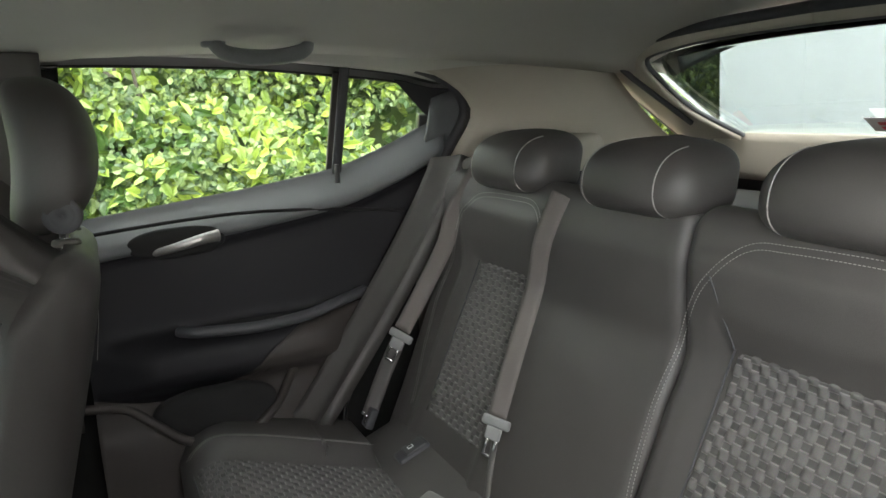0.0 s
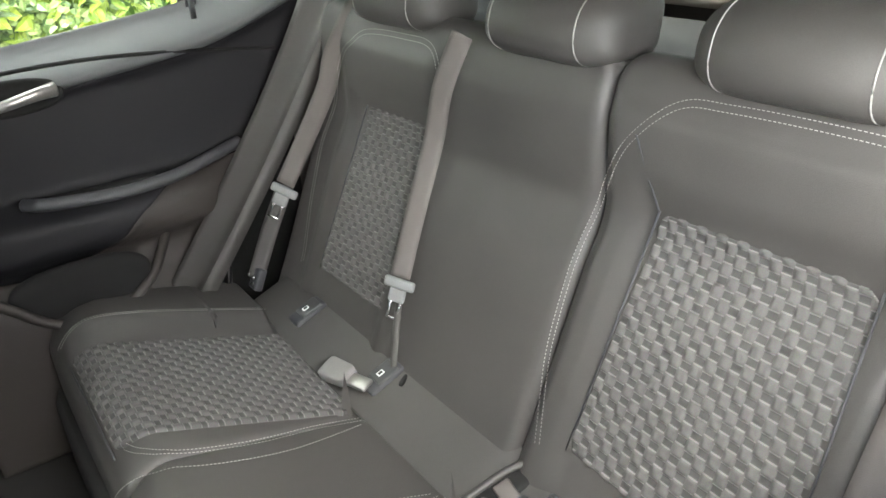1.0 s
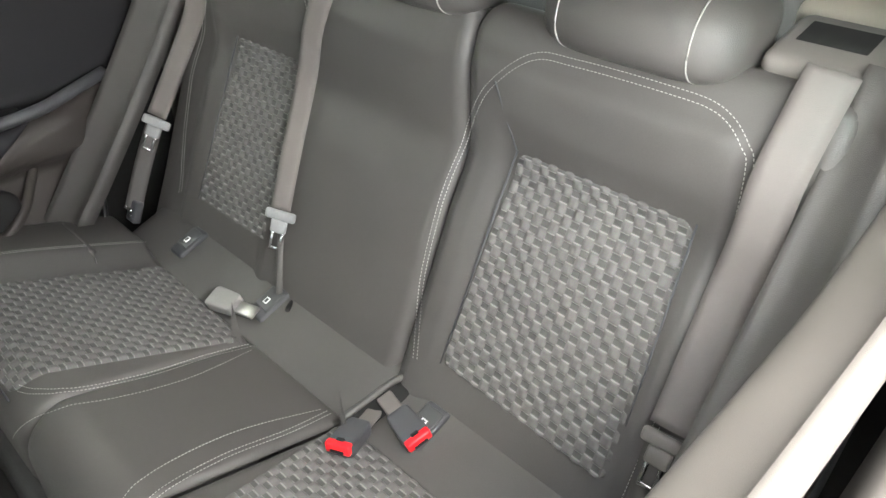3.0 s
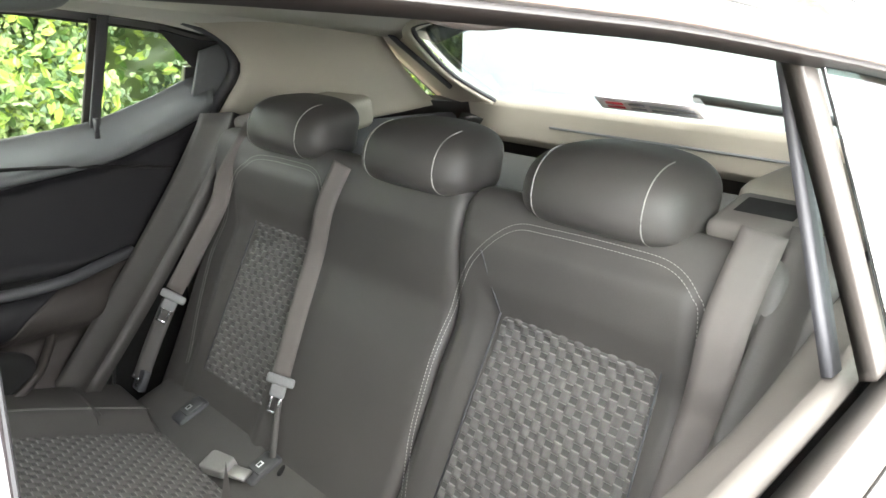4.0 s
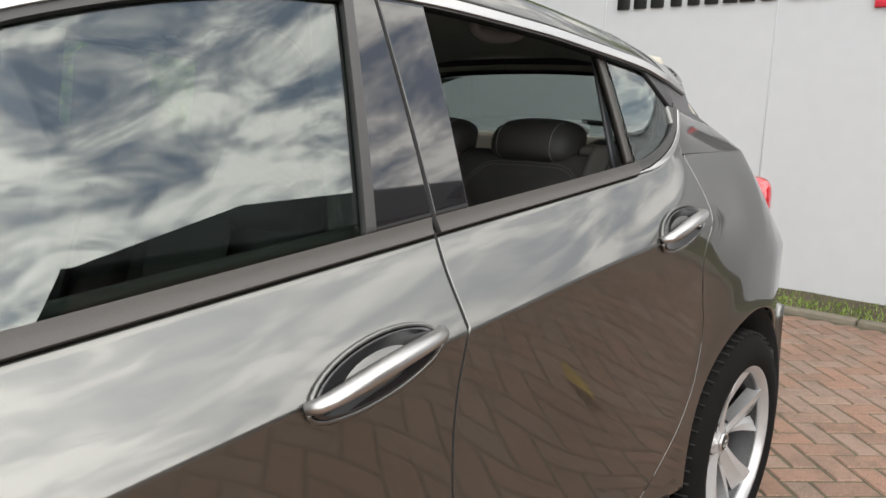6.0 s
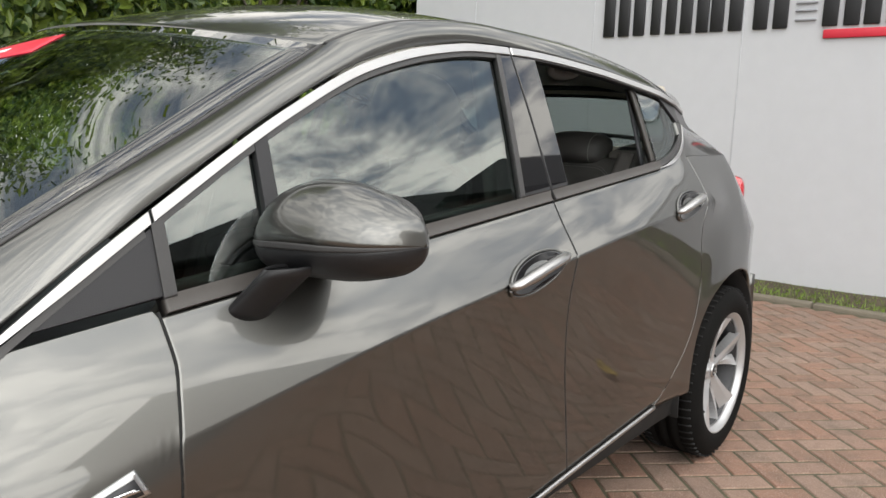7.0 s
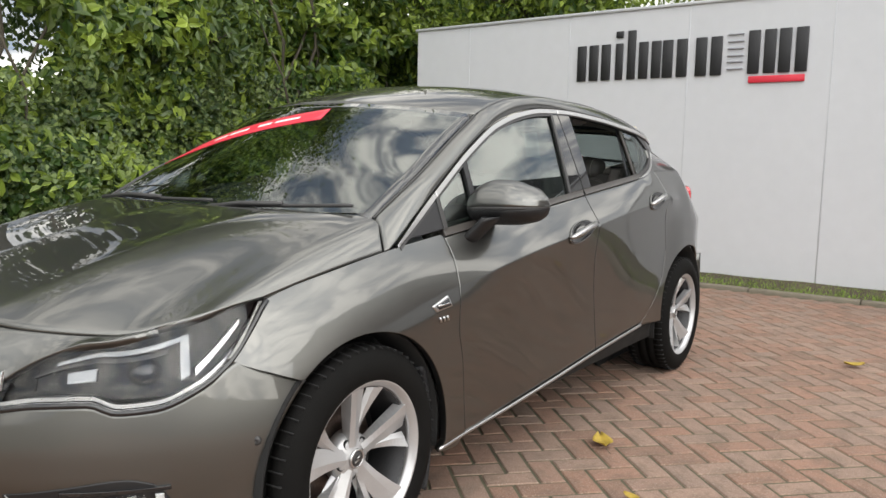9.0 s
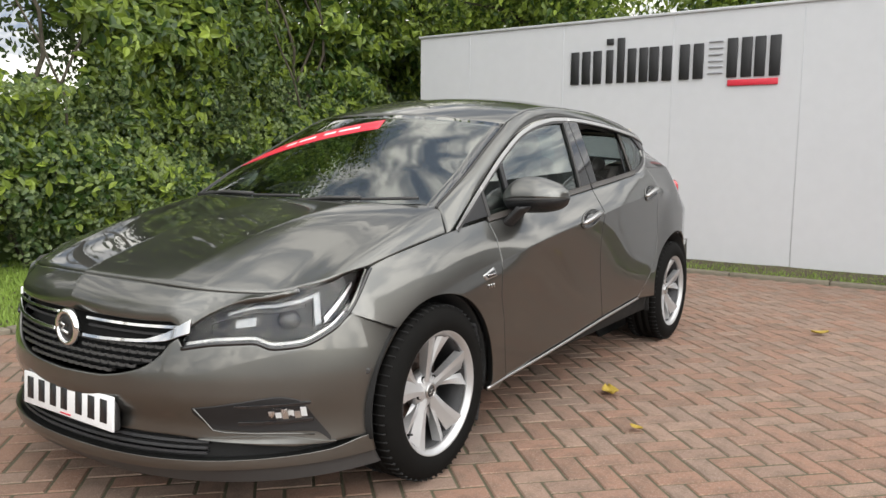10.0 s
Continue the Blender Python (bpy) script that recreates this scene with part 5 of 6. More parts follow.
def badge():
    s = 1
    def on(x, z, l):
        return Vector((x, side(x, z) + l, z))
    b = part("wing_badge", sheet(lambda u, v: on(2.290 + .082 * u + .018 * (v - .5), .684 + .008 * (1 - u) + (.036 - .016 * u) * v, .005), steps(8, .05), steps(4, .1), .005, -1, .003), "satin_chrome", car)
    part("badge_inset", sheet(lambda u, v: on(2.298 + .062 * u + .011 * (v - .5), .691 + .005 * (1 - u) + (.022 - .010 * u) * v, .0065), steps(4), steps(2), .002, -1), "barrel", b)
    part("badge_bar", sheet(lambda u, v: on(2.300 + .056 * u + .008 * (v - .5), .699 + .003 * (1 - u) + .005 * v, .0078), steps(4), steps(2), .002, -1), "chrome", b)
    for i in range(3):
        part("trim_mark", sheet(lambda u, v: on(2.296 + .019 * i + .009 * u + .006 * v, .650 + .016 * v, .003), steps(2), steps(2), .002, -1), "satin_chrome", car)


body_side(1)
body_side(-1)
build_nose()
build_top()
badge()
for wx, nm, wr in ((FX, "front_wheel", .356), (RX, "rear_wheel", .385)):
    for s in (1, -1):
        wheel(wx, s, nm)
        wheel_well(wx, s, wr + .004)

# ---------------- the cabin ----------------
M["leather"] = mat("seat_leatherette", (0.060, 0.0568, 0.0540), 0.52, 0, 0.16, 9, 900, 0.22)
M["cabin_black"] = mat("cabin_plastic", (0.046, 0.047, 0.052), 0.55, 0, 0.15, 10, 1200, 0.25)
M["cabin_grey"] = mat("cabin_grey_plastic", (0.125, 0.115, 0.106), 0.6, 0, 0.15, 10, 1200, 0.25)
M["door_plastic"] = mat("door_plastic", (0.009, 0.009, 0.011), 0.6, 0, 0.15, 10, 1200, 0.25, spec=0.3)
M["door_brown"] = mat("door_lower_plastic", (0.034, 0.029, 0.026), 0.6, 0, 0.15, 10, 1200, 0.25)
M["ledge_grey"] = mat("ledge_plastic", (0.085, 0.09, 0.094), 0.55, 0, 0.15, 10, 1200, 0.25)
# dark grey plastic toned beige: the skylight on the near ledge is in the colour
M["sill_skylit"] = mat("sill_plastic_skylit", (0.066, 0.060, 0.053), 0.6, 0, 0.12, 10, 1200, 0.2)
M["headlining"] = mat("headlining_cloth", (0.56, 0.545, 0.50), 0.9, 0, 0.06, 7, 1500, 0.2)
M["pillar_trim"] = mat("pillar_trim", (0.43, 0.395, 0.33), 0.62, 0, 0.05, 7, 1200, 0.15)
M["webbing"] = mat("belt_webbing", (0.120, 0.108, 0.102), 0.7, 0, 0.1, 30, 1400, 0.3)
M["tongue_grey"] = mat("tongue_plastic", (0.21, 0.215, 0.22), 0.5, 0, 0.08, 30, 300)
M["buckle_grey"] = mat("buckle_plastic", (0.20, 0.195, 0.19), 0.5, 0, 0.08, 30, 300)
M["buckle_dark"] = mat("buckle_dark_plastic", (0.050, 0.052, 0.053), 0.5, 0, 0.08, 30, 300)
M["steel_grey"] = mat("dull_steel", (0.30, 0.29, 0.28), 0.35, 0.7, 0.08, 30, 300)
M["steel"] = mat("belt_steel", (0.66, 0.66, 0.67), 0.22, 1.0, 0.05, 30, 300)
M["red_button"] = mat("red_button", (0.75, 0.012, 0.02), 0.35, 0, 0.05, 60, 300)
M["thread"] = mat("pale_thread", (0.33, 0.325, 0.31), 0.8, 0, 0.1, 100, 900)
M["carpet"] = mat("cabin_carpet", (0.035, 0.034, 0.033), 0.95, 0, 0.3, 20, 700, 0.8)


CELL_W, CELL_H = .0150, .0117


def weave_mat():
    """Woven upholstery: staggered pads of two greys between darker and paler threads."""
    m = bpy.data.materials.new("woven_cloth")
    m.use_nodes = True
    n, l = m.node_tree.nodes, m.node_tree.links
    b = n["Principled BSDF"]
    uv, nz, mx = n.new("ShaderNodeTexCoord"), n.new("ShaderNodeTexNoise"), n.new("ShaderNodeMix")
    sep = n.new("ShaderNodeSeparateXYZ")
    l.new(uv.outputs["UV"], sep.inputs["Vector"])

    def op(kind, a, b=None, c=None):
        k = n.new("ShaderNodeMath")
        k.operation = kind
        for slot, val in enumerate((a, b, c)):
            if val is None:
                continue
            if isinstance(val, (int, float)):
                k.inputs[slot].default_value = val
            else:
                l.new(val, k.inputs[slot])
        return k.outputs["Value"]
    col = op("DIVIDE", sep.outputs["X"], CELL_W)
    fu = op("FRACT", col)
    s = op("ABSOLUTE", op("SUBTRACT", op("MULTIPLY", op("FRACT", op("DIVIDE", op("ADD", op("DIVIDE", sep.outputs["Y"], CELL_H), op("MODULO", op("FLOOR", col), 2.0)), 2.0)), 2.0), 1.0))
    across = op("ABSOLUTE", op("SUBTRACT", fu, .5))
    mid = op("LESS_THAN", across, .42)
    dash = op("MULTIPLY", mid, op("LESS_THAN", s, .30))
    rim = op("MULTIPLY", op("LESS_THAN", across, .46), op("MULTIPLY", op("GREATER_THAN", s, .31), op("LESS_THAN", s, .45)))
    tone = op("ADD", op("SUBTRACT", .092, op("MULTIPLY", dash, .034)), op("MULTIPLY", rim, .055))
    grey = n.new("ShaderNodeCombineColor")
    for ch, k in (("Red", 1.03), ("Green", 1.0), ("Blue", .97)):
        l.new(op("MULTIPLY", tone, k), grey.inputs[ch])
    nz.inputs["Scale"].default_value, nz.inputs["Detail"].default_value = 900, 4
    l.new(uv.outputs["UV"], nz.inputs["Vector"])
    mx.data_type, mx.blend_type = "RGBA", "OVERLAY"
    mx.inputs["Factor"].default_value = 0.35
    l.new(grey.outputs["Color"], mx.inputs["A"])
    l.new(nz.outputs["Color"], mx.inputs["B"])
    l.new(mx.outputs["Result"], b.inputs["Base Color"])
    b.inputs["Roughness"].default_value = 0.85
    bp = n.new("ShaderNodeBump")
    bp.inputs["Strength"].default_value, bp.inputs["Distance"].default_value = 0.4, 0.001
    l.new(nz.outputs["Fac"], bp.inputs["Height"])
    l.new(bp.outputs["Normal"], b.inputs["Normal"])
    return m


M["weave"] = weave_mat()


def ring_steps(n, r):
    """Steps 0..1 that crowd into a rounded edge of width r at both ends."""
    edge = [r * (1 - math.cos(math.pi / 2 * k / 5)) for k in range(6)]
    return edge + [r + (1 - 2 * r) * i / n for i in range(1, n)] + [1 - e for e in edge[::-1]]


def pad(P, a0, a1, b0, b1, r, thick, corner=0.05, dome=0.0, n=(18, 18), extra=None, flip=1):
    """An upholstered pad over the surface P(a, b, off), with rolled edges and rounded corners."""
    la, lb = a1 - a0, b1 - b0

    def fn(u, v):
        a, b = a0 + la * u, b0 + lb * v
        ca = min(max(a, a0 + corner), a1 - corner)
        cb = min(max(b, b0 + corner), b1 - corner)
        da, db = a - ca, b - cb
        ln = math.hypot(da, db)
        if ln > corner and da and db:
            a, b = ca + da * corner / ln, cb + db * corner / ln
            d = 0
        elif da and db:
            d = corner - ln
        else:
            d = min(a - a0, a1 - a, b - b0, b1 - b)
        off = -r + math.sqrt(max(0, r * r - (r - d) ** 2)) if d < r else 0
        s, t = 2 * (a - a0) / la - 1, 2 * (b - b0) / lb - 1
        off += dome * (1 - s ** 4) * (1 - t ** 4)
        if extra:
            off += extra(a, b)
        return P(a, b, off)
    return sheet(fn, ring_steps(n[0], r / abs(la)), ring_steps(n[1], r / abs(lb)), thick, flip)


def cloth(P, corners, off, flip=1, pitch=0.0019):
    """Woven cloth with real relief over P, inside four corners (a, b): near-low, far-low, far-high, near-high."""
    bm = bmesh.new()
    uvl = bm.loops.layers.uv.new("UVMap")
    q = [Vector(c) for c in corners]
    na = int(max((q[1] - q[0]).length, (q[2] - q[3]).length) / pitch)
    nb = int(max((q[3] - q[0]).length, (q[2] - q[1]).length) / (pitch * .86))
    grid, uvs = [], []
    for i in range(na + 1):
        row, ur = [], []
        for j in range(nb + 1):
            u, v = i / na, j / nb
            c = q[0] * (1 - u) * (1 - v) + q[1] * u * (1 - v) + q[2] * u * v + q[3] * (1 - u) * v
            ua, ub = u * (q[1] - q[0]).length, v * (q[3] - q[0]).length
            ci = math.floor(ua / CELL_W)
            fu = (ua / CELL_W) % 1
            sv = abs(((ub / CELL_H + ci % 2) / 2 % 1) * 2 - 1)
            k = min(1, max(0, (sv - .24) / .36))
            h = .0030 * math.sin(math.pi * fu) ** .5 * k * k * (3 - 2 * k) + .0006
            edge = min(u * na, (1 - u) * na, v * nb, (1 - v) * nb)
            sink = -.004 * max(0, 1 - edge / 2)
            cu, cv = .024 - min(ua, (1 - u) * (q[1] - q[0]).length), .024 - min(ub, (1 - v) * (q[3] - q[0]).length)
            if cu > 0 and cv > 0 and math.hypot(cu, cv) > .024:
                sink -= .02
            row.append(bm.verts.new(P(c.x, c.y, off + h + sink)))
            ur.append((ua, ub))
        grid.append(row)
        uvs.append(ur)
    for i in range(na):
        for j in range(nb):
            ids = ((i, j), (i + 1, j), (i + 1, j + 1), (i, j + 1))
            f = bm.faces.new([grid[a][b] for a, b in (ids if flip > 0 else ids[::-1])])
            for lp, (a, b) in zip(f.loops, ids if flip > 0 else ids[::-1]):
                lp[uvl].uv = uvs[a][b]
    return bm


def smooth_path(pts, n):
    """Even places along a rounded line through pts."""
    pts = [Vector(p) for p in pts]
    out = []
    for i in range(len(pts) - 1):
        p0, p1, p2, p3 = pts[max(i - 1, 0)], pts[i], pts[i + 1], pts[min(i + 2, len(pts) - 1)]
        for k in range(n):
            t = k / n
            out.append(.5 * (2 * p1 + (p2 - p0) * t + (2 * p0 - 5 * p1 + 4 * p2 - p3) * t * t + (3 * p1 - p0 - 3 * p2 + p3) * t ** 3))
    return out + [pts[-1]]


def stitches(line, length=.0032, gap=.0022, w=.00052):
    """A row of separate stitches along a line."""
    bm = bmesh.new()
    seg = [(b - a).length for a, b in zip(line, line[1:])]
    total, s = sum(seg), 0.0
    cum = [0]
    for d in seg:
        cum.append(cum[-1] + d)

    def at(x):
        i = max(0, min(len(seg) - 1, next((k for k in range(len(seg)) if cum[k + 1] >= x), len(seg) - 1)))
        return line[i].lerp(line[i + 1], (x - cum[i]) / max(seg[i], 1e-9))
    while s + length < total:
        a, b = at(s), at(s + length)
        d = (b - a).normalized()
        e = d.orthogonal().normalized()
        f = d.cross(e)
        ring = lambda c: [bm.verts.new(c + e * w * math.cos(q) + f * w * math.sin(q)) for q in (0, 1.571, 3.142, 4.712)]
        m0, m1, m2 = ring(a), ring(a.lerp(b, .5) + (e * 0)), ring(b)
        for r0, r1 in ((m0, m2),):
            for k in range(4):
                bm.faces.new((r0[k], r0[(k + 1) % 4], r1[(k + 1) % 4], r1[k]))
        for vtx in m1:
            bm.verts.remove(vtx)
        s += length + gap
    return bm


BK = .45
BN = Vector((1, 0, BK)).normalized()
back_x = spline([(.45, .545), (.545, .500), (.60, .474), (.70, .430), (.80, .386), (.898, .344), (.95, .345), (.997, .345), (1.04, .335), (1.073, .319), (1.10, .298)])


def back(y, z, off=0.0):
    """A place on the rear seat's backrest."""
    return Vector((back_x(z), y, z)) + BN * off


def seat(x, y, off=0.0):
    """A place on the rear seat's cushion, which rises to the front and rolls over its edge."""
    if x > .89:
        t = (x - .89) / .07
        if t <= 1.5708:
            return Vector((.89, y, .520)) + Vector((math.sin(t), 0, math.cos(t))) * (.07 + off)
        return Vector((.96 + off, y, .520 - (t - 1.5708) * .07))
    z = .512 + ((x - .59) * .26 if x > .59 else (.59 - x) * .38)
    return Vector((x, y, z)) + Vector((-.2 if x > .60 else .2, 0, 1)).normalized() * off


def stitch_part(parent, pts, surf, lift, rows=(0.0, .007), n=8):
    """One or two parallel rows of stitches along a line given on a surface."""
    line2 = smooth_path([(a, b, 0) for a, b in pts], n)
    for o in rows:
        moved = []
        for i, p in enumerate(line2):
            d = (line2[min(i + 1, len(line2) - 1)] - line2[max(i - 1, 0)]).normalized()
            moved.append(surf(p.x - d.y * o, p.y + d.x * o, lift))
        ob = part("stitching", stitches(moved), "thread", parent, "pale twin stitching")
        ob["kind"] = "stuff"


def rear_seat():
    rs = thing("rear_seat", "dark leatherette rear bench with woven grey cloth panels", "car seat")
    SPLIT = .133
    cloth_on_back = {1: [(.214, .604), (.510, .592), (.497, .911), (.233, .910)], -1: [(.214, .604), (.478, .600), (.453, .907), (.225, .909)]}
    line = {1: [(.176, .592), (.158, .65), (.143, .712), (.137, .81), (.141, .87), (.168, .95), (.198, .993), (.249, 1.034), (.31, 1.041), (.43, 1.043), (.492, 1.039), (.527, 1.016), (.539, .985), (.539, .84), (.537, .592)],
            -1: [(.215, .93), (.205, .99), (.235, 1.035), (.31, 1.041), (.43, 1.036), (.480, 1.013), (.515, .985), (.553, .92), (.575, .84), (.562, .72), (.537, .620), (.533, .592)]}

    def relief(y, z):
        """The stitched panels stand proud of their surround, and their middles are hollowed."""
        a = abs(y)
        inside = min(a - (.150 if y > 0 else .215), .53 - a, 1.031 - z)
        up = .007 * max(0, min(1, inside / .012))
        hollow = min(a - (.19 if y > 0 else .225), .525 - a, .95 - z)
        up -= .009 * max(0, min(1, hollow / .035))
        return up + (.010 * max(0, (a - .575) / .05) ** 1.5 if a > .575 else 0)
    # the narrow and the wide part of the split backrest
    halves = {}
    for s, y0, y1 in ((1, SPLIT + .0015, .625), (-1, -.625, SPLIT - .0015)):
        halves[s] = part("backrest", pad(back, y0, y1, .47, 1.088, .022, .10, .035, .002, (60, 60), relief, 1), "leather", rs)
    for s in (1, -1):
        bk = halves[s]
        part("cloth_panel", cloth(back, [(s * a, b) for a, b in cloth_on_back[s]], .0005, s), "weave", bk, "woven grey cloth with a staggered pad pattern")
        stitch_part(bk, [(s * a, b) for a, b in line[s]], back, .0082, (0.0, .008 * s))
        seam = [back(s * (cloth_on_back[s][3][0] - .036 * t), .910 + .085 * t, .0095 - .006 * (1 - t)) for t in steps(6)]
        part("panel_seam", tube(seam, .0014, 5), "cabin_black", bk)
        frame_pts = [back(s * a, b, .001) for a, b in cloth_on_back[s]]
        part("panel_welt", tube([frame_pts[k % 4] for k in (3, 0)], .0016, 5), "cabin_black", bk)
        part("panel_welt", tube([frame_pts[k % 4] for k in (1, 2)], .0016, 5), "cabin_black", bk)
    # cushion: rear band, two cloth seats with bolsters, plain middle
    on_seat = lambda y, x, o: seat(x, y, o)
    part("rear_band", pad(on_seat, -.60, .60, .45, .596, .008, .05, .02, .002, (40, 14), lambda y, x: -.016 * math.exp(-((y - .152 + (x - .494) * .22) / .016) ** 2) * (1 if x > .49 else 0), -1), "leather", rs)
    for s in (1, -1):
        y0, y1 = sorted((s * .128, s * .660))

        def swell(y, x, s=s):
            a = s * y
            rise = .030 * max(0, min(1, (a - .440 - (x - .58) * .17) / .05))
            return rise * (1 if x < .87 else max(0, 1 - (x - .87) / .09)) - .006 * max(0, 1 - (a - .128) / .02)
        cu = part("cushion", pad(on_seat, y0, y1, .590, 1.15, .016, .10, .03, .003, (44, 56), swell, -1), "leather", rs)
        c = [(.135, .603), (.432, .592), (.500, .945), (.200, .945)]
        part("cloth_panel", cloth(on_seat, [(s * a, b) for a, b in c], .0040, -s), "weave", cu, "woven grey cloth with a staggered pad pattern")
        part("front_seam", tube([seat(.951, s * (.200 + .30 * t), .004) for t in steps(8)], .0018, 5), "cabin_black", cu)
        stitch_part(cu, [(s * .490, .60), (s * .515, .70), (s * .538, .82), (s * .533, .90), (s * .50, .935)], on_seat, .0330, (0.0, .006))
    mid = part("cushion", pad(on_seat, -.126, .126, .590, 1.15, .010, .10, .02, .004, (20, 44), None, -1), "leather", rs)
    for s in (1, -1):
        stitch_part(halves[s], [(s * .112, .606), (s * .117, .68), (s * .115, .78), (s * .131, .875), (s * .165, .91), (s * .20, .925)], on_seat, .0062, (0.0, .008 * s))
        stitch_part(mid, [(s * .095, .612), (s * .074, .73), (s * .080, .83), (s * .100, .90), (s * .125, .935), (s * .165, .99)], on_seat, .0055, (0.0,))
    # child-seat anchor covers let into the band
    lean = Matrix.Rotation(radians(21), 4, "Y")
    for y, x in ((-.440, .528), (-.162, .528), (.240, .531), (.506, .520)):
        m = Matrix.Translation(seat(x, y, .002)) @ lean
        cov = part("anchor_cover", block((.072, .044, .014), m, .006, 3), "cabin_black", rs)
        part("anchor_flap", block((.044, .036, .006), m @ Matrix.Translation((-.006, 0, .0075)), .0025, 2), "buckle_dark", cov)
        part("anchor_mark", block((.013, .011, .0012), m @ Matrix.Translation((.0, 0, .0109)), .0005, 1), "plate", cov)
        part("anchor_mark", block((.008, .006, .0012), m @ Matrix.Translation((.0, 0, .0114)), .0004, 1), "buckle_dark", cov)
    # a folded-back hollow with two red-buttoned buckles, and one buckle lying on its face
    # near-black blobs lie on the band as the shade inside the buckle slots
    part("buckle_slot_shade", blob((.010, .036, .010), Matrix.Translation(seat(.508, -.126, .0)) @ Matrix.Rotation(radians(-58), 4, "Z"), (3, 2.5)), "void", rs)
    part("buckle_slot_shade", blob((.120, .040, .020), Matrix.Translation(seat(.550, .158, -.002)) @ lean @ Matrix.Rotation(radians(-13), 4, "Z"), (3, 2.5)), "void", rs)
    fold = tube(smooth_path([seat(.600, .130, .004), seat(.553, .139, .007), seat(.510, .150, .008), seat(.494, .161, .006), seat(.498, .176, .004)], 6), lambda t: .0055, 8)
    part("slot_fold", fold, "leather", rs)

    def buckle(p0, p1, tone, button):
        """A buckle lying from its stalk end p0 to its mouth p1."""
        p0, p1 = Vector(p0), Vector(p1)
        ax = (p1 - p0).normalized()
        az = (Vector((.35, 0, 1)) - ax * ax.dot(Vector((.35, 0, 1)))).normalized()
        ay = az.cross(ax)
        m = Matrix.Translation(p1 - ax * .031) @ Matrix((ax, ay, az)).transposed().to_4x4()

        def taper(p):
            return Vector((p.x, p.y * (1 + 2.6 * (p.x + .031)) * .90, p.z))
        b = part("buckle", blob((.064, .042, .024), m, (7, 7), 36, 18, taper), tone, rs)
        part("stalk", block((.050, .026, .008), m @ Matrix.Translation((-.050, 0, -.004)), .003, 2), "webbing" if button else "steel_grey", b)
        if button:
            part("release_button", block((.013, .040, .017), m @ Matrix.Translation((.0290, 0, .0042)), .003, 2), "red_button", b)
            part("button_slot", block((.004, .022, .004), m @ Matrix.Translation((.0360, 0, .001)), .001, 1), "void", b)
            part("button_notch", block((.006, .012, .004), m @ Matrix.Translation((.0235, 0, .0125)), .001, 1), "void", b)
        return b
    buckle(seat(.564, -.175, .020), seat(.582, -.256, .018), "buckle_grey", False)
    buckle(seat(.573, .166, .016), seat(.655, .194, .016), "cabin_black", True)
    buckle(seat(.545, .198, .020), seat(.558, .263, .022), "cabin_black", True)
    part("seat_base", block((.42, 1.30, .20), pose(.77, 0, .36), .03, 2), "carpet", rs)


rear_seat()


def headrest(x, y, z, wid=.275, tall=.130, group="rear headrests", label="rounded dark leatherette headrest with pale piped seams on the rear seat"):
    h = thing("headrest", label, "headrest", group)

    def bend(p):
        return Vector((p.x - .20 * p.z + .030 * (1 - (p.z / .07) ** 2) - .06 * (p.y / wid) ** 2, p.y * (1 - .6 * max(0, -p.z - .02)), p.z - .010 * (p.y / (wid / 2)) ** 2))
    m = Matrix.Translation((x, y, z))
    part("pad", blob((.135, wid, tall), m, (4.0, 3.2), 52, 30, bend), "leather", h)
    for s in (1, -1):
        yy = s * wid * .33
        e = 3.2

        def at(f):
            cf = math.cos(f) ** (2 / e)
            q = min(.999, abs(yy) / (wid / 2) / cf)
            p = Vector((.0675 * cf * (1 - q ** 4.0) ** (1 / 4.0), yy, .5 * tall * math.copysign(abs(math.sin(f)) ** (2 / e), f)))
            return m @ (bend(p) + Vector((.0006, 0, .0006)))
        end = math.acos((abs(yy) / (wid / 2)) ** (e / 2)) * .97
        loop = [at(-min(end, 1.0) + (end + min(end, 1.0)) * i / 30) for i in range(31)]
        part("seam", tube(loop, .0010, 5), "thread", h)
        part("post", tube([(x - .015, y + s * .055, z - .12), (x - .02, y + s * .055, z - .03)], .006, 8), "steel", h)
    return h


for hy in (.372, .012, -.362):
    headrest(.268, hy, 1.112 if abs(hy) > .1 else 1.108, .254 if abs(hy) > .1 else .248, .114 if abs(hy) > .1 else .110)


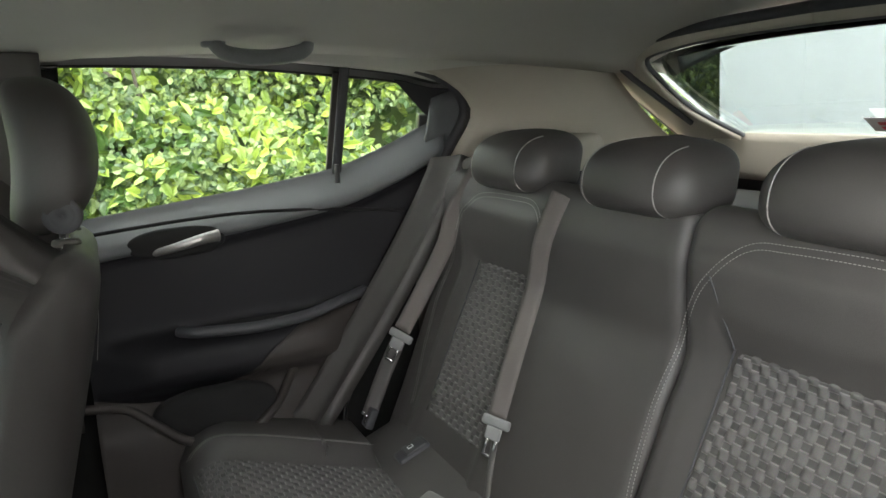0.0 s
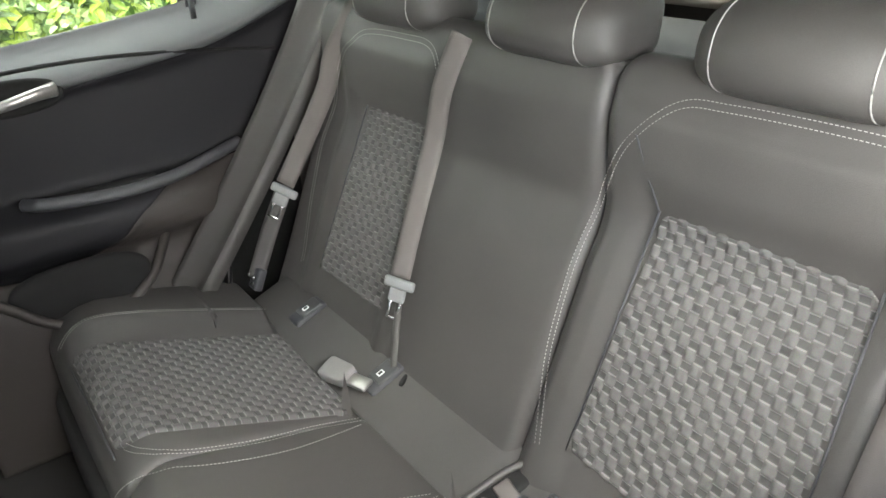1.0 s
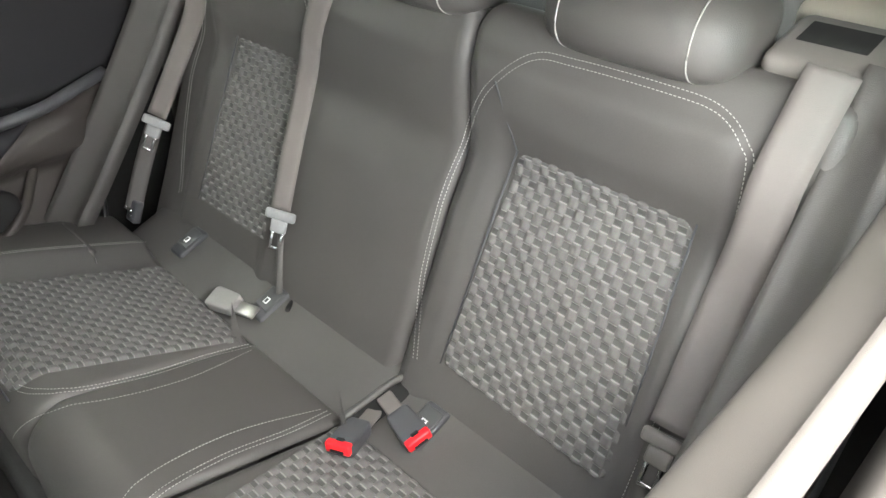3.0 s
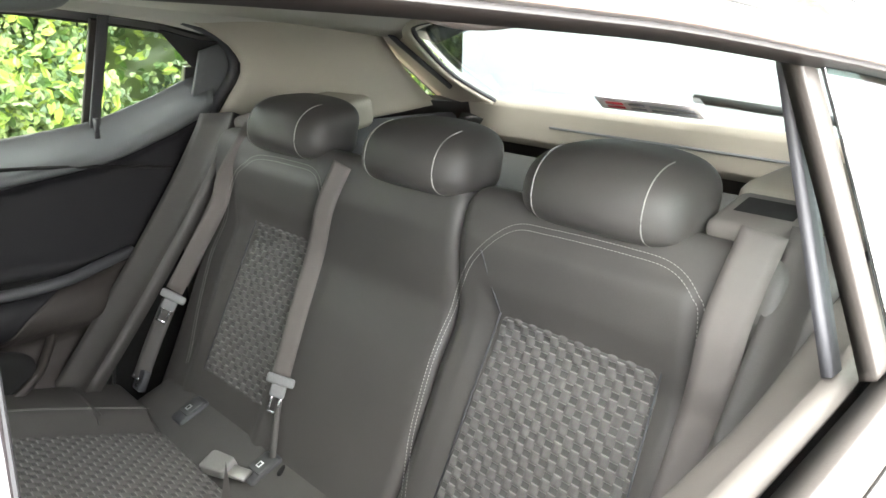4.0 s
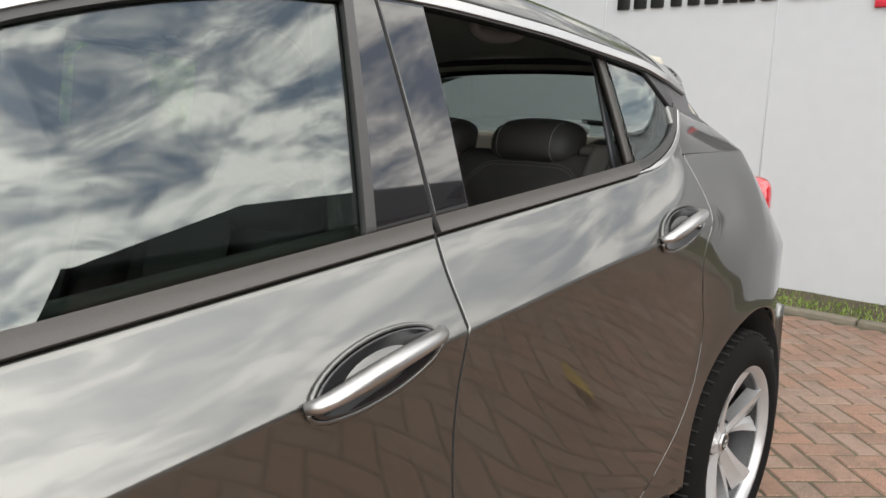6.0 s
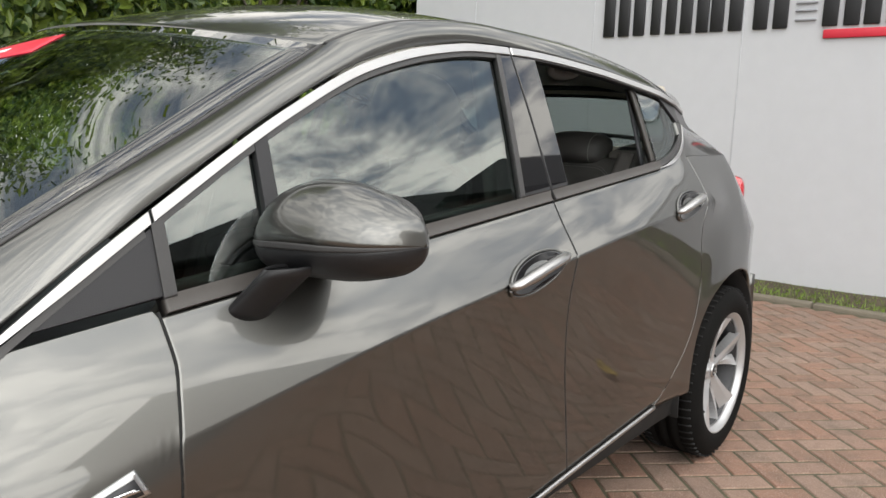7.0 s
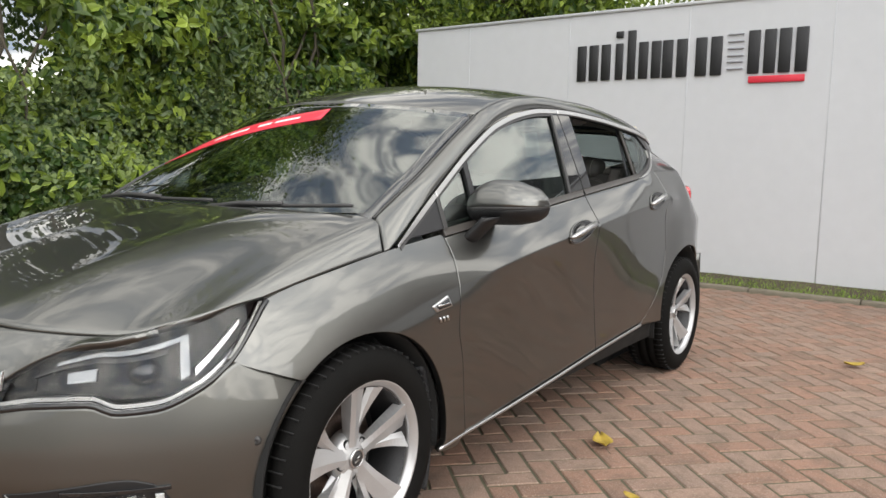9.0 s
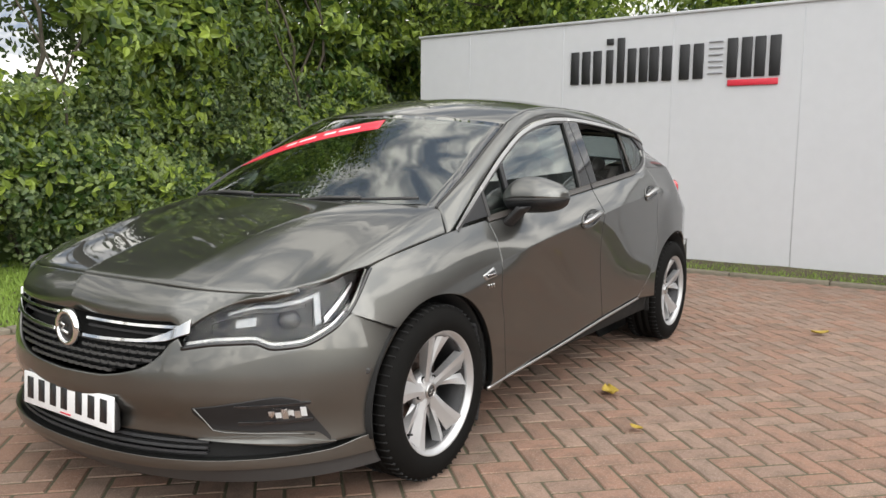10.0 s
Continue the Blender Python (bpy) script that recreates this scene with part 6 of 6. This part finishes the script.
def seat_belt(points, wid, name_label, tongue_at, lower=None, face=(.8, .5, .3)):
    b = thing("seat_belt", name_label, "seat belt", "rear seat belts")

    def strap(pts, w0):
        line = smooth_path(pts, 10)

        def fn(u, v):
            i = min(int(u * (len(line) - 1)), len(line) - 2)
            p = line[i].lerp(line[i + 1], u * (len(line) - 1) - i)
            across = (line[i + 1] - line[i]).cross(Vector(face)).normalized()
            return p - across * (w0 * (v - .5)) + BN * (.006 + .002 * math.sin(math.pi * v))
        return sheet(fn, steps(len(line) - 1), steps(4), .0014, 1)
    part("webbing", strap(points, wid), "webbing", b)
    if lower:
        part("lower_webbing", strap(lower, wid * (.9 if abs(tongue_at[1]) > .4 else .35)), "leather", b)
    down = (Vector(points[-1]) - Vector(points[-2])).normalized()
    across = down.cross(Vector(face)).normalized()
    out = across.cross(down)
    if out.dot(Vector(face)) < 0:
        out = -out
    m = Matrix.Translation(Vector(tongue_at) + out * .009) @ Matrix((-down, across, out)).transposed().to_4x4()
    tone = "cabin_grey" if tongue_at[1] > 0 else "tongue_grey"
    t = part("tongue", block((.018, .056, .011), m, .005, 3), tone, b)
    part("tongue_guide", block((.024, .030, .010), m @ Matrix.Translation((-.020, 0, 0)), .004, 2), tone, t)
    for s in (-1, 1):
        part("tongue_plate", block((.036, .006, .003), m @ Matrix.Translation((-.042, s * .009, 0)), .001, 1), "steel", t)
    part("tongue_plate", block((.006, .024, .003), m @ Matrix.Translation((-.060, 0, 0)), .001, 1), "steel", t)
    return b


seat_belt([(.300, -.512, 1.090), (.350, -.545, .99), (.372, -.562, .913), (.468, -.592, .742)], .038, "brown-grey seat belt hanging over the side of the rear seat", (.474, -.594, .732),
     [(.468, -.592, .740), (.515, -.598, .65), (.560, -.596, .560)], (.50, .80, .30))
seat_belt([(.336, -.152, 1.068), (.358, -.178, .99), (.362, -.206, .90), (.408, -.203, .79), (.452, -.198, .684)], .036, "brown-grey middle seat belt hanging down the backrest", (.456, -.196, .676),
     [(.450, -.197, .680), (.480, -.176, .612), (.510, -.150, .542)])
seat_belt([(.304, .582, 1.100), (.356, .577, 1.010), (.366, .572, .93), (.372, .563, .855), (.440, .562, .705)], .052, "wide brown-grey seat belt hanging over the side of the rear seat", (.448, .561, .693),
     [(.442, .562, .70), (.466, .564, .63), (.492, .568, .56)], (.85, .15, .35))
anch = thing("belt_anchor", "bolted belt anchor plate beside the rear cushion", "belt anchor")
part("plate", block((.018, .034, .046), pose(.562, -.596, .560, 0, -25, 0), .004, 2), "cabin_black", anch)
for ay, az in ((-.608, .570), (-.585, .570), (-.596, .552), (-.608, .544)):
    part("bolt", block((.006, .009, .009), pose(.574, ay, az, 0, -25, 0), .002, 1), "steel", anch)


pillar_front = spline([(1.03, .330), (1.12, .272), (1.20, .232), (1.25, .262), (1.30, .34), (1.345, .46)])


def cabin():
    # headlining and window surround
    part("headlining", sheet(lambda u, v: Vector((-.12 + 1.86 * u, (2 * v - 1) * (rail_y(-.12 + 1.86 * u) + .035), roof_c(-.12 + 1.86 * u) - .045 - (roof_c(-.12 + 1.86 * u) - rail_z(-.12 + 1.86 * u) + .012) * abs(2 * v - 1) ** 2.4)), steps(30), steps(24), .01, 1), "headlining", car)
    for s in (1, -1):
        # side rail lining above the windows
        part("rail_lining", sheet(lambda u, v: Vector((.18 + 1.40 * u, s * (rail_y(.18 + 1.40 * u) + .035 + (side(.18 + 1.40 * u, dlo_top(.18 + 1.40 * u)) - .035 - rail_y(.18 + 1.40 * u) - .035) * v), rail_z(.18 + 1.40 * u) - .055 + (dlo_top(.18 + 1.40 * u) - .004 - rail_z(.18 + 1.40 * u) + .055) * v)), steps(30), steps(5), .012, -s), "headlining", car)
        # rear pillar cover, from the door opening round to the tailgate
        def pil(u, v, s=s):
            zt = 1.352 - .02 * u
            f = Vector((pillar_front(1.03 + .315 * v), .712 - .060 * v, 1.03 + .315 * v))
            g = Vector((-.36 + .335 * v ** .8, .655 - .080 * v, 1.085 + .262 * v))
            p = f.lerp(g, u)
            p.y -= .030 * math.sin(math.pi * u) + (.022 * u if s > 0 else 0)
            p.y *= s
            return p
        part("pillar_cover", sheet(pil, steps(16), steps(14), .01, s), "pillar_trim", car)
        part("door_seal", tube(smooth_path([(.60, s * .705, .54), (.49, s * .715, .74), (.375, s * .716, .97), (.280, s * .716, 1.12), (.240, s * .700, 1.205), (.285, s * .682, 1.270), (.42, s * .664, 1.318), (.60, s * .655, 1.338)], 6), .012, 8), "cabin_black", car)
        # grab handle
        gh = part("grab_handle", tube(smooth_path([(.63, s * .565, 1.365), (.65, s * .545, 1.340), (.72, s * .535, 1.330), (.79, s * .545, 1.340), (.81, s * .565, 1.365)], 5), .012, 8, (1, 1.2)), "tongue_grey", car)
        for x in (.63, .81):
            part("handle_foot", block((.045, .03, .03), pose(x, s * .565, 1.368), .008, 2), "tongue_grey", gh)
        # seat side wing and lower quarter trim
        wing = lambda u, v: Vector((.27 + .385 * (1 - v) ** 1.15 + .060 * u - .02 * math.sin(math.pi * u), s * (.605 + .085 * u), .545 + .555 * v))
        part("side_wing", sheet(wing, steps(10), steps(20), .03, -s), "leather", car)
        if s < 0:
            part("corner_trim", sheet(lambda u, v: Vector((.225 + (.115 - .02 * v) * u, s * (.716 - .022 * v), 1.150 + .115 * v - .03 * u)), steps(4), steps(4), .01, s), "ledge_grey", car)
        part("quarter_trim", sheet(lambda u, v: Vector((-.40 + .68 * u, s * (.66 - .02 * (1 - u)), .50 + .56 * v)), steps(8), steps(6), .02, -s), "cabin_black", car)
        part("belt_guide", block((.17, .17, .075), pose(.085, s * .565, 1.094, 0, 8, -s * 8), .022, 3), "pillar_trim", car)
        part("belt_outlet", block((.10, .115, .032), pose(.250, s * .560, 1.096, 0, 14, 0), .014, 3), "cabin_grey", car)
        # a near-black block draws the shade in the outlet's slot
        part("outlet_slot_shade", block((.045, .075, .01), pose(.245, s * .558, 1.109, 0, 14, 0), .003, 2), "void", car)
        # centre pillar
        part("centre_pillar", sheet(lambda u, v: Vector((1.105 + .13 * u + .03 * (1 - v), s * (.745 - .135 * v ** 1.3 - .015 * math.sin(math.pi * u)), .62 + .74 * v)), steps(8), steps(14), .03, -s), "cabin_grey", car)
        part("sill_trim_inner", block((1.75, .10, .10), pose(1.25, s * .74, .34), .03, 2), "cabin_grey", car)
    # tailgate lining
    part("tailgate_lining", sheet(lambda u, v: Vector((-.396 - .035 * v, (2 * u - 1) * .575, 1.108 - .115 * v)), steps(20), steps(6), .02, -1), "pillar_trim", car)
    # a darker bar on the lining paints the shade of its groove
    part("lining_groove_shade", block((.008, .70, .010), pose(-.416, .05, 1.052, 0, -16, 0), .003, 1), "tongue_grey", car)
    for s in (1, -1):
        k = 1.0 if s < 0 else .905
        outer = smooth_path([(-.055, .0, 1.347), (-.057, .25, 1.342), (-.060, .42, 1.330), (-.078, .575 * k, 1.300), (-.17, .622 * k, 1.235), (-.31, .645 * k, 1.145), (-.40, .652 * k, 1.085)], 6)
        inner = smooth_path([(-.062, .0, 1.322), (-.064, .20, 1.319), (-.070, .35, 1.310), (-.092, .462, 1.292), (-.172, .500, 1.240), (-.278, .512, 1.172), (-.392, .470, 1.104)], 6)
        n = len(outer) - 1
        frame_pt = lambda u, v: Vector((0, 0, .010 * math.sin(math.pi * v))) + outer[round(u * n)].lerp(inner[round(u * n)], v)
        band = sheet(lambda u, v: Vector((frame_pt(u, v).x, s * frame_pt(u, v).y, frame_pt(u, v).z)), steps(n), steps(6), .012, s)
        bmesh.ops.recalc_face_normals(band, faces=band.faces)
        part("glass_surround", band, "pillar_trim", car)
        part("surround_seal", tube([(p.x + .004, s * p.y, p.z) for p in outer], .011, 8), "cabin_black", car)
        part("glass_seal", tube([(p.x - .004, s * p.y, p.z) for p in inner], .006, 6), "cabin_black", car)
        part("gas_strut", tube([(-.05, s * .53, 1.30), (-.11, s * .53, 1.255), (-.30, s * .545, 1.14)], .007, 8), "cabin_black", car)
        part("strut_ball", blob((.022, .022, .03), Matrix.Translation((-.045, s * .545, 1.302)), (2, 2), 12, 8), "void", car)
    part("parcel_shelf", block((.50, 1.22, .02), pose(-.14, 0, .965), .006, 2), "carpet", car)
    part("boot_floor", block((.95, 1.22, .04), pose(-.18, 0, .42), .01, 1), "carpet", car)
    part("cabin_floor", block((1.6, 1.60, .03), pose(1.65, 0, .255), .01, 1), "carpet", car)
    part("tunnel", block((1.5, .20, .10), pose(1.70, 0, .30), .04, 3), "carpet", car)
    # dashboard, wheel, console
    dash = part("dashboard", blob((.62, 1.38, .34), Matrix.Translation((2.24, 0, .80)), (6, 2.8), 48, 16, lambda p: Vector((p.x + .10 * (p.y / .7) ** 2, p.y, p.z + .04 * p.x))), "cabin_black", car)
    part("binnacle", blob((.26, .36, .13), Matrix.Translation((2.02, -.37, .955)), (3, 2.5)), "cabin_black", dash)
    ring = [Vector((1.865 + .065 * math.sin(a), -.37 + .18 * math.cos(a), .865 + .172 * math.sin(a))) for a in [i * 6.28319 / 40 for i in range(41)]]
    sw = part("steering_wheel", tube(ring, .016, 10), "leather", dash)
    part("wheel_boss", blob((.08, .17, .13), Matrix.Translation((1.885, -.37, .865)) @ Matrix.Rotation(.35, 4, "Y"), (2.6, 2.6)), "cabin_black", sw)
    for a in (0, 3.14159, 4.712):
        part("wheel_spoke", tube([(1.885, -.37, .865), (1.865 + .065 * math.sin(a), -.37 + .18 * math.cos(a), .865 + .172 * math.sin(a))], .016, 8, (1, .6)), "satin_chrome" if a > 4 else "cabin_black", sw)
    part("column", tube([(1.90, -.37, .86), (2.10, -.37, .80)], .045, 12), "cabin_black", dash)
    part("console", block((.80, .20, .20), pose(1.75, 0, .42), .05, 3), "cabin_black", car)
    part("interior_mirror", blob((.03, .22, .06), Matrix.Translation((1.90, -.0, 1.285)), (3, 3)), "cabin_black", car)


cabin()


def door_trim(s, rear):
    """Inner skin of a door: ledge, hollow panel, arm rest with pull, lever in its bowl, pocket."""
    if rear:
        xr = spline([(.30, .70), (.54, .645), (.74, .50), (.986, .372), (1.21, .262)])
        x1 = 1.10
        top = spline([(.25, 1.190), (.30, 1.178), (.42, 1.130), (.568, 1.086), (1.05, 1.036), (1.2, 1.022)])
        drop = .020 if s > 0 else -.010
        top0 = top
        top = lambda x: top0(x) - drop
    else:
        xr = spline([(.30, 1.18), (1.1, 1.18)])
        x1 = 2.16
        top = spline([(1.1, 1.03), (2.2, .918)])

    def depth(x, z):
        zt = top(x)
        t = min(1, max(0, (zt - z) / .075))
        d = .742 - .062 * t * t * (3 - 2 * t)
        hollow = 1 / (1 + math.exp((z - (zt - .085)) / .006))
        d += .024 * hollow
        arm = math.exp(-((z - .735) / .055) ** 4) * (1 / (1 + math.exp(-((x1 - .05) - x) / .03))) * (1 / (1 + math.exp(-(x - (x1 - .53)) / .03)))
        d -= .062 * arm
        low = 1 / (1 + math.exp((z - .60 - .05 * math.sin((x - .75) * 6)) / .016))
        d -= .060 * low * (1 / (1 + math.exp(-(x - (x1 - .50)) / .05)))
        return d

    def skin(lo, hi):
        def fn(u, v):
            x, z = .8, .8
            for _ in range(8):
                x = xr(z) + (x1 - xr(z)) * u
                z = lo(x) + (hi(x) - lo(x)) * v
            return x, s * depth(x, z), z
        return fn
    split = lambda x: top(x) - .082
    waist = spline([(.50, .800), (.66, .785), (.74, .745), (.80, .690), (.88, .655), (1.0, .665), (1.12, .690)])
    brow = lambda x: waist(x - x1 + 1.10)
    dt = part("door_trim", sheet(skin(brow, split), steps(50), steps(40), .02, s), "door_plastic", car)
    part("door_lower", sheet(skin(const(.30), brow), steps(50), steps(40), .02, s), "door_brown", dt, "brown-grey lower door trim with the pocket")
    # the near side's ledge takes the tone with skylight painted in
    part("door_ledge", sheet(skin(split, top), steps(50), steps(16), .02, s), "sill_skylit" if s > 0 else "ledge_grey", dt, "paler upper door trim")
    ax = x1 - .27
    # pull on the arm rest, lever, bowl, pocket rim
    px = x1 - 1.10
    pull = tube(smooth_path([(.925 + px, s * .668, .806), (.894 + px, s * .640, .806), (.82 + px, s * .634, .800), (.753 + px, s * .632, .798), (.667 + px, s * .636, .804), (.60 + px, s * .655, .814), (.52 + px, s * .685, .824)], 6), .013, 10, (1.0, .9))
    part("arm_rest_pull", pull, "cabin_black", dt)
    # no real hollow: a near-black block stands for the shade behind the pull
    part("pull_recess_shade", block((.20, .034, .020), pose(.795 + px, s * .658, .800), .008, 2), "void", dt)
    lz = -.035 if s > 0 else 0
    # near-black blob in place of a bowl, its shade put in as colour
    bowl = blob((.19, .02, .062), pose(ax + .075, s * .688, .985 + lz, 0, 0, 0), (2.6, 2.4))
    part("lever_bowl_shade", bowl, "void", dt)
    lev = tube(smooth_path([(ax + .13, s * .688, .968 + lz), (ax + .09, s * .672, .976 + lz), (ax + .03, s * .668, .988 + lz), (ax - .005, s * .680, .990 + lz)], 5), lambda t: .006 + .006 * t, 10, (.8, 1.1))
    part("door_lever", lev, "steel_grey", dt, "satin chrome inner door lever")
    rim = smooth_path([(1.15 + px, s * .690, .692), (1.12 + px, s * .645, .690), (1.05 + px, s * .632, .682), (.995 + px, s * .620, .640), (.95 + px, s * .616, .600), (.90 + px, s * .614, .580), (.82 + px, s * .614, .584), (.755 + px, s * .630, .622), (.715 + px, s * .672, .655), (.69 + px, s * .705, .68)], 6)
    part("pocket_rim", tube(rim, .010, 8), "door_brown", dt)
    # the pocket's dark inside is a near-black blob, shade given as colour
    part("pocket_mouth_shade", blob((.25, .05, .10), pose(.875 + px, s * .640, .640), (3, 2.4)), "void", dt)
    if s < 0:
        part("panel_line", tube(smooth_path([(ax + .26, s * .684, 1.018), (ax, s * .684, 1.030), (ax - .20, s * .686, 1.020), (ax - .42, s * .690, .992)] if rear else [(ax + .26, s * .684, .90), (ax - .6, s * .684, .99)], 6), .004, 6), "void", dt)
    if rear:
        if s < 0:
            part("lock_pin", tube([(.560, s * .693, 1.070), (.560, s * .690, 1.110)], .006, 8), "cabin_black", dt)
        part("quarter_post_lining", sheet(lambda u, v: Vector((.520 + .020 * u + .018 * (1 - v), s * (.742 - .085 * v), 1.07 + .258 * v)), steps(3), steps(6), .008, s), "cabin_black", dt)


for s in (1, -1):
    door_trim(s, True)
    door_trim(s, False)


def front_seat():
    f = thing("front_seat", "dark leatherette front seat with a tall headrest and pale stitching", "car seat", "front seats")

    def bk(y, z, off):
        return Vector((1.075 + (.95 - z) * .28 - off, y, z))
    part("backrest_shell", pad(bk, -.24, .24, .42, 1.07, .05, .15, .10, .012, (20, 28), lambda y, z: -.05 * max(0, (abs(y) - .13) / .11) ** 2, -1), "leather", f)
    stitch_part(f, [(-.22, .93), (-.1, .955), (0, .958), (.1, .955), (.22, .93)], bk, .012, (0.0,))
    part("cushion", pad(lambda y, x, o: Vector((x, y, .50 + (x - 1.3) * .16 + o)), -.25, .25, 1.20, 1.72, .05, .16, .08, .01, (20, 20), lambda y, x: .03 * max(0, (abs(y) - .15) / .1), -1), "leather", f)
    part("seat_rail", block((.50, .44, .16), pose(1.45, 0, .32), .02, 2), "carpet", f)

    def bend(p):
        return Vector((p.x + .10 * (p.z / .2) ** 2 - .06 * p.z, p.y * (1 - .12 * p.z / .1), p.z))
    part("headrest", blob((.115, .285, .225), Matrix.Translation((1.085, 0, 1.192)), (3.0, 2.9), 40, 24, bend), "leather", f)
    part("headrest_button", lathe([(.001, .012), (.014, .012), (.018, .009), (.024, .012), (.026, .006), (.026, -.01), (.001, -.01)], 24, pose(1.085, .128, 1.115)), "cabin_black", f)
    for s in (1, -1):
        part("headrest_post", tube([(1.09, s * .075, 1.02), (1.088, s * .075, 1.10)], .007, 8), "steel", f)
        part("post_collar", lathe([(.009, .010), (.018, .008), (.020, 0), (.009, 0)], 16, pose(1.088, s * .075, 1.066, 90, 0, 0)), "cabin_grey", f)
    return f


fs = front_seat()
fs.matrix_basis = pose(0, -.365, 0)
copy_thing(fs, pose(0.10, .365, 0))

# ---------------- block paving, laid in herringbone at 45 degrees ----------------


def paving():
    pave = thing("pavement", "red-brown block paving laid in a diagonal herringbone", "pavement", kind="structure")
    L, Wd, gap = 0.200, 0.100, 0.0085

    def brick_mesh(bm, m, rng):
        lift = rng.uniform(-0.0008, 0.0016)
        tilt = Matrix.Rotation(rng.uniform(-0.006, 0.006), 4, "X") @ Matrix.Rotation(rng.uniform(-0.006, 0.006), 4, "Y")
        a, b, c = (L - gap) / 2, (Wd - gap) / 2, 0.005
        ring = lambda x, y, z: [m @ tilt @ Vector((sx * x, sy * y, z + lift)) for sx, sy in ((-1, -1), (1, -1), (1, 1), (-1, 1))]
        return ring(a, b, -0.04), ring(a, b, -c), ring(a - c, b - c, 0.0)
    rng = random.Random(9)
    verts, faces, near = [], [], []
    spin = Matrix.Rotation(radians(45), 4, "Z")
    for i in range(-115, 116):
        for j in range(-115, 116):
            # herringbone: lying and standing bricks step along the diagonal
            k = (i - j) % 4
            if k == 0:
                c, turn = ((i + 1) * Wd, (j + .5) * Wd), 0
            elif k == 2:
                c, turn = ((i + .5) * Wd, j * Wd), 90
            else:
                continue
            m = spin @ pose(c[0], c[1], 0, 0, 0, turn)
            x, y = m.translation.x, m.translation.y
            if not (-3.06 < x < 7.2 and -2.62 < y < 5.45):
                continue
            if 1.15 < x < 3.5 and 0.95 < y < 1.0 + 2.35 * 0.62 and len(near) < 300:
                near.append(m)
                continue
            r = brick_mesh(None, m, rng)
            o = len(verts)
            for ring in r:
                verts += [tuple(p) for p in ring]
            for q in range(4):
                p = (q + 1) % 4
                faces += [(o + q, o + p, o + 4 + p, o + 4 + q), (o + 4 + q, o + 4 + p, o + 8 + p, o + 8 + q)]
            faces.append((o + 8, o + 9, o + 10, o + 11))
    from_arrays("paving_field", verts, faces, "brick_far", "red-brown paving bricks with sandy joints", "pavement", parent=pave)
    shared = []
    for k in range(6):
        bm = bmesh.new()
        r = brick_mesh(None, Matrix(), rng)
        vs = [bm.verts.new(p) for ring in r for p in ring]
        for q in range(4):
            p = (q + 1) % 4
            bm.faces.new((vs[q], vs[p], vs[4 + p], vs[4 + q]))
            bm.faces.new((vs[4 + q], vs[4 + p], vs[8 + p], vs[8 + q]))
        bm.faces.new(vs[8:12])
        me = bpy.data.meshes.new("brick")
        bm.to_mesh(me)
        bm.free()
        me.materials.append(M["brick"])
        shared.append(me)
    for i, m in enumerate(near):
        ob = new("brick", shared[i % 6])
        ob.parent, ob.matrix_basis = pave, m


paving()
